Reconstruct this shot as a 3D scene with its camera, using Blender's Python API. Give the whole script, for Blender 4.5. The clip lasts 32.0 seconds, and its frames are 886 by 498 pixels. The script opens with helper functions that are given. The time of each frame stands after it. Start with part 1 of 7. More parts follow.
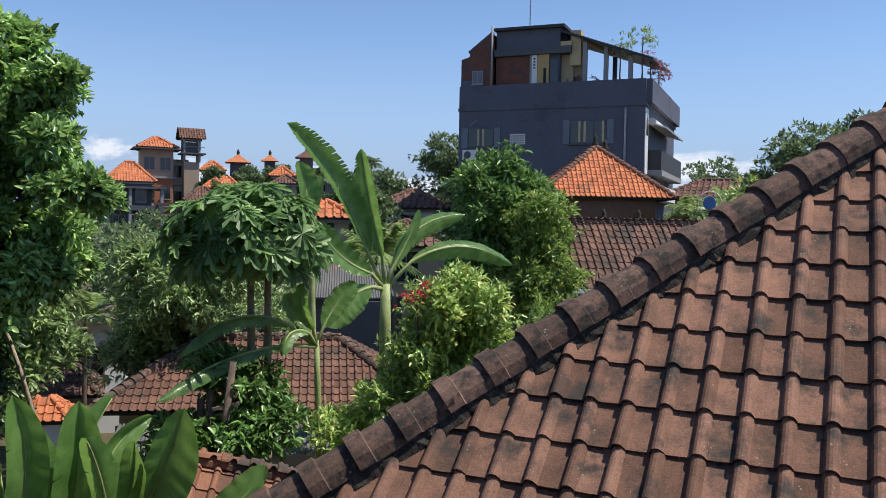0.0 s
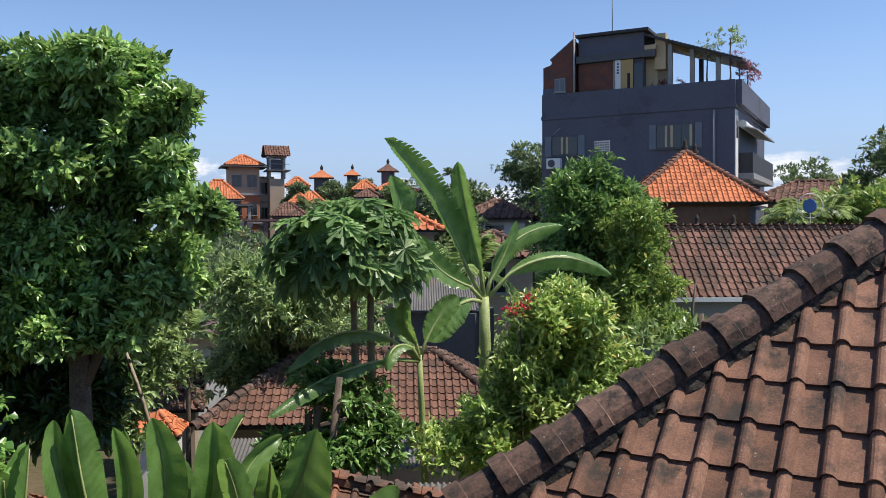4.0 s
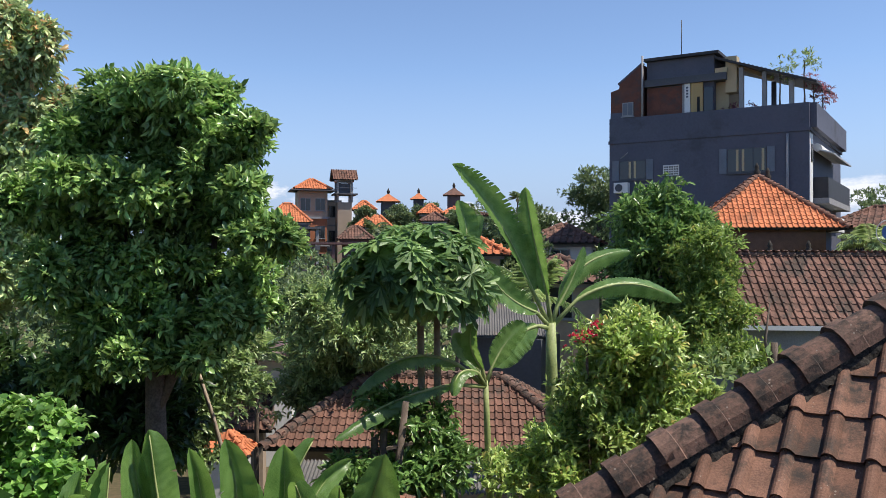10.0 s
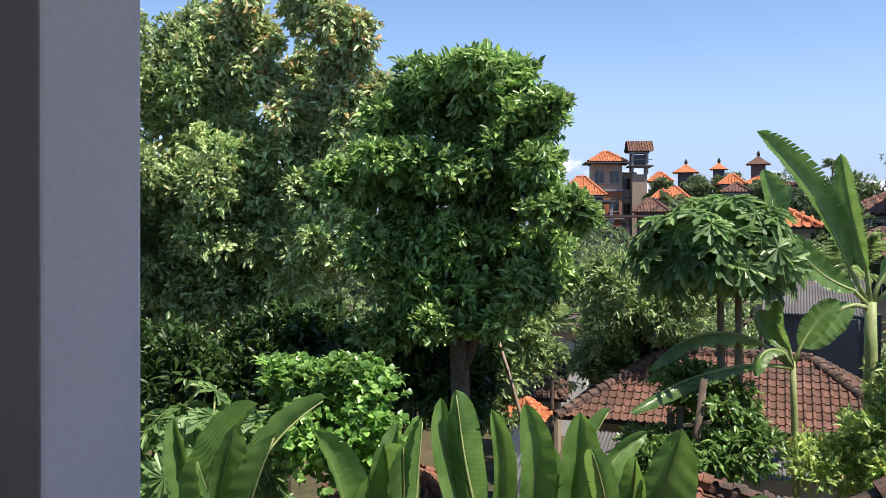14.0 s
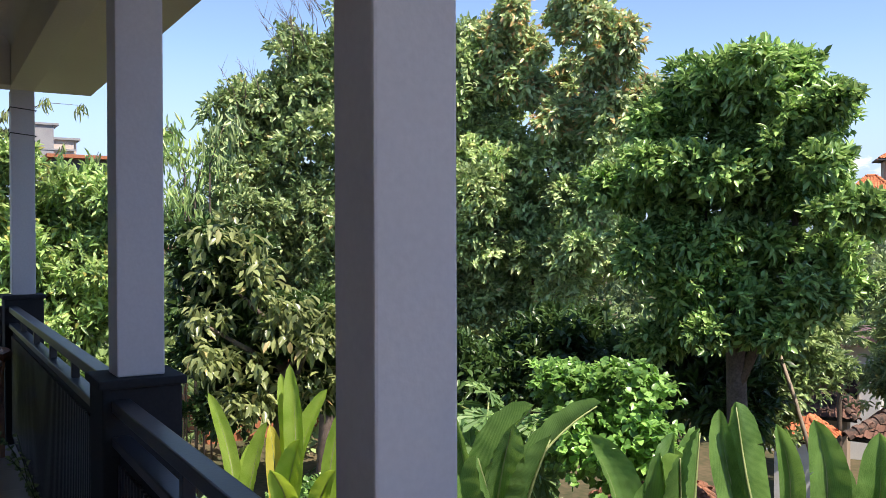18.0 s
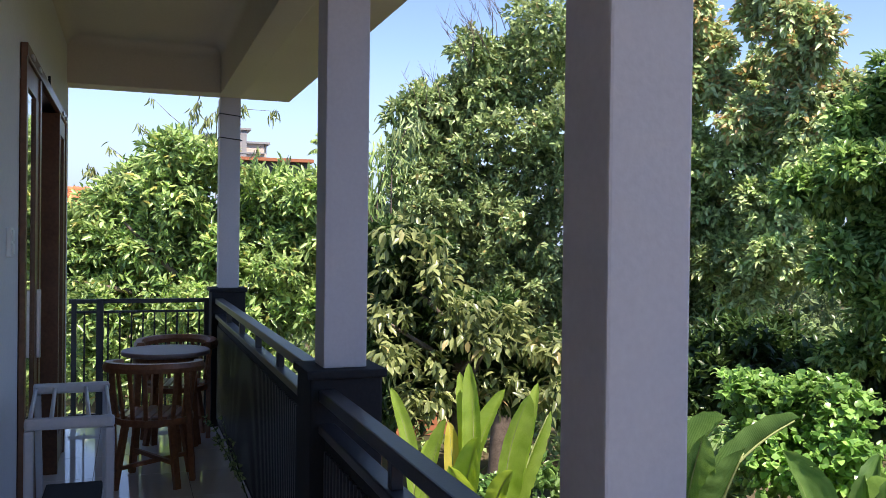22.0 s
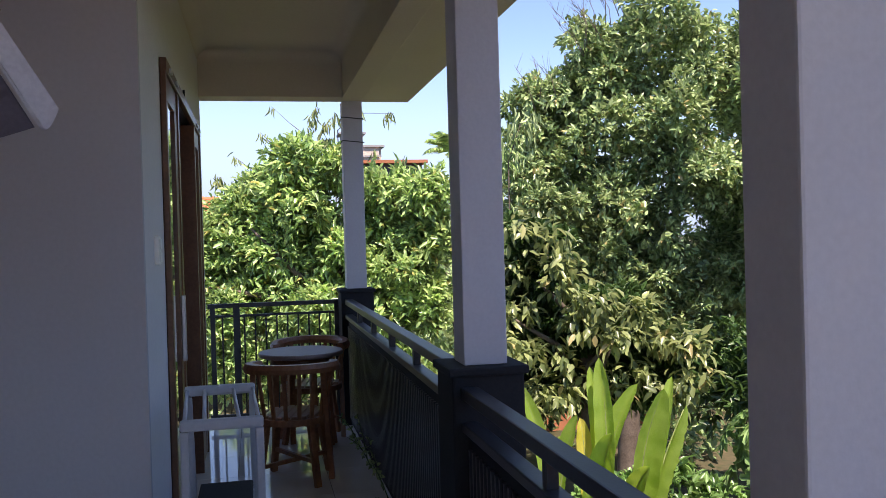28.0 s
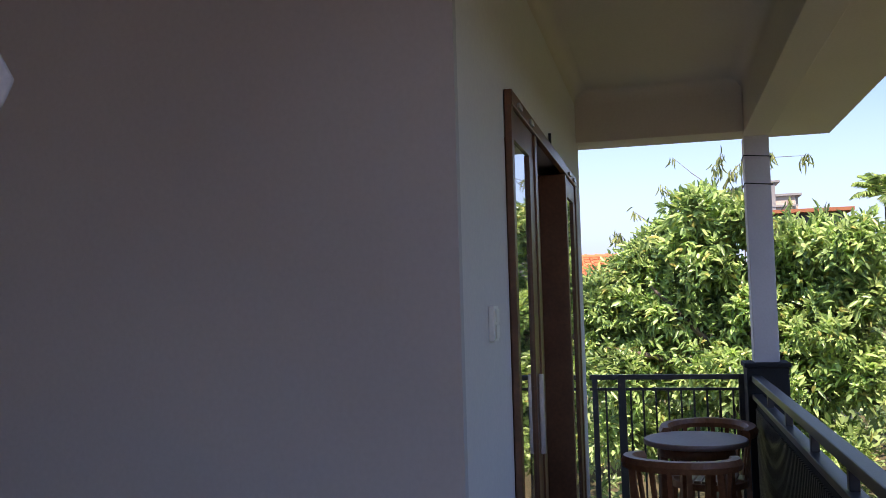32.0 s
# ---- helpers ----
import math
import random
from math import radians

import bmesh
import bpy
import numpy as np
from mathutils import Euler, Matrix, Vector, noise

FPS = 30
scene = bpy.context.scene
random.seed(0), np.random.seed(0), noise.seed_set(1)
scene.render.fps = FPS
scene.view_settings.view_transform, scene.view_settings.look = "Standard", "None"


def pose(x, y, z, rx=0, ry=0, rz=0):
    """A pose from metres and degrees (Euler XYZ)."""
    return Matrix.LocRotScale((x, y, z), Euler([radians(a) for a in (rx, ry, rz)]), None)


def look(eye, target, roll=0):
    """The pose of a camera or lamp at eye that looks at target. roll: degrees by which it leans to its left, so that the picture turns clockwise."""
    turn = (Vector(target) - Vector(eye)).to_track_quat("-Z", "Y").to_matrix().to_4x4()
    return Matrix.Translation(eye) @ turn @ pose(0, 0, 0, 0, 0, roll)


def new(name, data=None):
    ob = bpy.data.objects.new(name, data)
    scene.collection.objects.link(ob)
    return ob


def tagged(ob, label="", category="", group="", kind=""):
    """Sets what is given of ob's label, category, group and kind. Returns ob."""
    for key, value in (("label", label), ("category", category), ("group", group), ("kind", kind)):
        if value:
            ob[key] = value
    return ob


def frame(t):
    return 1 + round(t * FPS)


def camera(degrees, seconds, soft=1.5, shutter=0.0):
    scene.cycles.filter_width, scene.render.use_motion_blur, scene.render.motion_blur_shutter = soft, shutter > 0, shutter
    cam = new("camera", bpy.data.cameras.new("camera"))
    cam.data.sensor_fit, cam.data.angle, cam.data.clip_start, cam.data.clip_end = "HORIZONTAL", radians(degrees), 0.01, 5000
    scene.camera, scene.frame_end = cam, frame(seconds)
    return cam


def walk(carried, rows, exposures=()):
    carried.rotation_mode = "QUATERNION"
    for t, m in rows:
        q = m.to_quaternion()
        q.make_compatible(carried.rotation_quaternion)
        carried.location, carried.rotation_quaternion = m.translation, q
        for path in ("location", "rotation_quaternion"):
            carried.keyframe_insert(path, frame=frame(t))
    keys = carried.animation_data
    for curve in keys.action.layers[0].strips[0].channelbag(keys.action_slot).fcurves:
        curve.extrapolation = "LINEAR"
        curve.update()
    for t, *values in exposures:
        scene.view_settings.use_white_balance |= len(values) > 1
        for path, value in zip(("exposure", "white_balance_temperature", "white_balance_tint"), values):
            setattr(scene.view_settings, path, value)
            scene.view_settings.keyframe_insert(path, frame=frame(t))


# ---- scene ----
cam = camera(54.1, 32.0, soft=0.3)
PATH = [
    (0, (0.169, 1.23, 1.523), (-0.282, 3.177, 1.477), 1.1),
    (0.5, (0.035, 1.223, 1.523), (-0.4, 3.174, 1.453), 0.8),
    (1, (-0.137, 1.186, 1.535), (-0.525, 3.146, 1.447), 0.8),
    (1.5, (-0.201, 1.208, 1.539), (-0.623, 3.161, 1.46), 1.1),
    (2, (-0.198, 1.207, 1.553), (-0.689, 3.145, 1.504), 1.0),
    (2.5, (-0.198, 1.233, 1.554), (-0.741, 3.158, 1.518), 0.7),
    (3, (-0.2, 1.247, 1.552), (-0.796, 3.156, 1.513), 0.2),
    (3.5, (-0.199, 1.252, 1.554), (-0.829, 3.15, 1.52), -0.2),
    (5.5, (-0.178, 1.216, 1.583), (-0.781, 3.123, 1.593), -0.2),
    (6, (-0.179, 1.207, 1.585), (-0.771, 3.118, 1.594), 0.2),
    (6.5, (-0.179, 1.19, 1.59), (-0.764, 3.103, 1.597), 0.5),
    (7, (-0.175, 1.193, 1.586), (-0.762, 3.105, 1.592), 0.5),
    (7.5, (-0.179, 1.21, 1.587), (-0.776, 3.119, 1.596), 0.4),
    (8, (-0.18, 1.211, 1.586), (-0.793, 3.115, 1.595), 0.3),
    (8.5, (-0.188, 1.201, 1.586), (-0.833, 3.094, 1.598), 0.3),
    (9, (-0.198, 1.2, 1.586), (-0.878, 3.08, 1.607), 0.4),
    (9.5, (-0.2, 1.203, 1.585), (-0.911, 3.072, 1.613), 0.4),
    (10, (-0.211, 1.205, 1.588), (-0.979, 3.051, 1.618), 0.2),
    (10.5, (-0.219, 1.184, 1.586), (-1.069, 2.995, 1.614), 0.2),
    (11, (-0.229, 1.174, 1.58), (-1.159, 2.944, 1.608), 0.2),
    (11.5, (-0.241, 1.18, 1.582), (-1.235, 2.916, 1.61), 0.3),
    (12, (-0.217, 1.15, 1.583), (-1.274, 2.847, 1.604), 0.4),
    (12.5, (-0.231, 1.136, 1.581), (-1.354, 2.791, 1.59), 0.4),
    (13, (-0.246, 1.137, 1.568), (-1.429, 2.749, 1.566), 0.6),
    (13.5, (-0.282, 1.159, 1.573), (-1.528, 2.723, 1.55), -0.1),
    (14, (-0.175, 1.108, 1.585), (-1.508, 2.599, 1.55), 0.3),
    (14.5, (-0.188, 1.102, 1.587), (-1.602, 2.516, 1.552), 0.5),
    (16.5, (-0.166, 1.045, 1.588), (-1.769, 2.241, 1.553), 0.7),
    (17, (-0.212, 1.059, 1.586), (-1.854, 2.2, 1.548), -0.1),
    (17.5, (-0.197, 1.041, 1.579), (-1.877, 2.126, 1.551), -0.2),
    (18, (-0.188, 1.032, 1.573), (-1.903, 2.062, 1.554), -0.2),
    (18.5, (-0.197, 1.034, 1.565), (-1.944, 2.008, 1.557), -0.3),
    (19, (-0.21, 1.036, 1.56), (-1.989, 1.95, 1.56), -0.1),
    (19.5, (-0.199, 1.013, 1.575), (-2.0, 1.883, 1.578), 0.1),
    (20, (-0.219, 1.02, 1.554), (-2.042, 1.843, 1.561), 0.3),
    (20.5, (-0.203, 0.993, 1.578), (-2.042, 1.778, 1.577), 0.4),
    (21, (-0.202, 0.97, 1.575), (-2.055, 1.722, 1.576), 0.8),
    (21.5, (-0.208, 0.951, 1.573), (-2.076, 1.665, 1.568), 0.8),
    (22, (-0.219, 0.938, 1.569), (-2.101, 1.615, 1.553), 0.7),
    (22.5, (-0.218, 0.929, 1.572), (-2.11, 1.576, 1.547), 0.7),
    (23, (-0.234, 0.921, 1.58), (-2.136, 1.538, 1.547), 0.5),
    (23.5, (-0.227, 0.912, 1.567), (-2.141, 1.49, 1.542), 0.0),
    (24, (-0.23, 0.893, 1.581), (-2.152, 1.446, 1.548), 0.3),
    (24.5, (-0.241, 0.9, 1.562), (-2.169, 1.429, 1.525), 0.3),
    (25, (-0.228, 0.898, 1.567), (-2.166, 1.391, 1.55), -0.0),
    (25.5, (-0.223, 0.89, 1.573), (-2.17, 1.348, 1.588), -0.4),
    (27.5, (-0.253, 0.894, 1.574), (-2.211, 1.302, 1.579), -1.5),
    (28, (-0.305, 0.877, 1.56), (-2.259, 1.299, 1.538), -1.6),
    (28.5, (-0.365, 0.953, 1.543), (-2.334, 1.297, 1.496), -1.6),
    (29, (-0.456, 1.045, 1.542), (-2.447, 1.229, 1.475), -1.9),
    (29.5, (-0.599, 1.043, 1.533), (-2.596, 1.123, 1.469), -2.2),
    (30, (-0.73, 1.0, 1.546), (-2.725, 1.122, 1.502), -1.6),
    (30.5, (-0.84, 1.016, 1.556), (-2.837, 1.117, 1.514), -1.4),
    (31, (-1.031, 1.09, 1.565), (-3.026, 0.954, 1.568), -2.3),
    (31.5, (-1.163, 1.086, 1.569), (-3.128, 0.722, 1.65), -2.4),
    (32, (-1.254, 1.034, 1.61), (-3.189, 0.546, 1.742), -1.5),
]
EXPOSURES = [(0, 0.12, 6600, 11), (3, 0.22, 6750, 12), (10, 0.27, 6800, 13), (13, 0.38, 6850, 14), (17, 0.76, 7000, 16), (20, 0.76, 7050, 18), (23, 0.92, 7080, 20), (24, 0.9, 7100, 21), (28, 0.88, 7150, 23), (30, 0.86, 7200, 24), (32, 0.92, 7400, 25)]
walk(cam, [(t, look(eye, target, roll)) for t, eye, target, roll in PATH], EXPOSURES)

# ---- light ----
SUN_EL, SUN_AZ = radians(61), radians(8)      # azimuth from +X towards +Y
world = bpy.data.worlds.new("world")
scene.world = world
world.use_nodes = True
wn = world.node_tree
sky = wn.nodes.new("ShaderNodeTexSky")
sky.sky_type, sky.sun_disc = "NISHITA", False
sky.sun_elevation, sky.sun_rotation = SUN_EL, radians(90) - SUN_AZ
sky.altitude, sky.air_density, sky.dust_density, sky.ozone_density = 1800, 1.0, 0.0, 4.5
wn.links.new(sky.outputs[0], wn.nodes["Background"].inputs[0])
wn.nodes["Background"].inputs[1].default_value = 0.15
sun = new("sun", bpy.data.lights.new("sun", "SUN"))
sun.data.energy, sun.data.angle, sun.data.color = 5.0, radians(0.6), (1.0, 0.95, 0.86)
sun_dir = Vector((math.cos(SUN_AZ) * math.cos(SUN_EL), math.sin(SUN_AZ) * math.cos(SUN_EL), math.sin(SUN_EL)))
sun.matrix_world = look(sun_dir * 60, (0, 0, 0))

# ---- materials ----


def nodes_of(name):
    m = bpy.data.materials.new(name)
    m.use_nodes = True
    return m, m.node_tree.nodes, m.node_tree.links


def ramp_node(n, l, fac, stops):
    r = n.new("ShaderNodeValToRGB")
    e = r.color_ramp.elements
    while len(e) < len(stops):
        e.new(0.5)
    for s, (p, c) in zip(e, stops):
        s.position, s.color = p, (*c, 1)
    l.new(fac, r.inputs[0])
    return r.outputs[0]


def surface(name, col, col2=None, rough=0.7, scale=3.0, fine=40.0, bump=0.2, spec=0.4, metal=0.0, stain=None, stain_scale=1.0, stain_at=0.58, per="none", amount=0.25, coat=0.0, spots=None):
    """A painted, fired or weathered surface: two colours mixed by a cloud, fine grain, stains with a shape of their own, relief."""
    m, n, l = nodes_of(name)
    b = n["Principled BSDF"]
    geo = n.new("ShaderNodeNewGeometry")
    a = n.new("ShaderNodeTexNoise")
    a.inputs["Scale"].default_value, a.inputs["Detail"].default_value = scale, 5
    l.new(geo.outputs["Position"], a.inputs["Vector"])
    f = n.new("ShaderNodeTexNoise")
    f.inputs["Scale"].default_value, f.inputs["Detail"].default_value = fine, 4
    l.new(geo.outputs["Position"], f.inputs["Vector"])
    mixf = n.new("ShaderNodeMath")
    mixf.operation = "MULTIPLY_ADD"
    l.new(f.outputs[0], mixf.inputs[0])
    mixf.inputs[1].default_value = 0.5
    mul = n.new("ShaderNodeMath")
    mul.operation = "MULTIPLY"
    l.new(a.outputs[0], mul.inputs[0])
    mul.inputs[1].default_value = 0.5
    l.new(mul.outputs[0], mixf.inputs[2])
    col2 = col2 or tuple(c * 0.8 for c in col)
    out = ramp_node(n, l, mixf.outputs[0], [(0.36, col2), (0.64, col)])
    if per != "none":
        src = n.new("ShaderNodeObjectInfo").outputs["Random"] if per == "object" else geo.outputs["Random Per Island"]
        hsv = n.new("ShaderNodeHueSaturation")
        mr = n.new("ShaderNodeMapRange")
        mr.inputs["To Min"].default_value, mr.inputs["To Max"].default_value = 1 - amount, 1 + amount
        l.new(src, mr.inputs["Value"])
        l.new(mr.outputs[0], hsv.inputs["Value"])
        l.new(out, hsv.inputs["Color"])
        out = hsv.outputs[0]
    if stain:
        s = n.new("ShaderNodeTexNoise")
        s.inputs["Scale"].default_value, s.inputs["Detail"].default_value, s.inputs["Roughness"].default_value = stain_scale, 7, 0.7
        l.new(geo.outputs["Position"], s.inputs["Vector"])
        fac = ramp_node(n, l, s.outputs[0], [(stain_at - 0.06, (0, 0, 0)), (stain_at + 0.08, (1, 1, 1))])
        mx = n.new("ShaderNodeMix")
        mx.data_type = "RGBA"
        l.new(fac, mx.inputs["Factor"])
        l.new(out, mx.inputs["A"])
        mx.inputs["B"].default_value = (*stain, 1)
        out = mx.outputs["Result"]
    if spots:
        v = n.new("ShaderNodeTexVoronoi")
        v.inputs["Scale"].default_value = 34
        l.new(geo.outputs["Position"], v.inputs["Vector"])
        big = n.new("ShaderNodeTexNoise")
        big.inputs["Scale"].default_value, big.inputs["Detail"].default_value = 9, 5
        l.new(geo.outputs["Position"], big.inputs["Vector"])
        dot = n.new("ShaderNodeMath")
        dot.operation = "MULTIPLY_ADD"
        l.new(big.outputs[0], dot.inputs[0])
        dot.inputs[1].default_value = -0.9
        l.new(v.outputs["Distance"], dot.inputs[2])
        off = n.new("ShaderNodeMath")
        off.operation = "ADD"
        l.new(dot.outputs[0], off.inputs[0])
        off.inputs[1].default_value = 0.42
        fac = ramp_node(n, l, off.outputs[0], [(0.0, (0.8, 0.8, 0.8)), (0.03, (0, 0, 0))])
        mx = n.new("ShaderNodeMix")
        mx.data_type = "RGBA"
        l.new(fac, mx.inputs["Factor"])
        l.new(out, mx.inputs["A"])
        mx.inputs["B"].default_value = (*spots, 1)
        out = mx.outputs["Result"]
    l.new(out, b.inputs["Base Color"])
    b.inputs["Roughness"].default_value, b.inputs["Metallic"].default_value = rough, metal
    b.inputs["Specular IOR Level"].default_value = spec
    b.inputs["Coat Weight"].default_value = coat
    if bump:
        bp = n.new("ShaderNodeBump")
        bp.inputs["Strength"].default_value, bp.inputs["Distance"].default_value = bump, 0.01
        l.new(mixf.outputs[0], bp.inputs["Height"])
        l.new(bp.outputs[0], b.inputs["Normal"])
    return m


def leaf_material(name, dark, light, yellow=None, rough=0.42, through_light=0.35, yellow_from=0.955):
    """Leaves: each one its own shade between two greens, a few yellow, some light shining through."""
    m, n, l = nodes_of(name)
    b = n["Principled BSDF"]
    geo = n.new("ShaderNodeNewGeometry")
    stops = [(0.0, dark), (0.85, light)]
    if yellow:
        stops = [(0.0, dark), (yellow_from - 0.06, light), (yellow_from, light), (yellow_from + 0.015, yellow)]
    out = ramp_node(n, l, geo.outputs["Random Per Island"], stops)
    no = n.new("ShaderNodeTexNoise")
    no.inputs["Scale"].default_value = 1.3
    l.new(geo.outputs["Position"], no.inputs["Vector"])
    hsv = n.new("ShaderNodeHueSaturation")
    mr = n.new("ShaderNodeMapRange")
    mr.inputs["From Min"].default_value, mr.inputs["From Max"].default_value = 0.3, 0.7
    mr.inputs["To Min"].default_value, mr.inputs["To Max"].default_value = 0.75, 1.25
    l.new(no.outputs[0], mr.inputs["Value"])
    l.new(mr.outputs[0], hsv.inputs["Value"])
    l.new(out, hsv.inputs["Color"])
    l.new(hsv.outputs[0], b.inputs["Base Color"])
    b.inputs["Roughness"].default_value = rough
    b.inputs["Specular IOR Level"].default_value = 0.5
    tr = n.new("ShaderNodeBsdfTranslucent")
    gain = n.new("ShaderNodeHueSaturation")
    gain.inputs["Value"].default_value, gain.inputs["Hue"].default_value = 1.5, 0.485
    l.new(hsv.outputs[0], gain.inputs["Color"])
    l.new(gain.outputs[0], tr.inputs["Color"])
    ms = n.new("ShaderNodeMixShader")
    ms.inputs[0].default_value = through_light
    l.new(b.outputs[0], ms.inputs[1])
    l.new(tr.outputs[0], ms.inputs[2])
    l.new(ms.outputs[0], n["Material Output"].inputs["Surface"])
    return m


M = {}
M["wall"] = surface("wall_paint", (0.76, 0.75, 0.73), (0.70, 0.69, 0.68), 0.75, 1.2, 60, 0.12, 0.3)
# grayer copy of the wall paint, shade put into its tone
M["wall_gray"] = surface("gray_shade_wall_paint", (0.55, 0.54, 0.545), (0.51, 0.50, 0.505), 0.75, 1.2, 60, 0.12, 0.3)
M["column"] = surface("column_paint", (0.66, 0.655, 0.68), (0.60, 0.595, 0.62), 0.75, 2.0, 70, 0.15, 0.3)
M["ceiling"] = surface("ceiling_paint", (0.68, 0.64, 0.57), (0.63, 0.59, 0.52), 0.85, 1.0, 60, 0.06, 0.2)
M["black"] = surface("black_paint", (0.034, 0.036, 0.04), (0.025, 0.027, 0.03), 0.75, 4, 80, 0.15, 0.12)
M["blackmetal"] = surface("black_metal", (0.042, 0.045, 0.052), (0.03, 0.033, 0.038), 0.36, 4, 80, 0.08, 0.45)
M["floor"] = surface("floor_tile", (0.87, 0.87, 0.87), (0.83, 0.83, 0.83), 0.05, 2, 30, 0.0, 0.6)
M["mirror_glass"] = surface("sidelight_glass", (0.03, 0.033, 0.036), (0.025, 0.028, 0.03), 0.015, 2, 20, 0.0, 1.0, coat=1.0)
M["table_wood"] = surface("table_wood", (0.36, 0.25, 0.22), (0.27, 0.18, 0.15), 0.42, 6, 60, 0.04, 0.9)
M["teak"] = surface("teak_wood", (0.38, 0.16, 0.07), (0.22, 0.085, 0.038), 0.4, 5, 45, 0.15, 0.5)
M["door"] = surface("door_wood", (0.20, 0.085, 0.04), (0.12, 0.05, 0.024), 0.35, 5, 45, 0.12, 0.5)
M["tile_old"] = surface("weathered_tile", (0.27, 0.145, 0.10), (0.13, 0.076, 0.056), 0.85, 7, 90, 0.45, 0.2, stain=(0.062, 0.052, 0.045), stain_scale=4.0, stain_at=0.56, per="object", amount=0.3, spots=(0.30, 0.26, 0.21))
M["tile_old_far"] = surface("weathered_tile_far", (0.22, 0.115, 0.085), (0.11, 0.065, 0.052), 0.85, 2.5, 30, 0.3, 0.25, stain=(0.07, 0.055, 0.045), stain_scale=1.2, stain_at=0.56, per="island", amount=0.28)
M["tile_mid"] = surface("brown_tile", (0.205, 0.105, 0.075), (0.125, 0.068, 0.05), 0.85, 2.5, 30, 0.3, 0.25, stain=(0.075, 0.058, 0.047), stain_scale=1.2, stain_at=0.6, per="island", amount=0.25)
M["tile_orange"] = surface("orange_tile", (0.60, 0.215, 0.095), (0.45, 0.15, 0.07), 0.8, 2.0, 25, 0.25, 0.25, stain=(0.27, 0.13, 0.08), stain_scale=1.0, stain_at=0.63, per="island", amount=0.25)
M["tile_yard"] = surface("yard_tile", (0.30, 0.135, 0.08), (0.17, 0.085, 0.055), 0.85, 4, 40, 0.3, 0.25, stain=(0.08, 0.062, 0.05), stain_scale=2.0, stain_at=0.53, per="island", amount=0.4)
M["brick_orange"] = surface("orange_brick", (0.42, 0.17, 0.09), (0.34, 0.13, 0.07), 0.85, 1.5, 14, 0.15, 0.2)
M["cap"] = surface("ridge_cap", (0.21, 0.125, 0.095), (0.095, 0.068, 0.056), 0.9, 7, 60, 0.6, 0.2, stain=(0.045, 0.04, 0.036), stain_scale=8.0, stain_at=0.53, per="object", amount=0.25, spots=(0.28, 0.24, 0.2))
M["mortar"] = surface("dark_mortar", (0.075, 0.066, 0.058), (0.022, 0.021, 0.019), 0.95, 14, 70, 0.9, 0.15, stain=(0.13, 0.115, 0.09), stain_scale=16.0, stain_at=0.62)
M["slate"] = surface("dark_blue_paint", (0.105, 0.113, 0.15), (0.086, 0.093, 0.125), 0.7, 0.7, 8, 0.1, 0.3, stain=(0.066, 0.068, 0.082), stain_scale=0.4, stain_at=0.6)
M["brick"] = surface("red_brick", (0.20, 0.085, 0.06), (0.12, 0.055, 0.045), 0.85, 2.5, 20, 0.2, 0.2, stain=(0.09, 0.07, 0.07), stain_scale=0.9, stain_at=0.55)
M["concrete"] = surface("gray_concrete", (0.34, 0.34, 0.34), (0.24, 0.24, 0.25), 0.85, 1.0, 20, 0.2, 0.2)
M["cream"] = surface("cream_paint", (0.50, 0.40, 0.25), (0.42, 0.34, 0.21), 0.75, 1.0, 20, 0.1, 0.3)
M["white"] = surface("white_paint", (0.75, 0.75, 0.74), (0.66, 0.66, 0.65), 0.6, 1.5, 30, 0.06, 0.4)
M["tan"] = surface("tan_plaster", (0.42, 0.33, 0.25), (0.34, 0.27, 0.21), 0.85, 0.8, 12, 0.15, 0.2)
M["soil"] = surface("soil", (0.13, 0.10, 0.06), (0.05, 0.06, 0.03), 0.95, 0.4, 6, 0.6, 0.1)
M["bark"] = surface("bark", (0.19, 0.15, 0.12), (0.09, 0.07, 0.055), 0.9, 5, 40, 0.7, 0.2)
M["darkglass"] = surface("dark_glass", (0.02, 0.023, 0.028), (0.018, 0.02, 0.025), 0.08, 2, 20, 0.0, 0.7)
M["l_dark"] = leaf_material("leaf_dark", (0.07, 0.165, 0.045), (0.38, 0.58, 0.19), None, 0.27, 0.22)
M["l_deep"] = leaf_material("leaf_deep_green", (0.05, 0.125, 0.035), (0.22, 0.38, 0.11), None, 0.3, 0.3)
# very dark greens: the shade under the trees is put into the leaf colour
M["l_shade"] = leaf_material("leaf_painted_shade", (0.025, 0.06, 0.018), (0.07, 0.14, 0.035), None, 0.35, 0.25)
M["l_pale"] = leaf_material("leaf_pale", (0.18, 0.30, 0.11), (0.64, 0.77, 0.37), (0.62, 0.47, 0.24), 0.3, 0.22, 0.98)
M["l_olive"] = leaf_material("leaf_olive", (0.10, 0.18, 0.065), (0.48, 0.60, 0.28), (0.55, 0.45, 0.2), 0.28, 0.22, 0.97)
M["l_spray"] = leaf_material("leaf_spray", (0.12, 0.165, 0.065), (0.38, 0.44, 0.18), (0.55, 0.46, 0.22), 0.3, 0.35)
M["l_mango"] = leaf_material("leaf_mango", (0.095, 0.195, 0.06), (0.53, 0.71, 0.27), (0.55, 0.52, 0.17), 0.28, 0.3)
M["l_bright"] = leaf_material("leaf_bright", (0.13, 0.235, 0.055), (0.50, 0.64, 0.2), (0.55, 0.48, 0.15), 0.28, 0.3)
M["l_mid"] = leaf_material("leaf_mid", (0.11, 0.19, 0.07), (0.38, 0.50, 0.21), None, 0.33, 0.3)
M["l_vine"] = leaf_material("leaf_vine", (0.07, 0.18, 0.04), (0.32, 0.55, 0.15), None, 0.28, 0.35)
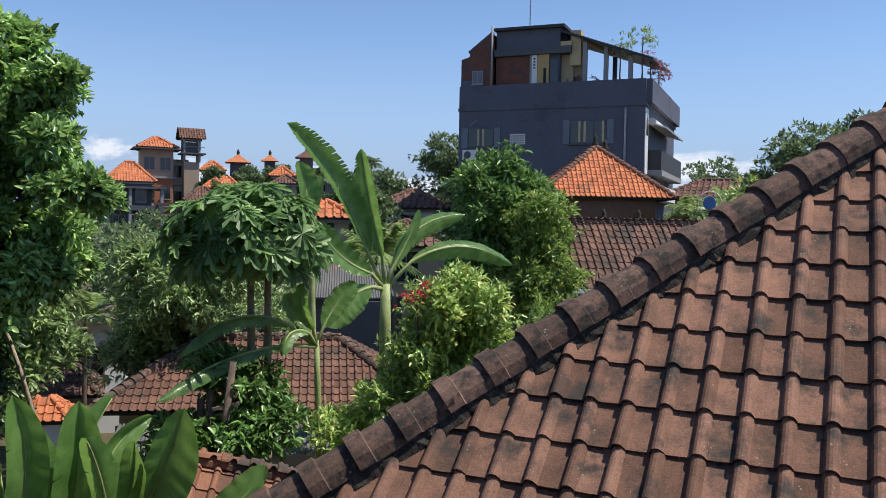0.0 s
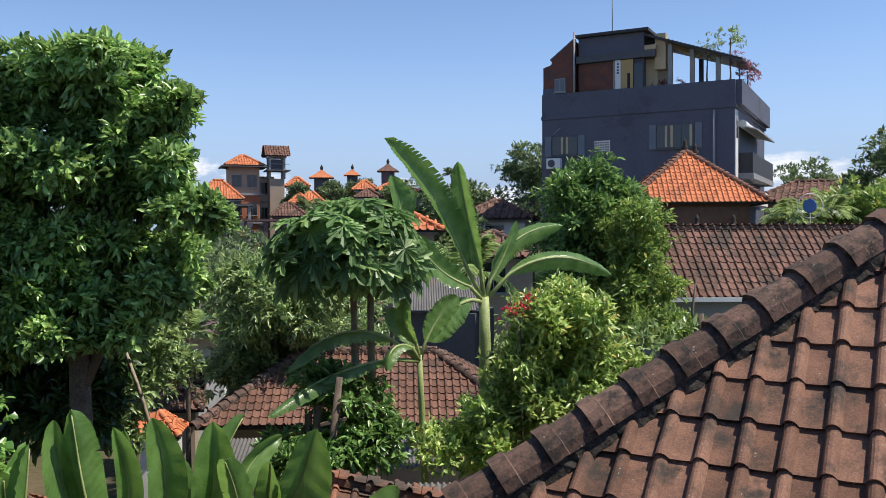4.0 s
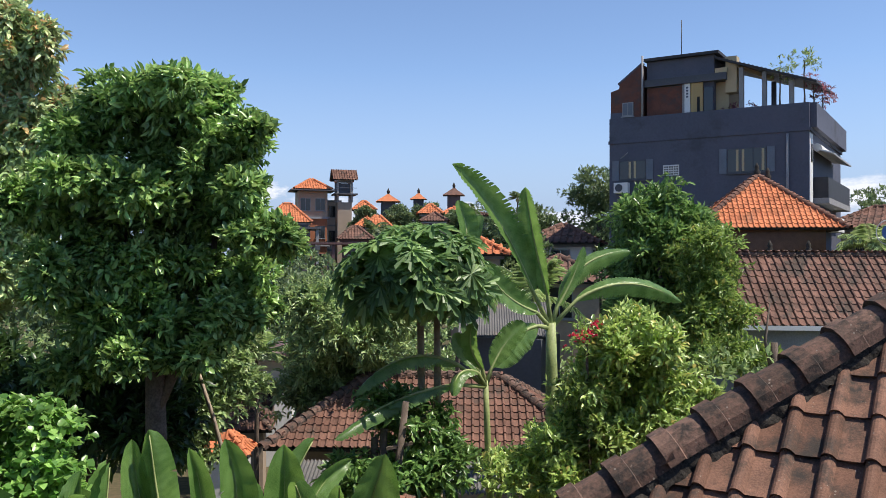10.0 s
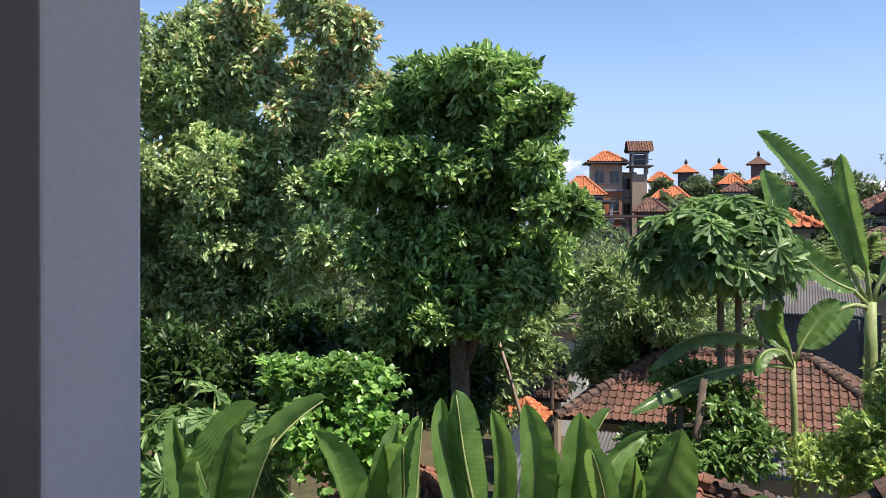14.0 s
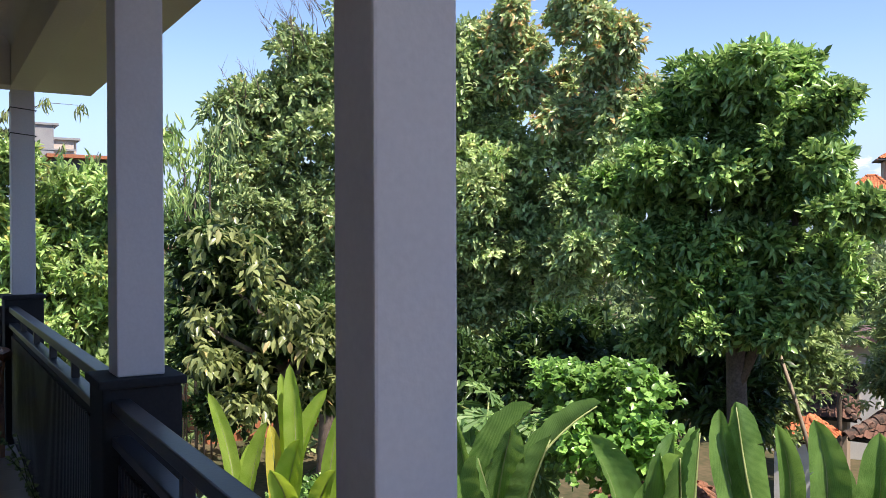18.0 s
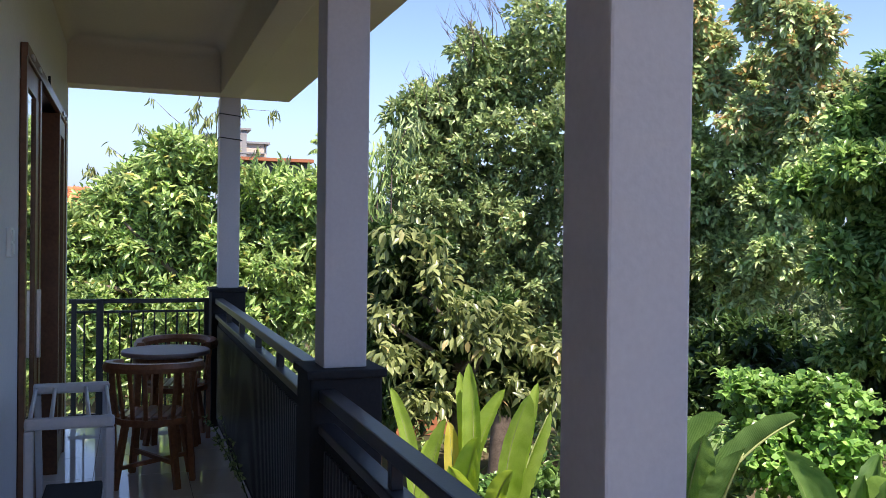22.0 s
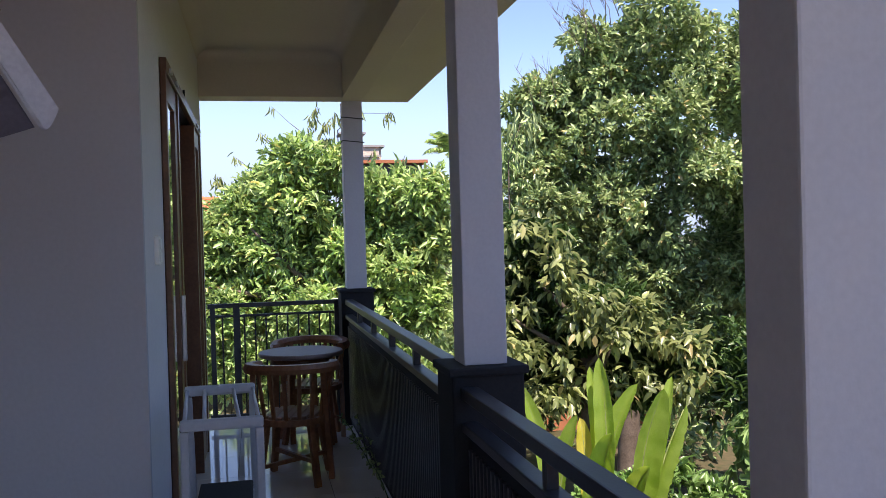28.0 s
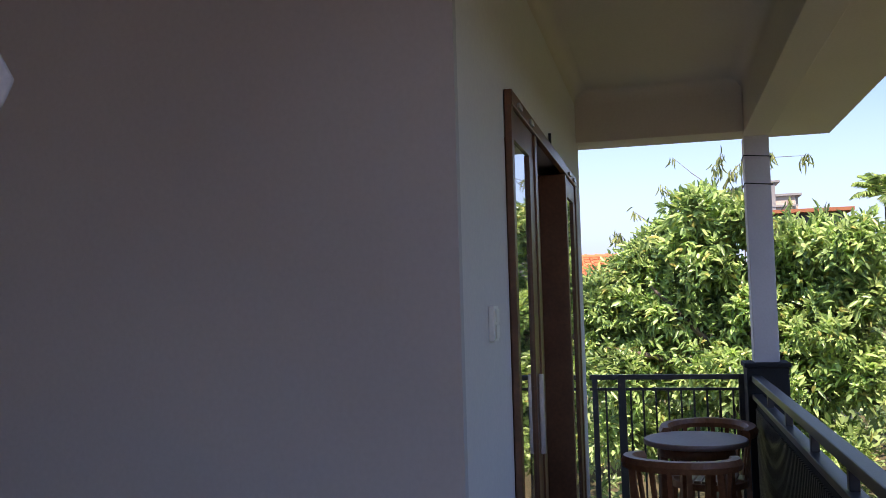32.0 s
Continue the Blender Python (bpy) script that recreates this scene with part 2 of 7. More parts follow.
M["l_papaya"] = leaf_material("leaf_papaya", (0.075, 0.165, 0.055), (0.27, 0.42, 0.15), None, 0.42, 0.35)


def banana_material(name, base_col, vein_col, through_light):
    """Banana leaf: fine parallel side veins across the blade, paler patches, light shining through."""
    m, n, l = nodes_of(name)
    b = n["Principled BSDF"]
    uv = n.new("ShaderNodeUVMap")
    wv = n.new("ShaderNodeTexWave")
    wv.wave_type, wv.bands_direction = "BANDS", "Y"
    wv.inputs["Scale"].default_value, wv.inputs["Distortion"].default_value, wv.inputs["Detail"].default_value = 40, 0.8, 1.5
    l.new(uv.outputs[0], wv.inputs["Vector"])
    geo = n.new("ShaderNodeNewGeometry")
    no = n.new("ShaderNodeTexNoise")
    no.inputs["Scale"].default_value, no.inputs["Detail"].default_value = 5, 5
    l.new(geo.outputs["Position"], no.inputs["Vector"])
    f = n.new("ShaderNodeMath")
    f.operation = "MULTIPLY_ADD"
    l.new(wv.outputs["Fac"], f.inputs[0])
    f.inputs[1].default_value = 0.35
    l.new(no.outputs[0], f.inputs[2])
    col = ramp_node(n, l, f.outputs[0], [(0.35, base_col), (0.9, vein_col)])
    l.new(col, b.inputs["Base Color"])
    b.inputs["Roughness"].default_value = 0.24
    bp = n.new("ShaderNodeBump")
    bp.inputs["Strength"].default_value, bp.inputs["Distance"].default_value = 0.18, 0.004
    l.new(wv.outputs["Fac"], bp.inputs["Height"])
    l.new(bp.outputs[0], b.inputs["Normal"])
    tr = n.new("ShaderNodeBsdfTranslucent")
    g2 = n.new("ShaderNodeHueSaturation")
    g2.inputs["Value"].default_value, g2.inputs["Hue"].default_value, g2.inputs["Saturation"].default_value = 1.7, 0.48, 1.1
    l.new(col, g2.inputs["Color"])
    l.new(g2.outputs[0], tr.inputs["Color"])
    ms = n.new("ShaderNodeMixShader")
    ms.inputs[0].default_value = through_light
    l.new(b.outputs[0], ms.inputs[1])
    l.new(tr.outputs[0], ms.inputs[2])
    l.new(ms.outputs[0], n["Material Output"].inputs["Surface"])
    return m


M["l_banana"] = banana_material("leaf_banana", (0.06, 0.15, 0.035), (0.19, 0.32, 0.10), 0.42)
# lighter, yellower copy of the banana leaf with sunlight put into its colour
M["l_bananay"] = banana_material("leaf_banana_painted_sun", (0.20, 0.35, 0.045), (0.36, 0.50, 0.11), 0.5)
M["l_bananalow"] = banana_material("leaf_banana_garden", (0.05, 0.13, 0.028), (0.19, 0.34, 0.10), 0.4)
M["l_bananadry"] = banana_material("leaf_banana_yellow", (0.50, 0.46, 0.06), (0.68, 0.60, 0.14), 0.4)
M["l_climb"] = leaf_material("leaf_climber", (0.20, 0.31, 0.13), (0.58, 0.70, 0.36), (0.62, 0.43, 0.2), 0.34, 0.22, 0.84)
M["l_light"] = leaf_material("leaf_light", (0.085, 0.17, 0.04), (0.30, 0.43, 0.11), (0.48, 0.45, 0.12), 0.33, 0.35)
M["l_far"] = leaf_material("leaf_far", (0.08, 0.135, 0.065), (0.19, 0.265, 0.115), None, 0.45, 0.3)
M["red"] = leaf_material("red_flower", (0.5, 0.03, 0.05), (0.7, 0.05, 0.08))
M["stem"] = surface("banana_stem", (0.38, 0.44, 0.18), (0.20, 0.25, 0.09), 0.55, 4, 30, 0.2, 0.4)
M["papaya_bark"] = surface("papaya_bark", (0.40, 0.33, 0.24), (0.24, 0.19, 0.14), 0.85, 6, 30, 0.5, 0.2)
M["green"] = surface("green_stem", (0.09, 0.15, 0.04), (0.06, 0.1, 0.03), 0.7, 4, 30, 0.2, 0.3)

GROUND = -4.5

# ---- building blocks ----


def mesh_from(name, verts, faces, mat, smooth=False):
    me = bpy.data.meshes.new(name)
    me.from_pydata([tuple(v) for v in verts], [], faces)
    if mat:
        me.materials.append(M[mat] if isinstance(mat, str) else mat)
    if smooth:
        me.polygons.foreach_set("use_smooth", [True] * len(me.polygons))
    return me


def part(name, bm, material, parent, label=""):
    me = bpy.data.meshes.new(name)
    bmesh.ops.recalc_face_normals(bm, faces=bm.faces)
    bm.to_mesh(me)
    bm.free()
    me.materials.append(M[material])
    ob = new(name, me)
    ob.parent = parent
    if label:
        ob["label"] = label
    return ob


def held(name, me, parent=None, label="", at=None):
    ob = new(name, me)
    ob.parent = parent
    if at is not None:
        ob.matrix_basis = at
    if label:
        ob["label"] = label
    return ob


def thing(name, label, category, group="", kind="", at=None):
    ob = new(name)
    ob.empty_display_size = 0.1
    if at is not None:
        ob.matrix_basis = at
    return tagged(ob, label, category, group, kind)


def setting(name, bm, material, label="", category=""):
    ob = part(name, bm, material, None)
    return tagged(ob, label, category, "", "structure")


def box(x0, y0, z0, x1, y1, z1, bevel=0.0, bm=None, m=None):
    """A box between two corners, its edges a little rounded, added to bm."""
    b = bmesh.new()
    bmesh.ops.create_cube(b, size=1)
    bmesh.ops.scale(b, vec=(abs(x1 - x0), abs(y1 - y0), abs(z1 - z0)), verts=b.verts)
    bmesh.ops.translate(b, vec=((x0 + x1) / 2, (y0 + y1) / 2, (z0 + z1) / 2), verts=b.verts)
    if bevel:
        bmesh.ops.bevel(b, geom=b.edges[:], offset=bevel, segments=2, affect="EDGES", profile=0.6)
    if m is not None:
        b.transform(m)
    if bm is None:
        return b
    me = bpy.data.meshes.new("join")
    b.to_mesh(me)
    b.free()
    bm.from_mesh(me)
    bpy.data.meshes.remove(me)
    return bm


def beam(p, q, w, h=None, bevel=0.004, bm=None):
    """A straight bar of section w x h from p to q."""
    p, q = Vector(p), Vector(q)
    d = q - p
    m = Matrix.Translation((p + q) / 2) @ d.to_track_quat("Z", "Y").to_matrix().to_4x4()
    h = h or w
    return box(-w / 2, -h / 2, -d.length / 2, w / 2, h / 2, d.length / 2, bevel, bm, m)


def tube(points, radii, sides=10, bm=None, caps=True):
    """A round bar that bends along points and tapers by radii."""
    bm = bm or bmesh.new()
    pts = [Vector(p) for p in points]
    rings = []
    side = Vector((1, 0, 0))
    for i, p in enumerate(pts):
        d = (pts[min(i + 1, len(pts) - 1)] - pts[max(i - 1, 0)]).normalized()
        side = (side - d * side.dot(d))
        side = side.normalized() if side.length > 1e-4 else d.orthogonal().normalized()
        up = d.cross(side)
        r = radii[i] if isinstance(radii, (list, tuple)) else radii
        rings.append([bm.verts.new(p + (side * math.cos(k * math.tau / sides) + up * math.sin(k * math.tau / sides)) * r) for k in range(sides)])
    for a, b in zip(rings, rings[1:]):
        for k in range(sides):
            f = bm.faces.new((a[k], a[(k + 1) % sides], b[(k + 1) % sides], b[k]))
            f.smooth = True
    if caps:
        bm.faces.new(rings[0][::-1])
        bm.faces.new(rings[-1])
    return bm


# ---- foliage ----
LEAF_LONG = (np.array([(0, 0, 0), (0.5, 0.35, 0.10), (0.36, 0.72, 0.02), (0, 1, -0.14), (-0.36, 0.72, 0.02), (-0.5, 0.35, 0.10), (0, 0.5, -0.02)]),
             [(0, 1, 6), (1, 2, 6), (2, 3, 6), (3, 4, 6), (4, 5, 6), (5, 0, 6)])
LEAF_OVAL = (np.array([(0, 0, 0), (0.44, 0.28, 0.09), (0.42, 0.66, 0.06), (0, 1, -0.14), (-0.42, 0.66, 0.06), (-0.44, 0.28, 0.09)]), [(0, 1, 2), (0, 2, 3), (0, 3, 4), (0, 4, 5)])
LEAF_PLAIN = (np.array([(0, 0, 0), (0.5, 0.45, 0.08), (0, 1, -0.1), (-0.5, 0.45, 0.08)]), [(0, 1, 2), (0, 2, 3)])


def leaves(name, base, along, up, length, width, shape=LEAF_LONG):
    """One mesh of many leaves: where each starts, where it points, which way its face looks, its length and width."""
    tv, tf = shape
    along = along / np.linalg.norm(along, axis=1, keepdims=True)
    side = np.cross(along, up)
    side /= np.linalg.norm(side, axis=1, keepdims=True) + 1e-9
    nrm = np.cross(side, along)
    n, k = len(base), len(tv)
    v = (base[:, None, :] + tv[None, :, 0, None] * side[:, None, :] * width[:, None, None] + tv[None, :, 1, None] * along[:, None, :] * length[:, None, None]
         + tv[None, :, 2, None] * nrm[:, None, :] * length[:, None, None])
    f = (np.array(tf)[None] + (np.arange(n) * k)[:, None, None]).reshape(-1, 3)
    me = bpy.data.meshes.new(name)
    me.vertices.add(n * k)
    me.vertices.foreach_set("co", v.reshape(-1).astype(np.float32))
    me.loops.add(f.size)
    me.loops.foreach_set("vertex_index", f.reshape(-1).astype(np.int32))
    me.polygons.add(len(f))
    me.polygons.foreach_set("loop_start", np.arange(0, f.size, 3, dtype=np.int32))
    me.polygons.foreach_set("use_smooth", np.ones(len(f), dtype=bool))
    me.update()
    return me


def clumps(blobs, count, size, seed, flat=0.6):
    """Smaller, flattened masses over the outside of the big ones, mostly on their upper side."""
    g = np.random.default_rng(seed)
    out = []
    for bx, by, bz, rx, ry, rz in blobs:
        for k in range(count):
            d = g.normal(size=3)
            d[2] += 0.35
            d /= np.linalg.norm(d)
            r = size * g.uniform(0.6, 1.35)
            f = g.uniform(0.72, 0.98)
            out.append((bx + d[0] * rx * f, by + d[1] * ry * f, bz + d[2] * rz * f, r, r, r * flat))
    return out


def pads(rows, *shifts):
    """Flattened masses of foliage from (x, y, z, half width, half height), and further ones behind them, shifted."""
    out = [(x, y, z, r, r, h) for x, y, z, r, h in rows]
    for dx, dy, dz in shifts:
        out += [(x + dx, y + dy, z + dz, r * 0.95, r * 0.95, h) for x, y, z, r, h in rows]
    return out


def crown(blobs, sprigs, per, length, width, droop, seed, rough=0.13, shape=LEAF_LONG, inner=0.25, spread=0.75, lift=0.3, count=12, size=None, flat=0.6, jitter=0.18):
    """Leaves in sprigs over clumps that cover rounded masses, with bays and gaps between; a share of them deep inside."""
    g = np.random.default_rng(seed)
    size = size or length * 1.7
    subs = clumps(blobs, count, size, seed + 1, flat)
    n_in = int(sprigs * inner)

    def spread_over(bl, n, up_bias):
        area = np.array([(b[3] * b[4] + b[4] * b[5] + b[3] * b[5]) for b in bl])
        which = g.choice(len(bl), n, p=area / area.sum())
        b = np.array(bl)[which]
        d = g.normal(size=(n, 3))
        d[:, 2] += up_bias
        d /= np.linalg.norm(d, axis=1, keepdims=True)
        r = 1 + g.normal(size=n) * rough
        out = d / b[:, 3:]
        out /= np.linalg.norm(out, axis=1, keepdims=True)
        return b[:, :3] + d * b[:, 3:] * r[:, None], out

    c1, o1 = spread_over(subs, sprigs - n_in, 0.55)
    c2, o2 = spread_over([(*b[:3], *(v * 0.7 for v in b[3:])) for b in blobs], n_in, 0.0)
    c, out = np.concatenate([c1, c2]), np.concatenate([o1, o2])
    out[:, 2] += lift
    c, out = np.repeat(c, per, 0), np.repeat(out, per, 0)
    n = len(c)
    along = out + g.normal(size=(n, 3)) * spread
    along[:, 2] -= droop
    ln = length * (0.65 + 0.6 * g.random(n))
    start = c + g.normal(size=(n, 3)) * length * jitter
    up = np.array([0, 0, 0.75]) + g.normal(size=(n, 3)) * 0.45 + out * 0.85
    return start, along, up, ln, width * (0.75 + 0.5 * g.random(n)), shape


def tree(name, label, category, base, trunk_top, trunk_r, limbs, mat, crown_args, leaf_name="crown", bark="bark", lean=(0, 0), group=""):
    """A tree: a tapered trunk, limbs that reach into the crown, and leaves."""
    t = thing(name, label, category, group)
    g = random.Random(int(base[0] * 100 + base[1] * 7))
    p, q = Vector(base), Vector(trunk_top)
    pts = [p.lerp(q, k / 6) + Vector((g.uniform(-1, 1), g.uniform(-1, 1), 0)) * trunk_r * (0.6 if 0 < k < 6 else 0) for k in range(7)]
    bm = tube(pts, [trunk_r * (1.35 if k == 0 else 1.1 - 0.07 * k) for k in range(7)], 12)
    part("trunk", bm, bark, t)
    for tip in limbs:
        a = p.lerp(q, g.uniform(0.7, 0.98))
        tip = Vector(tip)
        mid = a.lerp(tip, 0.5) + Vector((g.uniform(-.2, .2), g.uniform(-.2, .2), g.uniform(0, .25)))
        part("limb", tube([a, mid, tip], [trunk_r * 0.5, trunk_r * 0.33, trunk_r * 0.12], 7), bark, t)
    me = leaves(leaf_name, *crown_args)
    me.materials.append(M[mat])
    held(leaf_name, me, t)
    return t


COLUMNS = (-1, -0.72, -0.36, 0, 0.36, 0.72, 1)


def banana_blade(bend, tip, width, facing, seed, tears, crease=0.0):
    """A banana leaf from the origin over a bend point to its tip: a long paddle with a rounded end, cupped along its midrib,
    torn along its side veins, and its midrib's line."""
    g = random.Random(seed)
    n, m = 34, len(COLUMNS)
    p1, p2, face = Vector(bend), Vector(tip), Vector(facing).normalized()
    verts, faces, rib = [], [], []
    cut = [g.random() < tears for _ in range(2 * n + 2)]
    fold = g.uniform(0.35, 0.8) + crease if p2.z > p1.z * 1.02 else -g.uniform(0.5, 0.9)
    start = 0.2
    lean, sway = g.uniform(-0.25, 0.25), g.uniform(-0.45, 0.45)
    for i in range(n + 1):
        s = start + (1 - start) * i / n
        pt = p1 * (2 * s * (1 - s)) + p2 * s * s
        tan = (p1 * (2 - 4 * s) + p2 * (2 * s)).normalized()
        side = tan.cross(face).normalized()
        nrm = side.cross(tan)
        u = i / n
        pt = pt + side * (sway * width * math.sin(math.pi * u * 0.9))
        grow = min(1.0, (0.04 + u / 0.34)) ** 0.55
        end = max(0.0, 1 - max(0.0, (u - 0.55) / 0.45) ** 2.3) ** 0.55
        w = width * 0.5 * max(0.015, grow * end)
        rib.append(pt)
        for k in COLUMNS:
            wave = 0.022 * width * math.sin(i * 1.3 + k * 2 + seed) * abs(k) + 0.02 * width * math.sin(i * 3.1 + k + seed) * k * k
            cup = abs(k) ** 1.4 * w * fold * (1 + lean * k)
            verts.append(pt + side * (k * w) + nrm * (cup + wave))
    for i in range(n):
        for k in range(m - 1):
            a = i * m + k
            q = (a, a + 1, a + m + 1, a + m)
            if k in (0, m - 2) and 3 < i < n - 2 and cut[i * 2 + (k > 0)]:
                o = a + m if k == 0 else a + m + 1
                e = len(verts)
                verts.append(verts[o].lerp(verts[o - m], 0.4) - face * 0.03 * width)
                q = tuple(e if v == o else v for v in q)
            faces.append(q)
    return verts, faces, rib


def banana(label, at, foot, leaf_list, facing, mat="l_banana", seed=1, tears=0.1, stem_r=0.1, rib_r=0.018, crease=0.0, vary=0.5):
    """A banana plant: a sheathed stem from the ground to the crown and leaves given as (bend, tip, width) from there."""
    t = thing("banana_plant", label, "banana plant", "banana plants", at=pose(*at))
    g = random.Random(seed)
    fx, fy = foot
    pts = [(fx * (1 - k / 6), fy * (1 - k / 6), (GROUND - at[2]) * (1 - k / 6)) for k in range(7)]
    part("stem", tube(pts, [stem_r * (1.5 - 0.13 * k) for k in range(7)], 12), "stem", t)
    for i, (bx, by, bz, tx, ty, tz, wd) in enumerate(leaf_list):
        fc = Vector(facing) + Vector((g.uniform(-vary, vary), g.uniform(-vary, vary), g.uniform(-.1, .5)))
        v, f, rib = banana_blade((bx, by, bz), (tx, ty, tz), wd, fc, seed * 31 + i, tears, crease)
        me = mesh_from("leaf", v, f, mat, True)
        uvs = me.uv_layers.new(name="UVMap")
        for lp in me.loops:
            k = lp.vertex_index
            row, colm = (k // 7, k % 7) if k < 245 else (12, 0)
            uvs.data[lp.index].uv = (abs(colm - 3) / 3, row / 34 * Vector((tx, ty, tz)).length + abs(colm - 3) * 0.02)
        lf = held("leaf", me, t)
        back = [p - fc.normalized() * rib_r * 0.5 for p in rib[::3]]
        part("midrib", tube([Vector((0, 0, -0.1))] + back, [rib_r * 1.8] + [rib_r * (1.15 - k / len(back)) + 0.002 for k in range(len(back))], 6), "stem", lf)
    return t


def papaya_leaf(mat):
    """A papaya leaf of unit size: seven toothed lobes round the stalk's end, each folded and drooping."""
    verts, faces = [], []
    half = [(0.0, 0.0), (0.11, 0.24), (0.25, 0.45), (0.12, 0.48), (0.24, 0.73), (0.09, 0.71), (0.11, 0.90), (0.0, 1.0)]
    for k in range(9):
        a = radians(-148 + 37 * k)
        size = 0.55 + 0.45 * math.cos(a * 0.5)
        for s in (1, -1):
            base = len(verts)
            for x, y in half:
                r = y * size
                px, py = x * size * s, r
                verts.append((px * math.cos(a) + py * math.sin(a), -px * math.sin(a) + py * math.cos(a), 0.10 * abs(x) * 3 - 0.42 * r * r))
            mid = [(0, 0.3), (0, 0.6)]
            for k2 in range(1, len(half) - 1):
                tri = (base, base + k2, base + k2 + 1)
                faces.append(tri if s > 0 else tri[::-1])
    return mesh_from("leaf", verts, faces, mat)


def papaya(label, trunks, centre, radii, count, size, seed):
    t = thing("papaya_tree", label, "papaya tree", "papaya trees")
    g = np.random.default_rng(seed)
    for foot, top in trunks:
        f, q = Vector(foot), Vector(top)
        part("trunk", tube([f.lerp(q, k / 5) for k in range(6)], [0.095 - 0.009 * k for k in range(6)], 10), "papaya_bark", t)
    me = papaya_leaf("l_papaya")
    c = Vector(centre)
    crown_at = [Vector(q) for _, q in trunks]
    for i in range(count):
        z = 1 - 1.6 * (i + 0.5) / count
        a = i * 2.39996
        r = math.sqrt(max(0, 1 - z * z))
        d = Vector((math.cos(a) * r, math.sin(a) * r, z))
        k = g.uniform(0.5, 1.05)
        p = c + Vector((d.x * radii[0], d.y * radii[1], d.z * radii[2])) * k
        out = Vector((d.x, d.y, 0))
        out = out.normalized() if out.length > 0.05 else Vector((1, 0, 0))
        nrm = (d * 0.8 + Vector((0, 0, 0.55)) + Vector(g.normal(size=3) * 0.32)).normalized()
        y = (out - nrm * out.dot(nrm)).normalized()
        m = Matrix.Translation(p) @ Matrix((y.cross(nrm), y, nrm)).transposed().to_4x4() @ Matrix.Scale(size * g.uniform(0.8, 1.2), 4)
        lf = held("leaf", me, t, at=m)
        root = min(crown_at, key=lambda v: (v - p).length)
        mid = root.lerp(p, 0.6) + Vector((0, 0, 0.08))
        part("leaf_stalk", tube([root, mid, p], [0.012, 0.010, 0.007], 5), "stem", t)
    return t


def palm(label, foot, top, fronds, length, seed, mat="l_mid", r=0.12, category="palm tree"):
    """A palm: a ringed trunk and arching fronds set with narrow leaflets."""
    t = thing("palm_tree", label, category, "palms")
    g = np.random.default_rng(seed)
    f, q = Vector(foot), Vector(top)
    part("trunk", tube([f.lerp(q, k / 6) for k in range(7)], [r * (1.2 - 0.08 * k) for k in range(7)], 9), "bark", t)
    for i in range(fronds):
        a = i * 2.39996 + g.uniform(-.2, .2)
        lift = g.uniform(0.1, 1.15)
        d = Vector((math.cos(a) * math.cos(lift), math.sin(a) * math.cos(lift), math.sin(lift)))
        p2 = d * length + Vector((0, 0, -0.55 * length * (1.2 - lift * 0.7)))
        p1 = d * length * 0.6
        pts = [p1 * (2 * s * (1 - s)) + p2 * s * s for s in np.linspace(0, 1, 9)]
        fr = part("frond", tube([q + p for p in pts], [0.018 * (1 - k / 10) for k in range(9)], 5), "stem", t)
        s = np.repeat(np.linspace(0.12, 1, 26), 2)
        base = np.array([tuple(q + p1 * (2 * v * (1 - v)) + p2 * v * v) for v in s])
        tan = np.array([tuple((p1 * (2 - 4 * v) + p2 * (2 * v)).normalized()) for v in s])
        sd = np.cross(tan, (0, 0, 1.0))
        sd /= np.linalg.norm(sd, axis=1, keepdims=True)
        sign = np.where(np.arange(len(s)) % 2 == 0, 1.0, -1.0)[:, None]
        along = sd * sign + tan * 0.6 + np.array([0, 0, -0.35]) + g.normal(size=(len(s), 3)) * 0.08
        ln = length * 0.36 * np.sin(np.pi * (0.15 + 0.8 * s)) ** 0.6
        me = leaves("frond_blade", base, along, np.tile([0, 0, 1.0], (len(s), 1)), ln, ln * 0.09 + 0.008, LEAF_PLAIN)
        me.materials.append(M[mat])
        held("frond_blade", me, fr)
    return t


# ---- roofs ----


def tile_mesh(w, l, mat, roll=0.36, steps=10, name="tile"):
    """A roof tile: a shallow pan and a round roll at one edge, with a thick lower lip. x across, y up the slope, z out."""
    prof = []
    flat = w * (1 - roll)
    for i in range(4):
        prof.append((flat * i / 3, 0.004 * math.sin(math.pi * i / 3) * -1))
    for i in range(1, steps - 3):
        a = math.pi * i / (steps - 3)
        prof.append((flat + w * roll * (1 - math.cos(a)) / 2, math.sin(a) * w * roll * 0.62))
    prof.append((w * 1.03, 0.0))
    up, lip = 0.024, 0.019
    v, f = [], []
    for x, z in prof:
        v += [(x, 0, z + up), (x, l * 1.12, z), (x, 0.004, z + up - lip)]
    for i in range(len(prof) - 1):
        a, b = i * 3, i * 3 + 3
        f += [(a, b, b + 1, a + 1), (a + 2, b + 2, b, a)]
    return mesh_from(name, v, f, mat)


def inside(poly, x, y):
    c = False
    for (x0, y0), (x1, y1) in zip(poly, poly[1:] + poly[:1]):
        if (y0 > y) != (y1 > y) and x < (x1 - x0) * (y - y0) / (y1 - y0) + x0:
            c = not c
    return c


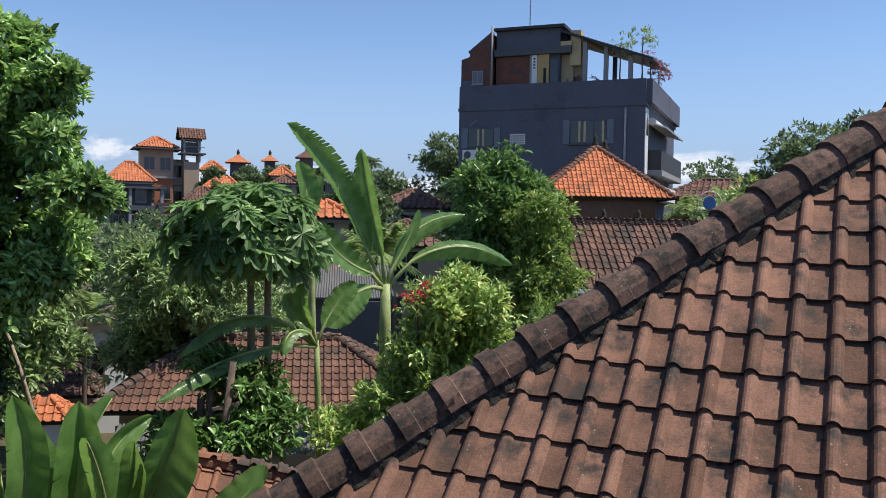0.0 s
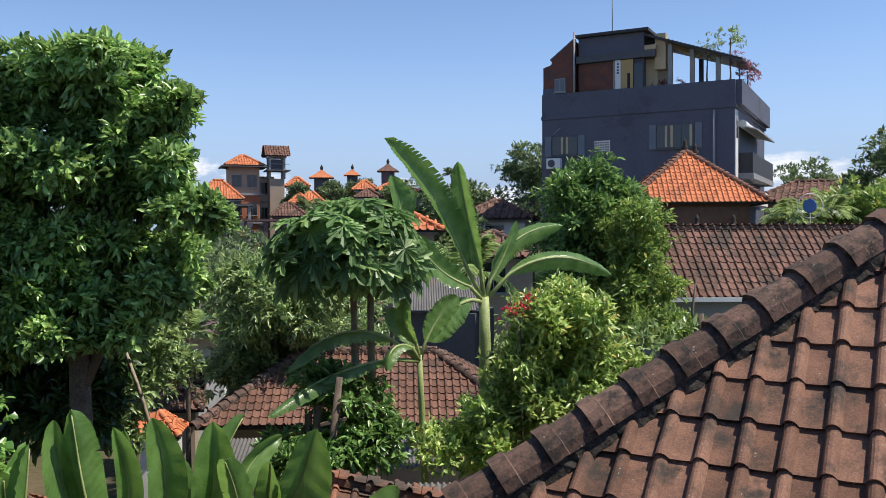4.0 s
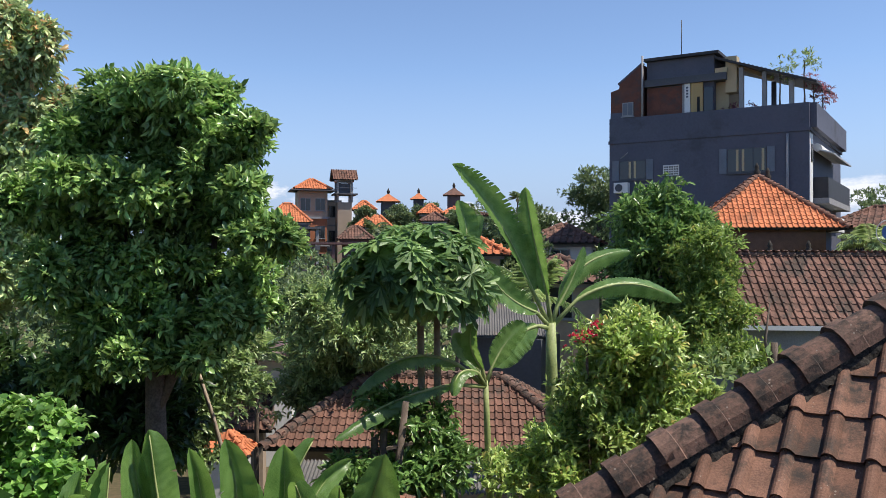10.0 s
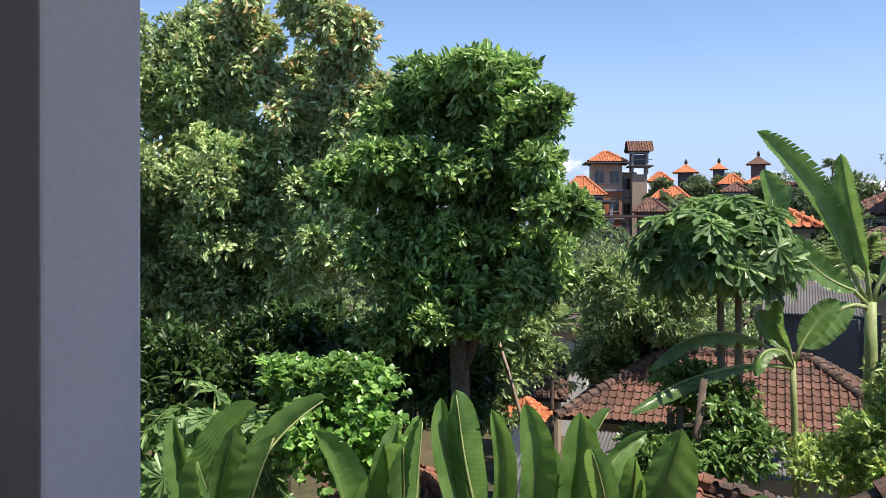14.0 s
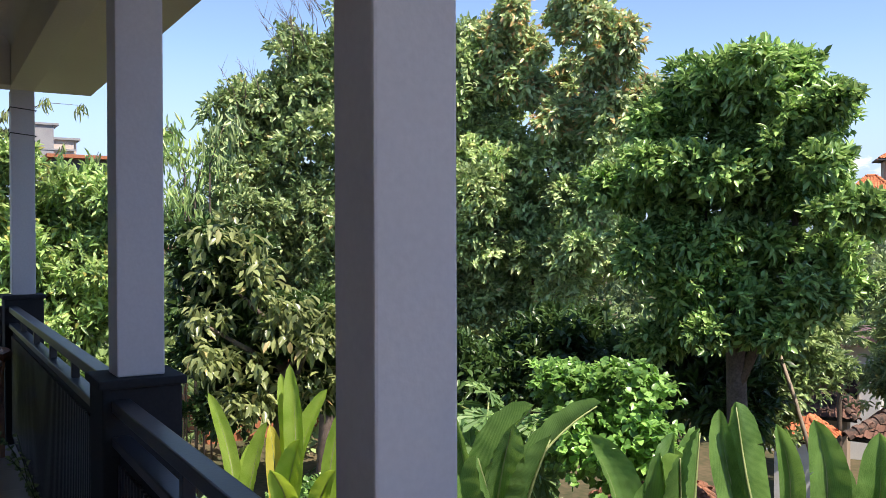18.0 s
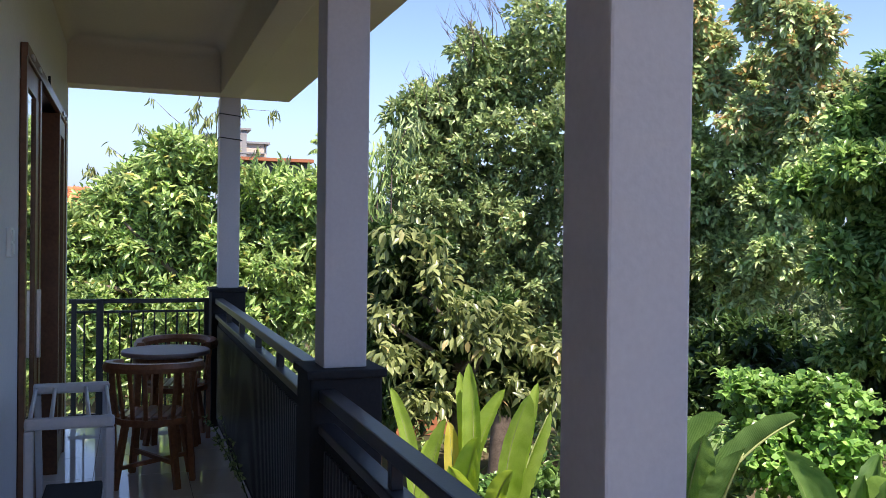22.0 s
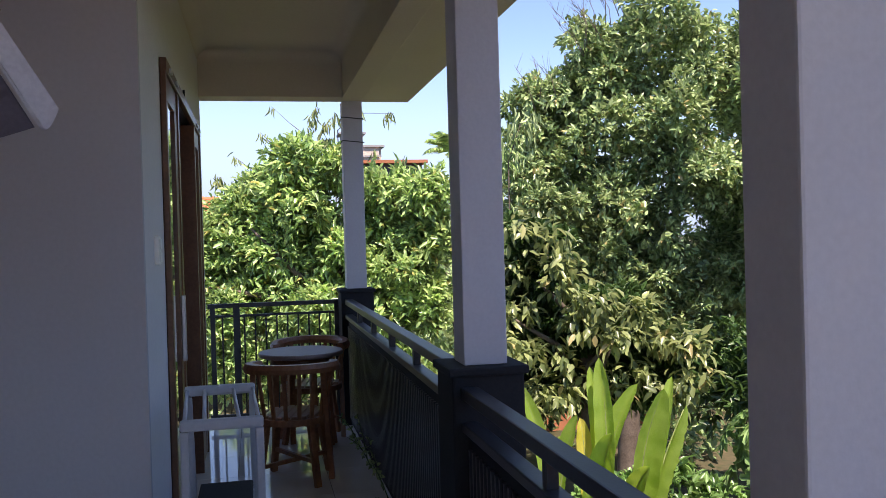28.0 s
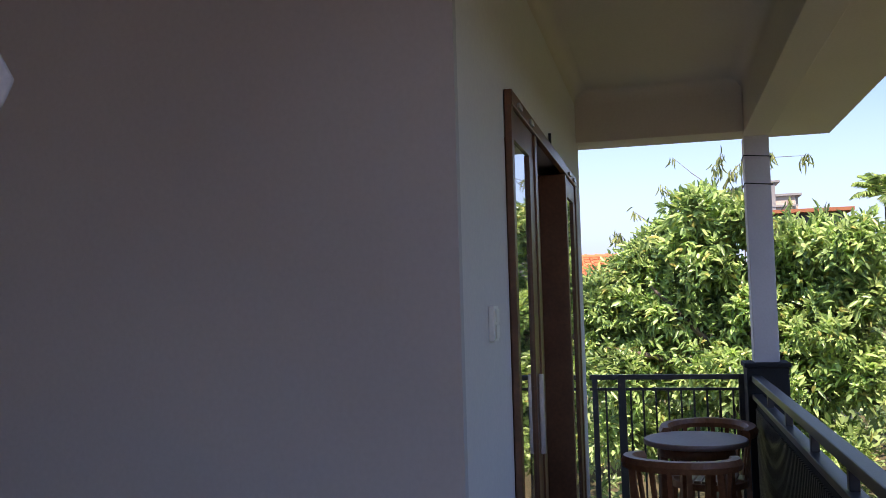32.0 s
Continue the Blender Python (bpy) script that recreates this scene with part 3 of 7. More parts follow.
def roof_face(parent, corners, w, l, mat, single=0, focus=None, single_mat=None, margin=0.0, deck="mortar"):
    """A sloping face of tiles: corners[0] to corners[1] is its eave, left to right as seen from outside. The first `single` tiles
    nearest to focus are parts of their own, the rest one mesh."""
    cs = [Vector(c) for c in corners]
    c = (cs[1] - cs[0]).normalized()
    nrm = c.cross(cs[-1] - cs[0]).normalized()
    if nrm.z < 0:
        nrm = -nrm
    u = nrm.cross(c)
    if u.z < 0:
        u = -u
    flat = [((p - cs[0]).dot(c), (p - cs[0]).dot(u)) for p in cs]
    dk = mesh_from("roof_deck", [p - nrm * 0.02 for p in cs] + [p - nrm * 0.10 for p in cs],
                   [tuple(range(len(cs))), tuple(range(2 * len(cs) - 1, len(cs) - 1, -1))] + [(i, (i + 1) % len(cs), (i + 1) % len(cs) + len(cs), i + len(cs)) for i in range(len(cs))], deck)
    held("roof_deck", dk, parent)
    x0, x1 = min(p[0] for p in flat), max(p[0] for p in flat)
    y1 = max(p[1] for p in flat)
    spots = []
    for j in range(int(y1 / l) + 1):
        for i in range(int(math.floor(x0 / w)), int(x1 / w) + 1):
            px, py = i * w, j * l
            if inside(flat, px + w * 0.5, py + l * 0.4):
                spots.append(cs[0] + c * px + u * py)
    rot = Matrix((c, u, nrm)).transposed().to_4x4()
    me = tile_mesh(w, l, single_mat or mat)
    if single:
        spots.sort(key=lambda p: (p - Vector(focus)).length)
    g = random.Random(5)
    for p in spots[:single]:
        held("tile", me, parent, at=Matrix.Translation(p + nrm * g.uniform(0, 0.006)) @ rot @ pose(0, 0, 0, g.uniform(-.6, .6), g.uniform(-.5, .5), g.uniform(-.7, .7)))
    rest = spots[single:]
    if rest:
        tv = np.array([v.co for v in me.vertices])
        tf = [tuple(p.vertices) for p in me.polygons]
        r3 = np.array(rot.to_3x3())
        tv = tv @ r3.T
        verts = np.concatenate([tv + np.array(p) + np.array(nrm) * g.uniform(0, 0.006) for p in rest])
        k = len(tv)
        faces = [tuple(a + n * k for a in f) for n in range(len(rest)) for f in tf]
        ob = held("tile_field", mesh_from("tile_field", verts, faces, mat), parent)
        ob["kind"] = "stuff"
    return rot


def cap_mesh(r, l, mat, name="ridge_cap"):
    """A ridge cap: a flat top, rounded flanks and a raised collar at its lower end. y along the ridge, upwards."""
    prof = [(-1.04, -0.35), (-1.0, 0.25), (-0.82, 0.62), (-0.5, 0.92), (-0.32, 1.0), (0.32, 1.0), (0.5, 0.92), (0.82, 0.62), (1.0, 0.25), (1.04, -0.35)]
    v, f, sides = [], [], len(prof)
    for y, k, dz in ((-0.03, 1.13, 0.012), (0.07, 1.11, 0.012), (0.078, 1.02, 0.0), (l * 1.12, 0.98, -0.006)):
        for x, z in prof:
            v.append((x * r * k, y, z * r * 0.9 * k + dz))
    for a in range(3):
        for i in range(sides - 1):
            p = a * sides + i
            f.append((p, p + 1, p + sides + 1, p + sides))
    base = len(v)
    for x, z in prof:
        v.append((x * r * 0.95, -0.026, z * r * 0.78))
    for i in range(sides - 1):
        f.append((base + i, base + i + 1, i + 1, i))
    return mesh_from(name, v, f, mat)


def mortar_bed(parent, p, q, r, seed=4):
    """The rough mortar under a row of ridge caps: steep uneven flanks."""
    p, q = Vector(p), Vector(q)
    d = (q - p).normalized()
    x = d.cross(Vector((0, 0, 1))).normalized()
    up = x.cross(d)
    g = random.Random(seed)
    n = int((q - p).length / 0.05)
    v, f = [], []
    for i in range(n + 1):
        c = p.lerp(q, i / n)
        dip = 0.022 * math.sin(i * 0.05 / 0.205 * math.tau)
        for sx, sz in ((-1.12, -1.05), (-1.0, -0.5), (-0.95, 0.2), (0.95, 0.2), (1.0, -0.5), (1.12, -1.05)):
            v.append(c + x * (sx * r + g.uniform(-.008, .008)) + up * (sz * r + g.uniform(-.007, .007) + (dip if sz < -0.5 else 0)))
    for i in range(n):
        for k in range(5):
            a = i * 6 + k
            f.append((a, a + 1, a + 7, a + 6))
    held("mortar_bed", mesh_from("mortar_bed", v, f, "mortar", False), parent, "dark mossy mortar under the caps")


def ridge(parent, p, q, r, pitch, mat="cap", lift=0.0):
    p, q = Vector(p), Vector(q)
    d = (q - p).normalized()
    x = d.cross(Vector((0, 0, 1))).normalized()
    rot = Matrix((x, d, x.cross(d))).transposed().to_4x4()
    me = cap_mesh(r, pitch, mat)
    g = random.Random(3)
    n = int((q - p).length / pitch)
    for i in range(n):
        held("ridge_cap", me, parent, at=Matrix.Translation(p + d * i * pitch + Vector((0, 0, lift))) @ rot @ pose(0, 0, 0, g.uniform(-.8, .8), g.uniform(-2, 2), g.uniform(-1.5, 1.5)))


def hip_roof(parent, x0, y0, x1, y1, z, h, w, l, mat, turn=None, over=0.0, ridge_len=None, cap_r=0.11, caps="cap", skip=()):
    """Four faces over a rectangle; the ridge runs along the longer side."""
    m = turn or Matrix.Identity(4)
    lx, ly = x1 - x0, y1 - y0
    if lx >= ly:
        k = (lx - ly) / 2 if ridge_len is None else ridge_len / 2
        a, b = ((x0 + x1) / 2 - k, (y0 + y1) / 2, z + h), ((x0 + x1) / 2 + k, (y0 + y1) / 2, z + h)
        sw, se, ne, nw = (x0, y0, z), (x1, y0, z), (x1, y1, z), (x0, y1, z)
        faces = [(sw, se, b, a), (se, ne, b), (ne, nw, a, b), (nw, sw, a)]
        hips = [(sw, a), (se, b), (ne, b), (nw, a)]
    else:
        k = (ly - lx) / 2 if ridge_len is None else ridge_len / 2
        a, b = ((x0 + x1) / 2, (y0 + y1) / 2 - k, z + h), ((x0 + x1) / 2, (y0 + y1) / 2 + k, z + h)
        sw, se, ne, nw = (x0, y0, z), (x1, y0, z), (x1, y1, z), (x0, y1, z)
        faces = [(sw, se, a), (se, ne, b, a), (ne, nw, b), (nw, sw, a, b)]
        hips = [(sw, a), (se, a), (ne, b), (nw, b)]
    for i, f in enumerate(faces):
        if i not in skip:
            roof_face(parent, [m @ Vector(p) for p in f], w, l, mat)
    for p, q in hips:
        ridge(parent, m @ Vector(p), m @ Vector(q), cap_r, l, caps)
    if k > 0.05:
        ridge(parent, m @ Vector(a), m @ Vector(b), cap_r, l, caps)
    return m @ Vector(a), m @ Vector(b)

# ---- ground ----
g0 = bmesh.new()
bmesh.ops.create_grid(g0, x_segments=90, y_segments=90, size=1)
for vtx in g0.verts:
    rx, ry = vtx.co.x, vtx.co.y
    vtx.co.x, vtx.co.y = math.copysign(abs(rx) ** 2.2, rx) * 1500, math.copysign(abs(ry) ** 2.2, ry) * 1500
    vtx.co.z = GROUND + 0.25 * noise.noise((vtx.co.x * 0.15, vtx.co.y * 0.15, 0))
setting("ground", g0, "soil", "dark garden soil with weeds between houses", "ground")

# ---- the balcony ----
WY, CY = 0.46, 1.635          # corridor wall, inner face of the columns
CW = 0.175                    # column width
END = -7.74
COLS = (-1.40, -3.49, END)

setting("floor", box(-8.12, -4.0, -0.16, 4.0, 1.90, -0.012), "concrete", "concrete balcony slab", "floor")
DX0, DX1, DZ = -4.55, -7.15, 2.45
w1 = box(-7.72, -4.0, 0, -3.66, WY - 0.30, 3.138)
for nm, x0, x1, z0 in (("wall_corner", -7.72, DX1, 0), ("wall_switch", DX0, -3.66, 0), ("wall_over_door", DX1, DX0, DZ)):
    setting(nm, box(x0, WY - 0.299, z0, x1, WY, 3.138), "wall", "cream white plaster house wall beside the door", "wall")
setting("wall_house", w1, "wall", "cream white plaster house wall on the balcony", "wall")
setting("wall_near", box(-3.69, -2.2, 0.0, -3.65, WY + 0.016, 3.14), "wall_gray", "plaster wall beside the balcony, shade put into its gray tone", "wall")
# out of view, added dark so that little light bounces off it
setting("wall_back", box(-3.65, -2.35, 0, 4.0, -2.2, 3.14), "door", "unseen dark wall added behind the terrace to cut bounced light", "wall")
# out of view, added to hold back sky light; its length sets how much
setting("wall_side", box(2.2, -2.199, 0, 2.35, 0.2, 3.138), "wall_gray", "unseen gray wall added to block light from the terrace end", "wall")
setting("wall_below", box(-8.0, -4.0, GROUND - 0.5, 4.0, 1.7, -0.16), "wall", "plaster wall of the lower storey", "wall")
setting("ceiling", box(-7.75, -4.15, 3.14, 2.6, 1.64, 3.24), "ceiling", "pale cream plaster ceiling", "ceiling")
b = box(END, CY - 0.01, 2.77, 2.6, CY + 0.17, 3.24, 0.006)
setting("beam_front", b, "ceiling", "cream plaster edge beam over the columns", "beam")
setting("beam_end", box(END - 0.01, WY - 0.004, 2.772, END + 0.17, CY - 0.012, 3.14, 0.006), "ceiling", "plaster cross beam at the balcony end", "beam")
setting("beam_end_wall", box(-7.9, -4.0, 2.952, END - 0.012, WY, 3.24), "ceiling", "plaster beam over the house corner", "beam")
setting("eaves", box(-8.49, -4.0, 2.88, END - 0.013, 2.34, 2.95), "ceiling", "thin cream plaster eaves slab", "eaves")
setting("eaves_front", box(END - 0.012, CY + 0.172, 2.88, 2.6, 2.34, 2.95), "ceiling", "thin cream plaster eaves slab", "eaves")
setting("roof_slab", box(-8.49, -4.15, 3.25, 2.6, 2.34, 3.36), "concrete", "flat concrete roof slab", "roof")

for cx in COLS:
    c = thing("column", "square pale gray plastered column on a black plinth", "column", "balcony columns")
    top = 1.16 if cx == END else 1.08
    cw = 0.153 if cx == COLS[0] else 0.17
    part("shaft", box(cx - cw, CY, top, cx, CY + cw, 2.768, 0.006), "column", c)
    part("plinth", box(cx - cw - 0.055, CY - 0.06, -0.01, cx + 0.055, CY + cw + 0.05, top - 0.03, 0.01), "black", c, "black painted plinth")
    part("plinth_cap", box(cx - cw - 0.07, CY - 0.075, top - 0.032, cx + 0.07, CY + cw + 0.065, top, 0.008), "black", c)


def slat_data(w, d, h):
    """Corners and faces of a slim upright slat with chamfered edges."""
    c = w * 0.2
    ring = [(0, d), (0, c), (c, 0), (w - c, 0), (w, c), (w, d)]
    v = [(x, y, z) for z in (0, h) for x, y in ring]
    return v, [(i, i + 1, i + 7, i + 6) for i in range(5)] + [(5, 4, 3, 2, 1, 0), (6, 7, 8, 9, 10, 11)]


def railing(x0, x1, ztop, posts):
    r = thing("railing", "black painted balcony railing with a solid lower panel", "railing", "balcony railings")
    y = CY + 0.0
    part("top_rail", box(x0, y - 0.03, ztop - 0.045, x1, y + 0.035, ztop, 0.006), "blackmetal", r)
    part("lower_rail", box(x0, y - 0.03, ztop - 0.165, x1, y + 0.035, ztop - 0.13, 0.005), "blackmetal", r)
    part("panel", box(x0, y - 0.004, 0.02, x1, y + 0.03, ztop - 0.166, 0.004), "black", r)
    slat = mesh_from("slat", *slat_data(0.028, 0.012, ztop - 0.30), "blackmetal")
    for k in range(int((x1 - x0) / 0.05)):
        held("slat", slat, r, at=pose(x0 + 0.03 + 0.05 * k, y - 0.0162, 0.075))
    for k in range(posts):
        px = x0 + (x1 - x0) * (k + 1) / (posts + 1)
        part("baluster", box(px - 0.02, y - 0.015, ztop - 0.13, px + 0.02, y + 0.02, ztop - 0.045, 0.003), "blackmetal", r)


railing(END + 0.06, -3.49 - CW - 0.06, 1.075, 4)
railing(-3.43, -1.40 - CW - 0.06, 1.01, 1)
railing(-1.34, 2.98, 1.01, 3)

fn = thing("end_fence", "black metal fence with slim upright bars", "fence")
for yy, s in ((0.50, 0.02), (0.70, 0.028), (1.56, 0.02)):
    part("post", box(-8.0 - s, yy - s, -0.012, -8.0 + s, yy + s, 1.06, 0.003), "blackmetal", fn)
for z, s in ((1.04, 0.018), (0.95, 0.01), (0.09, 0.014)):
    part("rail", box(-8.0 - s, 0.46, z - s, -8.0 + s, 1.60, z + s, 0.002), "blackmetal", fn)
for k in range(11):
    yy = 0.58 + k * 0.092
    if abs(yy - 0.70) > 0.03:
        part("bar", box(-8.007, yy - 0.007, 0.10, -7.993, yy + 0.007, 0.945, 0.001), "blackmetal", fn)

# ---- door in the corridor wall ----
d = thing("sliding_door", "dark brown wooden double door with glass sidelights, half open", "door", kind="structure")
# no room behind: a black sheet stands in for its shade
part("opening", box(DX1, WY - 0.298, 0, DX0, WY - 0.29, DZ), "black", d, "black sheet painted as the dark of the room behind")
for x in (DX0, DX1 + 0.055):
    part("jamb", box(x - 0.055, WY + 0.003, 0, x, WY + 0.03, DZ, 0.004), "door", d)
for x in (-5.18, -6.47):
    part("jamb", box(x - 0.07, WY - 0.288, 0, x, WY + 0.03, DZ - 0.062, 0.004), "door", d)
part("head", box(DX1, WY + 0.0036, DZ - 0.06, DX0, WY + 0.034, DZ + 0.0, 0.004), "door", d)
for a, bb in ((DX0 - 0.056, -5.179), (-6.541, DX1 + 0.056)):
    part("panel_top", box(bb, WY + 0.004, 2.27, a, WY + 0.02, DZ - 0.062, 0.003), "door", d)
    part("pane", box(bb + 0.13, WY + 0.004, 0.22, a - 0.04, WY + 0.010, 2.269), "mirror_glass", d, "dark reflecting glass pane")
    part("panel_foot", box(bb + 0.131, WY + 0.004, 0.02, a - 0.041, WY + 0.02, 0.219, 0.003), "door", d)
    part("stile", box(a - 0.04, WY + 0.004, 0.02, a, WY + 0.022, 2.269, 0.003), "door", d)
    part("stile", box(bb, WY + 0.004, 0.02, bb + 0.13, WY + 0.022, 2.269, 0.003), "door", d)
part("leaf", box(-6.46, WY - 0.17, 0.0, -5.26, WY - 0.13, 2.36, 0.003), "door", d, "plain dark wooden leaf")

# ---- foreground roof ----
C0, U0 = Vector((0.974, -0.225, 0)), Vector((0.225, 0.974, 0))
SL = 1.0 / 1.195
HIP = Vector((-1.39, 6.08, 0.20))


def on_hip(s):
    return HIP + (C0 * 1.10 + U0 * 0.89) * s + Vector((0, 0, SL * s))


lo, hi = -1.9, 6.2
A, B = on_hip(lo), on_hip(hi)
nr = thing("neighbour_roof", "weathered brown clay tile hip roof with mossy ridge caps", "roof")
E1 = A + C0 * 9.5
F1 = B + C0 * 1.5
roof_face(nr, [A, E1, F1, B], 0.205, 0.285, "tile_old", 300, on_hip(0.6) - U0 * 1.0, "tile_old")
A2 = A + U0 * 9
roof_face(nr, [A2, A, B, B + U0 * 2], 0.205, 0.285, "tile_old")
ridge(nr, on_hip(lo) + Vector((0, 0, 0.075)), B + Vector((0, 0, 0.045)), 0.122, 0.30)
mortar_bed(nr, on_hip(lo) + Vector((0, 0, 0.07)), B + Vector((0, 0, 0.04)), 0.118)
bk = thing("neighbour_house", "plastered house body under a brown tile roof", "house")
m0 = Matrix.Translation(A) @ Matrix(((C0.x, U0.x, 0, 0), (C0.y, U0.y, 0, 0), (0, 0, 1, 0), (0, 0, 0, 1)))
part("wall", box(0.7, 0.7, GROUND - A.z - 0.4, 9.0, 8.6, -0.05, 0, None, m0), "tan", bk)

# ---- hip roof in the garden ----
hr = thing("garden_house", "low house with a brown clay tile hip roof", "house")
turn = pose(-8.04, 20.0, 0, 0, 0, 20)
hip_roof(hr, -3.5, -2.15, 3.5, 2.15, -2.30, 1.25, 0.17, 0.235, "tile_mid", turn, ridge_len=3.06)
part("wall", box(-3.0, -1.6, GROUND - 0.3, 3.0, 1.6, -2.26, 0, None, turn), "tan", hr)

# ---- long brown roof ----
lr = thing("long_roof_house", "long house with a weathered brown tile roof", "house")
turn = pose(1.0, 31.0, 0, 0, 0, 19)
roof_face(lr, [turn @ Vector(p) for p in ((-3.6, -2.4, -0.2), (10, -2.4, -0.2), (10, 0, 1.85), (-3.6, 0, 1.85))], 0.24, 0.30, "tile_old_far")
roof_face(lr, [turn @ Vector(p) for p in ((10, 2.4, -0.2), (-3.6, 2.4, -0.2), (-3.6, 0, 1.85), (10, 0, 1.85))], 0.24, 0.30, "tile_old_far")
ridge(lr, turn @ Vector((-3.6, 0, 1.86)), turn @ Vector((10, 0, 1.86)), 0.11, 0.3)
part("wall", box(-3.3, -2.0, GROUND - 0.3, 9.8, 2.0, -0.22, 0, None, turn), "concrete", lr)
part("fascia", box(-3.6, -2.46, -0.33, 10, -2.42, -0.2, 0, None, turn), "white", lr, "white painted eaves board")

# ---- orange pavilion ----
pv = thing("orange_pavilion", "pavilion with a bright orange clay tile pyramid roof", "pavilion")
turn = pose(-1.6, 40.6, 0, 0, 0, 12)
hip_roof(pv, -2.9, -2.9, 2.9, 3.4, 2.98, 2.35, 0.21, 0.26, "tile_orange", turn, cap_r=0.12, caps="tile_mid")
part("wall", box(-2.2, -2.2, GROUND - 0.3, 2.2, 2.4, 2.95, 0, None, turn), "door", pv)


# ---- dark building ----
db = thing("dark_building", "four storey dark blue-gray building with a roof terrace", "building")
BT = pose(-10.1, 52.0, 0, 0, 0, -10)


def window(parent, m, x0, z0, x1, z1, y=0.0, frame_mat="concrete", glass="darkglass", mullions=1, curtain=False, shutters=False):
    """A window on a wall that faces -y in the pose m: sill, frame and panes, each its own part."""
    w = part("window", box(x0, y - 0.04, z0, x1, y + 0.05, z1, 0, None, m), frame_mat, parent)
    n = mullions + 1
    for k in range(n):
        a = x0 + 0.05 + (x1 - x0 - 0.05) * k / n
        bb = x0 + (x1 - x0 - 0.05) * (k + 1) / n
        part("pane", box(a, y - 0.05, z0 + 0.06, bb, y - 0.042, z1 - 0.06, 0, None, m), glass, w)
        if curtain:
            c = a + 0.05 if k % 2 else bb - 0.2
            part("curtain", box(c, y - 0.056, z0 + 0.1, c + 0.13, y - 0.051, z1 - 0.08, 0, None, m), "cream", w, "tan curtain")
    part("sill", box(x0 - 0.06, y - 0.12, z0 - 0.07, x1 + 0.06, y + 0.0, z0 - 0.002, 0, None, m), frame_mat, w)
    if shutters:
        for a, bb in ((x0 - 0.42, x0 - 0.03), (x1 + 0.03, x1 + 0.42)):
            part("shutter", box(a, y - 0.07, z0, bb, y - 0.03, z1, 0, None, m), "shutter", w, "open pale gray shutter")
    return w


M["shutter"] = surface("gray_shutter", (0.16, 0.19, 0.23), (0.13, 0.155, 0.19), 0.6, 2, 20, 0.05, 0.4)
M["metal_roof"] = surface("dark_sheet_roof", (0.045, 0.045, 0.05), (0.03, 0.03, 0.033), 0.6, 2, 20, 0.1, 0.4)
M["yellow"] = surface("yellow_panel", (0.46, 0.32, 0.14), (0.40, 0.28, 0.12), 0.6, 1.5, 20, 0.05, 0.4)
M["alu"] = surface("brushed_aluminium", (0.62, 0.63, 0.66), (0.52, 0.53, 0.56), 0.3, 6, 90, 0.05, 0.5, metal=0.7)
M["corr"] = surface("corrugated_sheet", (0.15, 0.145, 0.135), (0.09, 0.088, 0.085), 0.6, 1.5, 20, 0.2, 0.4, stain=(0.22, 0.14, 0.09), stain_scale=0.8, stain_at=0.62)
M["cloth"] = surface("white_cloth", (0.62, 0.62, 0.66), (0.5, 0.5, 0.55), 0.9, 8, 120, 0.3, 0.2)
M["cloth_yellow"] = surface("tan_cloth", (0.42, 0.37, 0.27), (0.34, 0.3, 0.22), 0.9, 14, 120, 0.3, 0.2)
M["cloth_dark"] = surface("dark_cloth", (0.13, 0.12, 0.15), (0.10, 0.095, 0.12), 0.9, 8, 120, 0.3, 0.2)
M["thatch"] = surface("old_thatch", (0.30, 0.21, 0.14), (0.18, 0.13, 0.09), 0.95, 3, 40, 0.6, 0.1)
M["bluegray"] = surface("dark_gray_paint", (0.10, 0.105, 0.12), (0.08, 0.085, 0.095), 0.7, 1, 12, 0.1, 0.3)
M["plum"] = surface("plum_paint", (0.16, 0.09, 0.09), (0.12, 0.07, 0.07), 0.7, 1, 12, 0.1, 0.3)
M["pale_tan"] = surface("pale_tan_plaster", (0.60, 0.50, 0.42), (0.52, 0.43, 0.36), 0.85, 1.0, 14, 0.1, 0.2)
M["blue"] = surface("blue_plastic", (0.06, 0.16, 0.4), (0.05, 0.13, 0.33), 0.4, 3, 20, 0.0, 0.5)

part("wall", box(0, 0, GROUND - 0.5, 10.9, 12, 8.55, 0, None, BT), "slate", db)
part("ledge", box(-0.05, -0.06, 8.5, 11.0, 12.1, 8.68, 0, None, BT), "slate", db)
part("parapet", box(0, -0.02, 8.682, 10.92, 0.18, 9.98, 0, None, BT), "slate", db)
part("parapet", box(10.75, 0.182, 8.682, 11.25, 12, 9.98, 0, None, BT), "slate", db)
part("deck", box(0.2, 0.182, 8.682, 10.7, 12, 8.9, 0, None, BT), "concrete", db)



gv = [(0.0, 0.22, 8.9), (1.88, 0.22, 8.9), (1.88, 0.22, 13.05), (0.55, 0.22, 12.05), (0.5, 0.22, 11.75), (0, 0.22, 11.6)]
me = mesh_from("gable_wall", [BT @ Vector(p) for p in gv] + [BT @ Vector((p[0], 5.5, p[2])) for p in gv],
               [tuple(range(6)), tuple(range(11, 5, -1))] + [(i, i + 6, (i + 1) % 6 + 6, (i + 1) % 6) for i in range(6)], "brick")
held("gable_wall", me, db)
part("gable_band", box(-0.01, 0.19, 9.98, 1.2, 0.218, 10.35, 0, None, BT), "slate", db)
part("gable_coping", beam(BT @ Vector((0.45, 0.3, 12.0)), BT @ Vector((1.95, 0.3, 13.12)), 0.16, 0.16), "slate", db)
window(db, BT, 0.72, 10.1, 1.38, 10.9, 0.2, "concrete", "shutter", 1)
part("drainpipe", tube([BT @ Vector((1.93, 0.15, 9.9)), BT @ Vector((1.93, 0.15, 13.5))], 0.06, 8), "concrete", db)
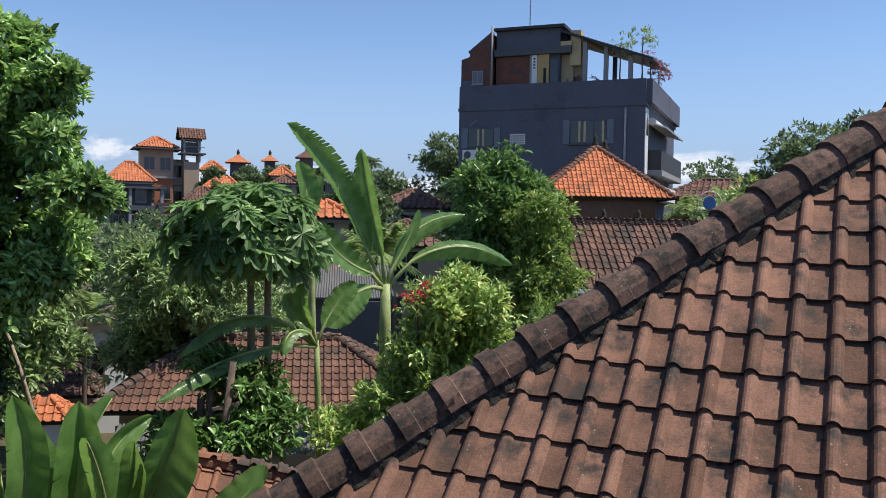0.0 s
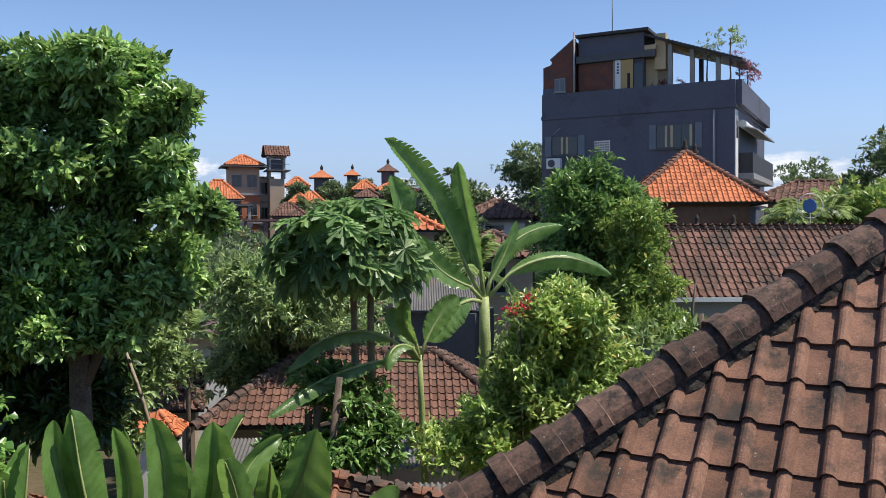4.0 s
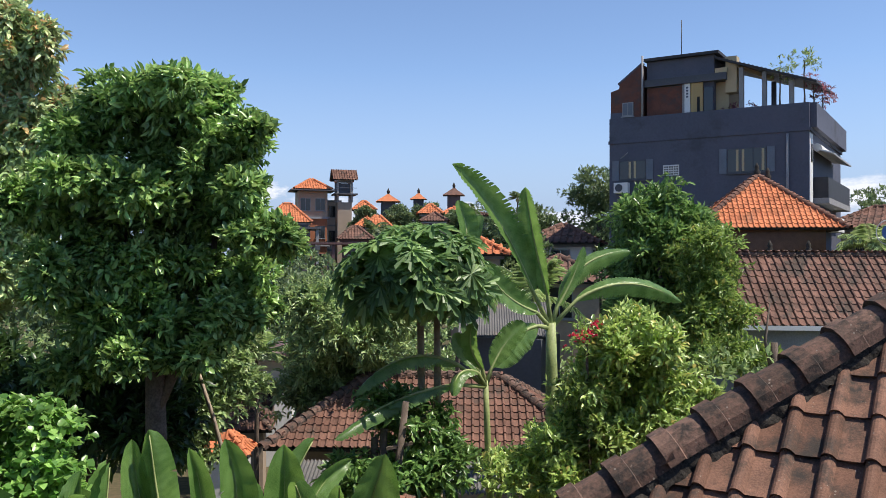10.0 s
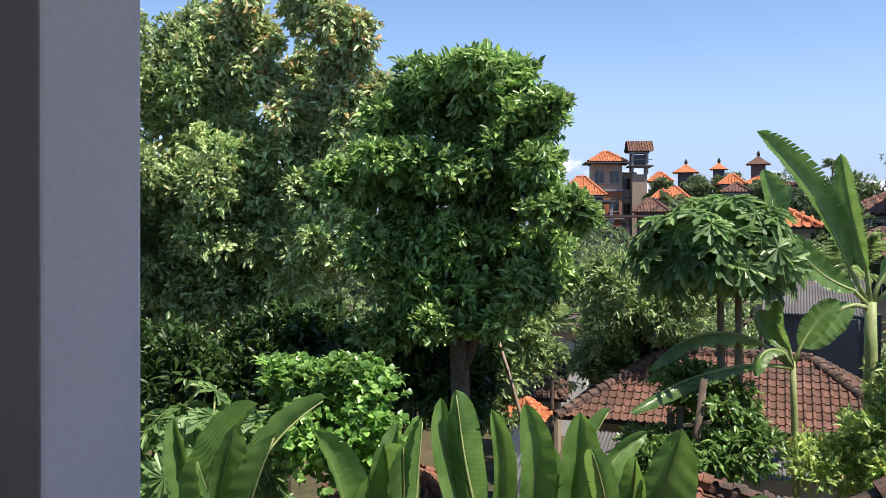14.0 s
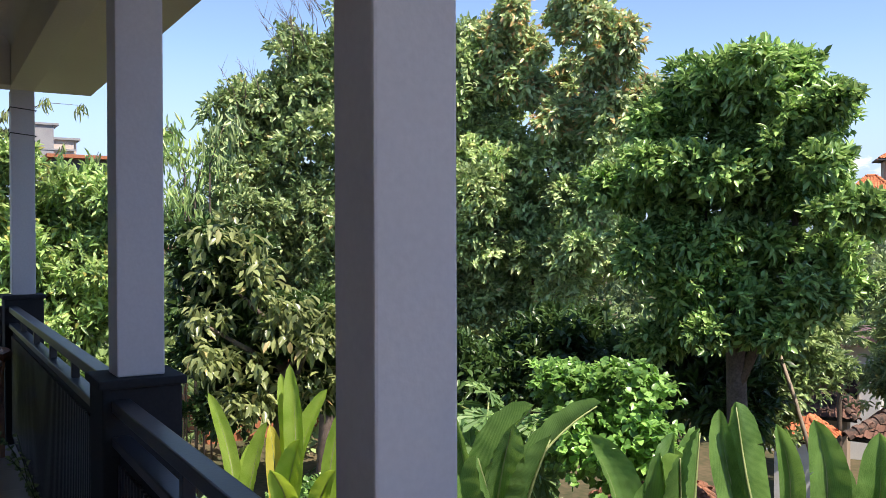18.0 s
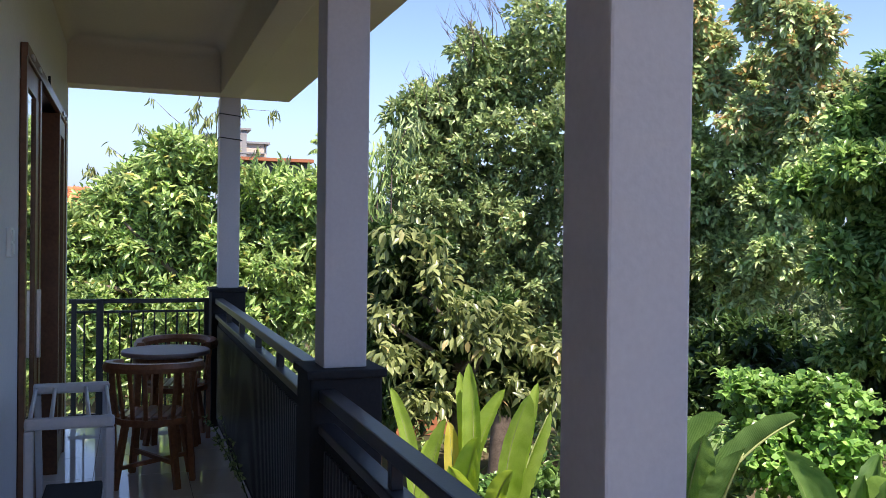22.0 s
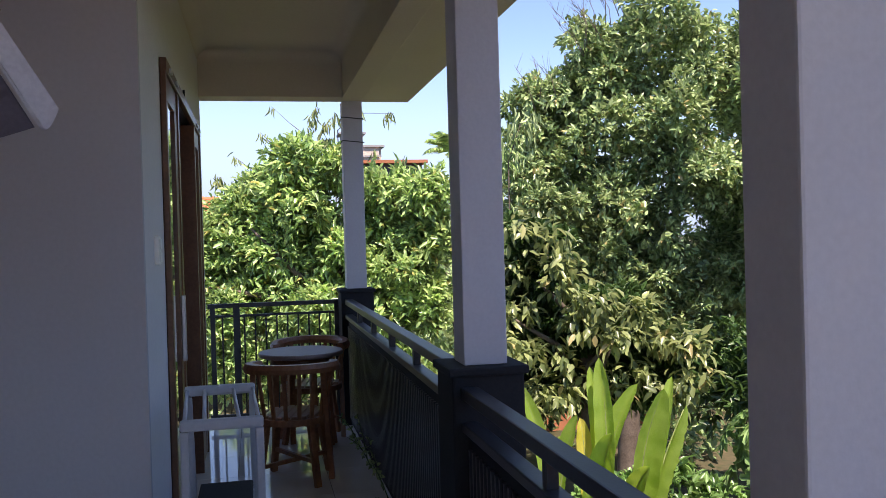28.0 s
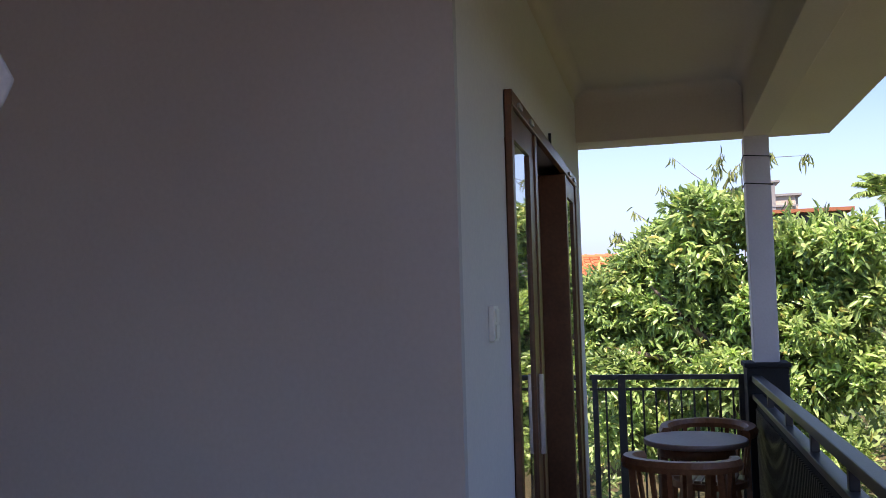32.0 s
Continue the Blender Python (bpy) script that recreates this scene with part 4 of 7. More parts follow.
part("block", box(2.05, 0.6, 8.9, 5.9, 6, 13.2, 0, None, BT), "slate", db)
part("block_brick", box(2.06, 0.55, 9.0, 4.2, 0.598, 11.65, 0, None, BT), "brick", db)
part("block_roof", box(1.95, 0.3, 13.2, 6.2, 6.2, 13.36, 0, None, BT), "metal_roof", db)
part("lintel", box(2.0, 0.3, 11.7, 6.6, 1.4, 12.1, 0, None, BT), "bluegray", db)
part("balcony_box", box(6.0, 0.3, 12.102, 6.65, 1.4, 12.35, 0, None, BT), "cream", db)
part("fin", box(6.5, 0.62, 11.0, 7.1, 1.3, 13.0, 0, None, BT), "cream", db)
part("pillar", box(4.15, 0.45, 9.0, 4.25, 0.59, 11.69, 0, None, BT), "concrete", db)
sg = part("sign_board", box(4.28, 0.42, 9.0, 4.6, 0.58, 11.69, 0, None, BT), "white", db)
for k in range(4):
    part("bar", box(4.38, 0.414, 10.9 + 0.17 * k, 4.5, 0.4185, 11.0 + 0.17 * k, 0, None, BT), "slate", sg)
sg = part("sign_panel", box(4.62, 0.44, 9.0, 5.3, 0.596, 11.69, 0, None, BT), "yellow", db, "yellow panel with a dark upright shape")
part("mark", box(4.98, 0.434, 9.5, 5.14, 0.4385, 10.9, 0, None, BT), "black", sg)
part("doorway", box(5.36, 0.5, 9.0, 5.85, 0.597, 11.4, 0, None, BT), "darkglass", db)
part("porch_wall", box(5.9, 1.0, 8.9, 6.6, 4, 11.69, 0, None, BT), "cream", db)
lt = [(5.95, 0.5, 13.05), (11.3, -0.2, 11.05), (11.5, 5.0, 11.2), (5.95, 5.5, 13.15)]
me = mesh_from("lean_to_roof", [BT @ Vector(p) for p in lt] + [BT @ Vector((p[0], p[1], p[2] - 0.12)) for p in lt],
               [(0, 1, 2, 3), (7, 6, 5, 4), (0, 4, 5, 1), (1, 5, 6, 2), (2, 6, 7, 3), (3, 7, 4, 0)], "metal_roof")
held("lean_to_roof", me, db)
for k in range(24):
    x = 5.95 + 5.3 * k / 23
    z = 13.07 - 2.0 * k / 23
    part("corrugation", beam(BT @ Vector((x, 0.48 - 0.7 * k / 23, z)), BT @ Vector((x + 0.02 * k / 4, 5.2, z + 0.1)), 0.05, 0.04, 0), "metal_roof", db)
for x, y, z in ((7.35, 0.7, 12.3), (8.5, 3.5, 11.9), (9.95, 0.6, 11.4), (8.55, 0.7, 11.95)):
    part("post", box(x - 0.12, y - 0.12, 8.9, x + 0.12, y + 0.12, z, 0.01, None, BT), "concrete" if x != 8.5 else "slate", db)
part("rafter", beam(BT @ Vector((7.0, 0.7, 12.55)), BT @ Vector((8.7, 2.2, 11.85)), 0.22, 0.3), "cream", db)
part("antenna", tube([BT @ Vector((3.95, 1.0, 13.3)), BT @ Vector((3.95, 1.0, 15.5))], 0.025, 6), "bluegray", db)
window(db, BT, 0.62, 6.35, 2.2, 7.5, 0.0, "bluegray", "darkglass", 1, True, True)
window(db, BT, 6.75, 6.45, 8.8, 7.8, 0.0, "bluegray", "darkglass", 2, True, True)
window(db, BT, 5.8, 4.2, 8.0, 5.0, 0.0, "bluegray", "darkglass", 2)
vb = part("vent_grille", box(3.2, -0.03, 6.5, 4.1, 0.0, 7.1, 0, None, BT), "white", db)
# black plates on the grille, painted as the dark within its holes
for i in range(6):
    for j in range(4):
        part("hole", box(3.25 + 0.142 * i, -0.035, 6.55 + 0.132 * j, 3.34 + 0.142 * i, -0.031, 6.63 + 0.132 * j, 0, None, BT), "black", vb)
ac = part("air_conditioner", box(0.4, -0.4, 5.6, 1.25, -0.02, 6.2, 0.02, None, BT), "white", db, "white outdoor air conditioner unit")
part("fan_guard", tube([BT @ Vector((0.72, -0.41, 5.9)), BT @ Vector((0.72, -0.43, 5.9))], 0.22, 16), "bluegray", ac)
part("drainpipe", tube([BT @ Vector((9.85, -0.08, 3)), BT @ Vector((9.85, -0.08, 8.4))], 0.07, 8), "concrete", db)
part("spotlight_arm", beam(BT @ Vector((0.7, -0.1, 7.6)), BT @ Vector((1.3, -0.5, 7.9)), 0.04), "concrete", db)
# side with balconies
part("stone_strip", box(10.901, 0.05, 4.8, 10.94, 0.95, 8.4, 0, None, BT), "white", db, "pale stone cladding beside the balcony")
part("side_door", box(10.902, 0.3, 6.9, 10.96, 0.75, 8.1, 0, None, BT), "darkglass", db)
part("balcony_slab", box(10.9, 1.2, 4.75, 11.7, 10, 5.05, 0, None, BT), "concrete", db)
part("balcony_rail", box(11.6, 1.2, 5.05, 11.66, 10, 6.15, 0, None, BT), "metal_roof", db)
part("balcony_end", box(10.92, 1.2, 5.05, 11.599, 1.26, 6.15, 0, None, BT), "metal_roof", db)
part("awning", beam(BT @ Vector((11.0, 5.0, 7.7)), BT @ Vector((11.9, 5.0, 7.4)), 7.5, 0.08), "white", db, "pale canvas awning")
part("awning_roll", tube([BT @ Vector((11.1, 1.3, 7.75)), BT @ Vector((11.1, 8, 7.75))], 0.22, 10), "white", db)
part("lower_sign", box(10.92, 1.0, 3.4, 11.6, 8, 4.2, 0, None, BT), "white", db)
for nm, lab, x, y, z, mt, h in (("terrace_tree", "small slender tree in a planter", 9.4, 0.4, 10.0, "l_mid", 1.6), ("red_shrub", "dark red leafed shrub in a planter", 10.9, 1.5, 10.0, "redleaf", 0.7),
                                ("red_shrub", "dark red leafed shrub in a planter", 11.0, 4.0, 10.0, "redleaf", 0.6), ("terrace_shrub", "small shrub behind the parapet", 7.0, 1.0, 9.6, "redleaf", 0.1), ("terrace_tree", "small slender tree in a planter", 10.6, 0.5, 10.0, "l_mid", 1.9)):
    if "redleaf" not in M:
        M["redleaf"] = leaf_material("leaf_red", (0.20, 0.08, 0.09), (0.42, 0.17, 0.19))
    p = BT @ Vector((x, y, z))
    tree(nm, lab, "shrub", p, p + Vector((0, 0, h + 0.4)), 0.04, [], mt,
         crown([(p.x, p.y, p.z + h + 0.4, .6, .6, .4), (p.x + .35, p.y, p.z + h, .4, .4, .4)], 42, 6, 0.2, 0.06, 0.1, int(x * 10), count=5), group="roof terrace plants")

# ---- towers and houses far off ----


def far_house(name, label, at, turn_z, w, d, z0, floors, storey, roof_h, roof_mat, wall_mat, over=0.6, windows=2, trim_mat="concrete", tile=0.42, category="house"):
    """A plain house of some storeys with ledges, windows and a tiled hip roof."""
    t = thing(name, label, category, "far houses")
    m = pose(at[0], at[1], 0, 0, 0, turn_z)
    top = z0 + floors * storey
    part("wall", box(-w / 2, -d / 2, GROUND - 1, w / 2, d / 2, top, 0, None, m), wall_mat, t)
    for k in range(floors):
        part("ledge", box(-w / 2 - 0.25, -d / 2 - 0.25, z0 + (k + 1) * storey - 0.25, w / 2 + 0.25, d / 2 + 0.25, z0 + (k + 1) * storey - 0.003, 0, None, m), trim_mat, t)
        for q, length in ((m, w), (m @ pose(0, 0, 0, 0, 0, 90), d)):
            off = -(d if q is m else w) / 2
            for i in range(windows):
                x = -length / 2 + length * (i + 0.5) / windows
                window(t, q, x - 0.6, z0 + k * storey + 0.7, x + 0.6, z0 + k * storey + 2.2, off - 0.01, trim_mat)
    a, _ = hip_roof(t, -w / 2 - over, -d / 2 - over, w / 2 + over, d / 2 + over, top, roof_h, tile, tile * 1.2, roof_mat, m, cap_r=0.16, caps=roof_mat)
    return t, m, top


def pagoda(name, label, at, turn_z, w, z_eave, h, roof_mat, wall_mat, legs=False):
    """A small tower with a flared pyramid roof and a finial."""
    t = thing(name, label, "tower", "small towers")
    m = pose(at[0], at[1], 0, 0, 0, turn_z)
    part("wall", box(-w / 2, -w / 2, z_eave - (1.6 if legs else 3.2), w / 2, w / 2, z_eave, 0, None, m), wall_mat, t)
    if legs:
        for sx in (-1, 1):
            for sy in (-1, 1):
                part("leg", box(sx * w * 0.42 - 0.12, sy * w * 0.42 - 0.12, GROUND - 1, sx * w * 0.42 + 0.12, sy * w * 0.42 + 0.12, z_eave - 1.6, 0, None, m), wall_mat, t)
    else:
        part("base", box(-w / 2 + 0.1, -w / 2 + 0.1, GROUND - 1, w / 2 - 0.1, w / 2 - 0.1, z_eave - 3.2, 0, None, m), wall_mat, t)
    bm = bmesh.new()
    rings = []
    for s, z in ((w * 0.85, 0), (w * 0.55, h * 0.34), (w * 0.28, h * 0.66), (0.07, h)):
        rings.append([bm.verts.new(m @ Vector((sx * s, sy * s, z_eave + z))) for sx, sy in ((-1, -1), (1, -1), (1, 1), (-1, 1))])
    for a, b2 in zip(rings, rings[1:]):
        for i in range(4):
            bm.faces.new((a[i], a[(i + 1) % 4], b2[(i + 1) % 4], b2[i]))
    bm.faces.new(rings[0][::-1])
    part("roof", bm, roof_mat, t)
    part("finial", tube([m @ Vector((0, 0, z_eave + h)), m @ Vector((0, 0, z_eave + h + 0.25)), m @ Vector((0, 0, z_eave + h + 0.6))], [0.16, 0.2, 0.03], 8), "mortar", t)
    return t


h1, hm, _ = far_house("orange_house", "tall tan house with an orange tile roof and brick panels", (-55.3, 92.0), 38, 3.5, 3.3, 0.35, 3, 3.3, 1.35, "tile_orange", "tan", 0.5, 2, "concrete", 0.3)
for k in range(2):
    part("brick_panel", box(-1.7, -1.70, 0.7 + 3.3 * k, 1.7, -1.655, 3.4 + 3.3 * k, 0, None, hm), "brick_orange", h1)
    part("brick_panel", box(1.755, -1.2, 0.7 + 3.3 * k, 1.80, 1.2, 3.4 + 3.3 * k, 0, None, hm), "brick_orange", h1)
part("bay", box(1.76, 0.4, GROUND, 3.5, 1.6, 9.1, 0, None, hm), "pale_tan", h1, "pale plastered bay beside the stair tower")
for k in range(3):
    part("bay_ledge", box(1.82, 0.2, 2.9 + 3.0 * k, 3.75, 1.7, 3.1 + 3.0 * k, 0, None, hm), "concrete", h1)
for k in range(2):
    window(h1, hm, 2.2, 4.0 + 3.0 * k, 3.0, 5.4 + 3.0 * k, 0.39, "concrete")
part("terrace_slab", box(-2.7, -2.6, 10.0, 2.6, 1.4, 10.12, 0, None, hm), "bluegray", h1)
tw = thing("stair_tower", "slim gray stair tower with a brown gabled tile roof", "tower", "far houses")
tm = pose(-51.5, 93.2, 0, 0, 0, 38)
part("wall", box(-0.85, -0.9, GROUND, 0.85, 0.9, 8.7, 0, None, tm), "tan", tw)
for sx in (-1, 1):
    for sy in (-1, 1):
        part("post", box(sx * 0.85 - 0.12, sy * 0.85 - 0.12, 8.7, sx * 0.85 + 0.12, sy * 0.85 + 0.12, 11.5, 0, None, tm), "concrete", tw)
part("floor_slab", box(-1.3, -1.4, 9.6, 1.5, 1.4, 9.75, 0, None, tm), "bluegray", tw)
part("wall_upper", box(-0.7, -0.7, 9.752, 0.7, 0.7, 11.0, 0, None, tm), "bluegray", tw)
for sy in (-1.35, 1.35):
    part("rail", beam(tm @ Vector((-1.2, sy, 10.4)), tm @ Vector((1.4, sy, 10.4)), 0.06), "bluegray", tw)
for f in (((-1.45, -1.35, 11.4), (1.45, -1.35, 11.4), (1.45, 0, 12.7), (-1.45, 0, 12.7)), ((1.45, 1.35, 11.4), (-1.45, 1.35, 11.4), (-1.45, 0, 12.7), (1.45, 0, 12.7))):
    roof_face(tw, [tm @ Vector(p) for p in f], 0.3, 0.36, "tile_mid")
part("gable", box(-1.0, -1.0, 11.2, 1.0, 1.0, 11.45, 0, None, tm), "concrete", tw)
lo_house, lm, _ = far_house("orange_roof_house", "low house with a broad orange hip roof over a dark veranda", (-54.6, 85.7), 35, 4.4, 3.6, 0.2, 2, 2.9, 2.2, "tile_orange", "bluegray", 0.5, 2, "concrete", 0.3)
part("veranda_slab", box(-3.4, -3.2, 5.2, 3.6, 2.6, 5.42, 0, None, lm), "bluegray", lo_house, "dark gray veranda slab")
for px_ in (-3.0, 0.0, 3.2):
    part("veranda_post", box(px_ - 0.15, -3.0, GROUND, px_ + 0.15, -2.7, 5.198, 0, None, lm), "concrete", lo_house)
part("veranda_rail", box(-3.3, -3.1, 2.9, 3.5, -3.0, 3.4, 0, None, lm), "bluegray", lo_house)
bh, bm_, _ = far_house("brown_roof_house", "house with a dark brown hip roof and plum eaves", (-41.5, 77.7), 30, 2.6, 2.4, 1.4, 1, 2.4, 1.45, "tile_old_far", "plum", 0.5, 1, "plum", 0.3)
part("canopy", box(-4.4, -2.4, 3.25, 0.6, 0.4, 3.45, 0, None, bm_), "plum", bh, "plum painted canopy slab")
for px_ in (-4.1, -2.2):
    part("canopy_post", box(px_ - 0.15, -2.2, GROUND, px_ + 0.15, -1.9, 3.248, 0, None, bm_), "plum", bh)
far_house("small_orange_house", "small house with an orange hip roof", (-50.0, 95.6), 30, 2.0, 2.0, 5.3, 1, 2.6, 1.25, "tile_orange", "tan", 0.45, 1, "concrete", 0.3)
far_house("small_orange_house", "small house with an orange hip roof", (-39.2, 91.2), 25, 2.0, 2.0, 4.5, 1, 2.5, 1.2, "tile_orange", "tan", 0.45, 1, "concrete", 0.3)
far_house("small_orange_house", "small house with a wide orange hip roof", (-36.9, 94.0), 25, 3.4, 2.2, 4.5, 1, 2.5, 0.9, "tile_orange", "tan", 0.5, 1, "concrete", 0.3)
far_house("small_orange_house", "small house with an orange hip roof", (-43.5, 86.5), 32, 2.2, 2.0, 3.0, 1, 2.4, 1.45, "tile_orange", "tan", 0.4, 1, "concrete", 0.3)
far_house("small_orange_house", "small house with an orange hip roof", (-46.2, 89.0), 32, 1.8, 1.8, 3.4, 1, 2.2, 1.1, "tile_orange", "tan", 0.4, 1, "concrete", 0.3)
far_house("brown_roof_house", "small house with a dark brown hip roof", (-36.4, 85.9), 20, 2.2, 2.0, 3.6, 1, 2.3, 0.9, "tile_old_far", "tan", 0.4, 1, "concrete", 0.3)
far_house("gray_house", "gray two storey house with small balconies", (-33.4, 90.1), 15, 2.6, 2.4, 1.2, 2, 2.7, 0.5, "tile_old_far", "concrete", 0.5, 2)
far_house("orange_garden_house", "house with a pale orange tile roof among trees", (-16.4, 46.3), 20, 2.6, 2.4, -0.4, 1, 2.4, 1.0, "tile_orange", "tan", 0.6, 1)
far_house("brown_garden_house", "house with a brown tile roof among trees", (-10.6, 42.0), 15, 3.6, 3.6, -1.7, 1, 2.4, 1.2, "tile_old_far", "tan", 0.6, 1)
far_house("brown_garden_house", "house with a brown tile roof among trees", (-13.8, 56.0), 8, 3.8, 3.8, 0.2, 1, 2.6, 1.3, "tile_old_far", "white", 0.6, 1)
far_house("brown_roof_row", "row house with a brown tile roof beyond the trees", (6.5, 66.0), -10, 8.0, 5.0, 1.5, 1, 2.4, 1.5, "tile_old_far", "tan", 0.6, 2)
far_house("tan_house", "house with an orange tile roof behind the trees", (-44.0, -1.6), 10, 5.0, 9.0, -0.1, 1, 2.8, 1.1, "tile_orange", "tan", 0.8, 2)
far_house("brick_house", "orange brick house with wooden shutters behind the trees", (-27.5, 10.6), 0, 3.0, 4.6, -1.3, 1, 2.6, 0.6, "tile_mid", "brick_orange", 0.4, 3)
pagoda("pagoda_tower", "small dark tower with a flared orange roof", (-45.5, 93.2), 25, 1.7, 8.65, 1.0, "tile_orange", "bluegray")
pagoda("pagoda_tower", "slim dark tower with a flared orange roof", (-43.6, 97.7), 20, 1.2, 9.2, 0.8, "tile_orange", "bluegray")
pagoda("pagoda_tower", "gray water tower with a pyramid roof on legs", (-38.2, 95.8), 20, 1.5, 9.4, 0.95, "tile_old_far", "bluegray", True)
pagoda("pagoda_tower", "small dark tower with a pyramid roof", (-66.5, 88.0), 30, 1.5, 9.0, 1.1, "plum", "bluegray")
cb = thing("concrete_building", "unfinished pale concrete building with a flat roof", "building")
cm = pose(-58.0, 0, 0, 0, 0, 0)
part("wall", box(-1.6, 6.7, GROUND, 0, 8.0, 8.72, 0, None, cm), "concrete", cb, "bare gray concrete stair block")
part("roof_slab", box(-1.8, 6.5, 8.722, 0.1, 8.28, 8.85, 0, None, cm), "concrete", cb)
part("low_block", box(-1.6, 8.002, GROUND, -0.1, 9.15, 7.86, 0, None, cm), "pale_tan", cb)
part("low_slab", box(-1.8, 8.003, 7.862, 0.05, 9.52, 8.0, 0, None, cm), "concrete", cb)
part("post", box(-0.4, 9.2, 6.4, -0.25, 9.32, 7.86, 0, None, cm), "pale_tan", cb)
part("band", box(-0.05, 7.2, 7.2, 0.03, 9.3, 7.3, 0, None, cm), "concrete", cb)
rb = thing("red_roof_house", "long house with a flat dull red roof edge", "house", "far houses")
part("wall", box(-52, 6.6, GROUND, -47, 9.9, 5.75), "bluegray", rb)
part("roof", box(-52.5, 6.3, 5.75, -46.5, 10.15, 5.92), "brick_orange", rb)

# ---- sheds, low roofs and the small houses under the trees ----


def corrugated(name, label, corners, pitch=0.076, mat="corr", depth=0.018):
    """A corrugated sheet between four corners: lower left, lower right, upper right, upper left."""
    a, b2, c2, d2 = [Vector(c) for c in corners]
    n = max(8, int((b2 - a).length / pitch * 6))
    nrm = (b2 - a).cross(d2 - a).normalized()
    v, f = [], []
    for i in range(n + 1):
        w = nrm * depth * math.sin(i / 6 * math.tau)
        v += [a.lerp(b2, i / n) + w, d2.lerp(c2, i / n) + w, a.lerp(b2, i / n) + w - nrm * 0.004, d2.lerp(c2, i / n) + w - nrm * 0.004]
    for i in range(n):
        p = i * 4
        f += [(p, p + 4, p + 5, p + 1), (p + 3, p + 7, p + 6, p + 2)]
    t = thing(name, label, "shed", "sheet roofs")
    held("sheet", mesh_from("sheet", v, f, mat, True), t)
    for p in (a, b2, c2, d2):
        part("post", box(p.x - 0.05, p.y - 0.05, GROUND - 0.2, p.x + 0.05, p.y + 0.05, p.z - 0.03), "bark", t)
    return t


corrugated("sheet_roof_shed", "shed with a gray corrugated sheet roof", ((-9.2, 24.6, -0.5), (-6.6, 25.5, -0.5), (-7.4, 27.6, 0.35), (-9.9, 26.8, 0.35)))
corrugated("sheet_roof_shed", "lean-to with old corrugated sheets", ((-9.3, 15.4, -2.75), (-4.6, 17.1, -2.75), (-5.0, 18.2, -2.42), (-9.7, 16.5, -2.42)))
corrugated("sheet_roof_shed", "small rusty corrugated sheet over a yard", ((-4.6, 10.9, -1.75), (-2.6, 11.6, -1.75), (-2.8, 12.3, -1.6), (-4.8, 11.6, -1.6)))
part("wall", box(-9.5, 25.2, GROUND, -6.9, 27.4, -0.6), "bluegray", bpy.data.objects["sheet_roof_shed"])

ro = thing("yard_roof", "small orange-brown clay tile roof with a worn ridge", "roof")
rp = [Vector((-4.55, 9.65, -0.95)), Vector((-2.75, 10.3, -1.35))]
ux = (rp[1] - rp[0]).normalized()
dn = Vector((ux.y, -ux.x, 0)).normalized()
for s in (1, -1):
    f = [rp[0] + dn * 1.7 * s + Vector((0, 0, -1.0)), rp[1] + dn * 1.7 * s + Vector((0, 0, -1.0)), rp[1], rp[0]]
    roof_face(ro, f if s > 0 else [f[1], f[0], f[3], f[2]], 0.21, 0.26, "tile_yard")
ridge(ro, rp[1] + Vector((0, 0, 0.0)), rp[0] + Vector((0, 0, 0.02)), 0.10, 0.3, "tile_yard")
part("wall", box(-4.6, 9.0, GROUND - 0.2, -2.8, 10.6, -2.0), "tan", ro)

yo = thing("yard_house", "small house with a bright orange hip roof", "house", "yard houses")
ym = pose(-11.75, 16.7, 0, 0, 0, 25)
hip_roof(yo, -0.6, -0.5, 0.6, 0.5, -2.5, 0.45, 0.18, 0.2, "tile_orange", ym, cap_r=0.06, caps="tile_orange")
part("wall", box(-0.5, -0.4, GROUND - 0.2, 0.5, 0.4, -2.47, 0, None, ym), "white", yo)
yo = thing("yard_house", "small house with a dull brown tile roof", "house", "yard houses")
ym = pose(-14.4, 20.9, 0, 0, 0, 30)
hip_roof(yo, -0.95, -0.9, 0.95, 0.9, -2.85, 0.75, 0.18, 0.22, "tile_old_far", ym, cap_r=0.09)
part("wall", box(-0.7, -0.6, GROUND - 0.2, 0.7, 0.6, -2.87, 0, None, ym), "tan", yo)
yo = thing("yard_house", "white house with a dark red eaves board among the trees", "house", "yard houses")
ym = pose(-16.4, 24.0, 0, 0, 0, 30)
part("wall", box(-1.5, -1.5, GROUND - 0.2, 1.5, 1.5, -1.35, 0, None, ym), "white", yo)
part("eaves_board", box(-1.7, -2.0, -1.35, 1.7, 2.0, -1.1, 0, None, ym), "plum", yo)
window(yo, ym, 0.2, -2.9, 1.0, -2.0, -1.51, "tan")
window(yo, ym, -1.2, -2.9, -0.4, -2.0, -1.51, "bluegray")
yo = thing("yard_house", "low house with an orange tile roof beneath the mango tree", "house", "yard houses")
ym = pose(-10.8, 11.8, 0, 0, 0, 40)
hip_roof(yo, -1.4, -1.1, 1.4, 1.1, -3.2, 0.75, 0.22, 0.26, "tile_yard", ym, cap_r=0.09, caps="tile_yard")
part("wall", box(-1.1, -0.8, GROUND - 0.2, 1.1, 0.8, -3.22, 0, None, ym), "white", yo)

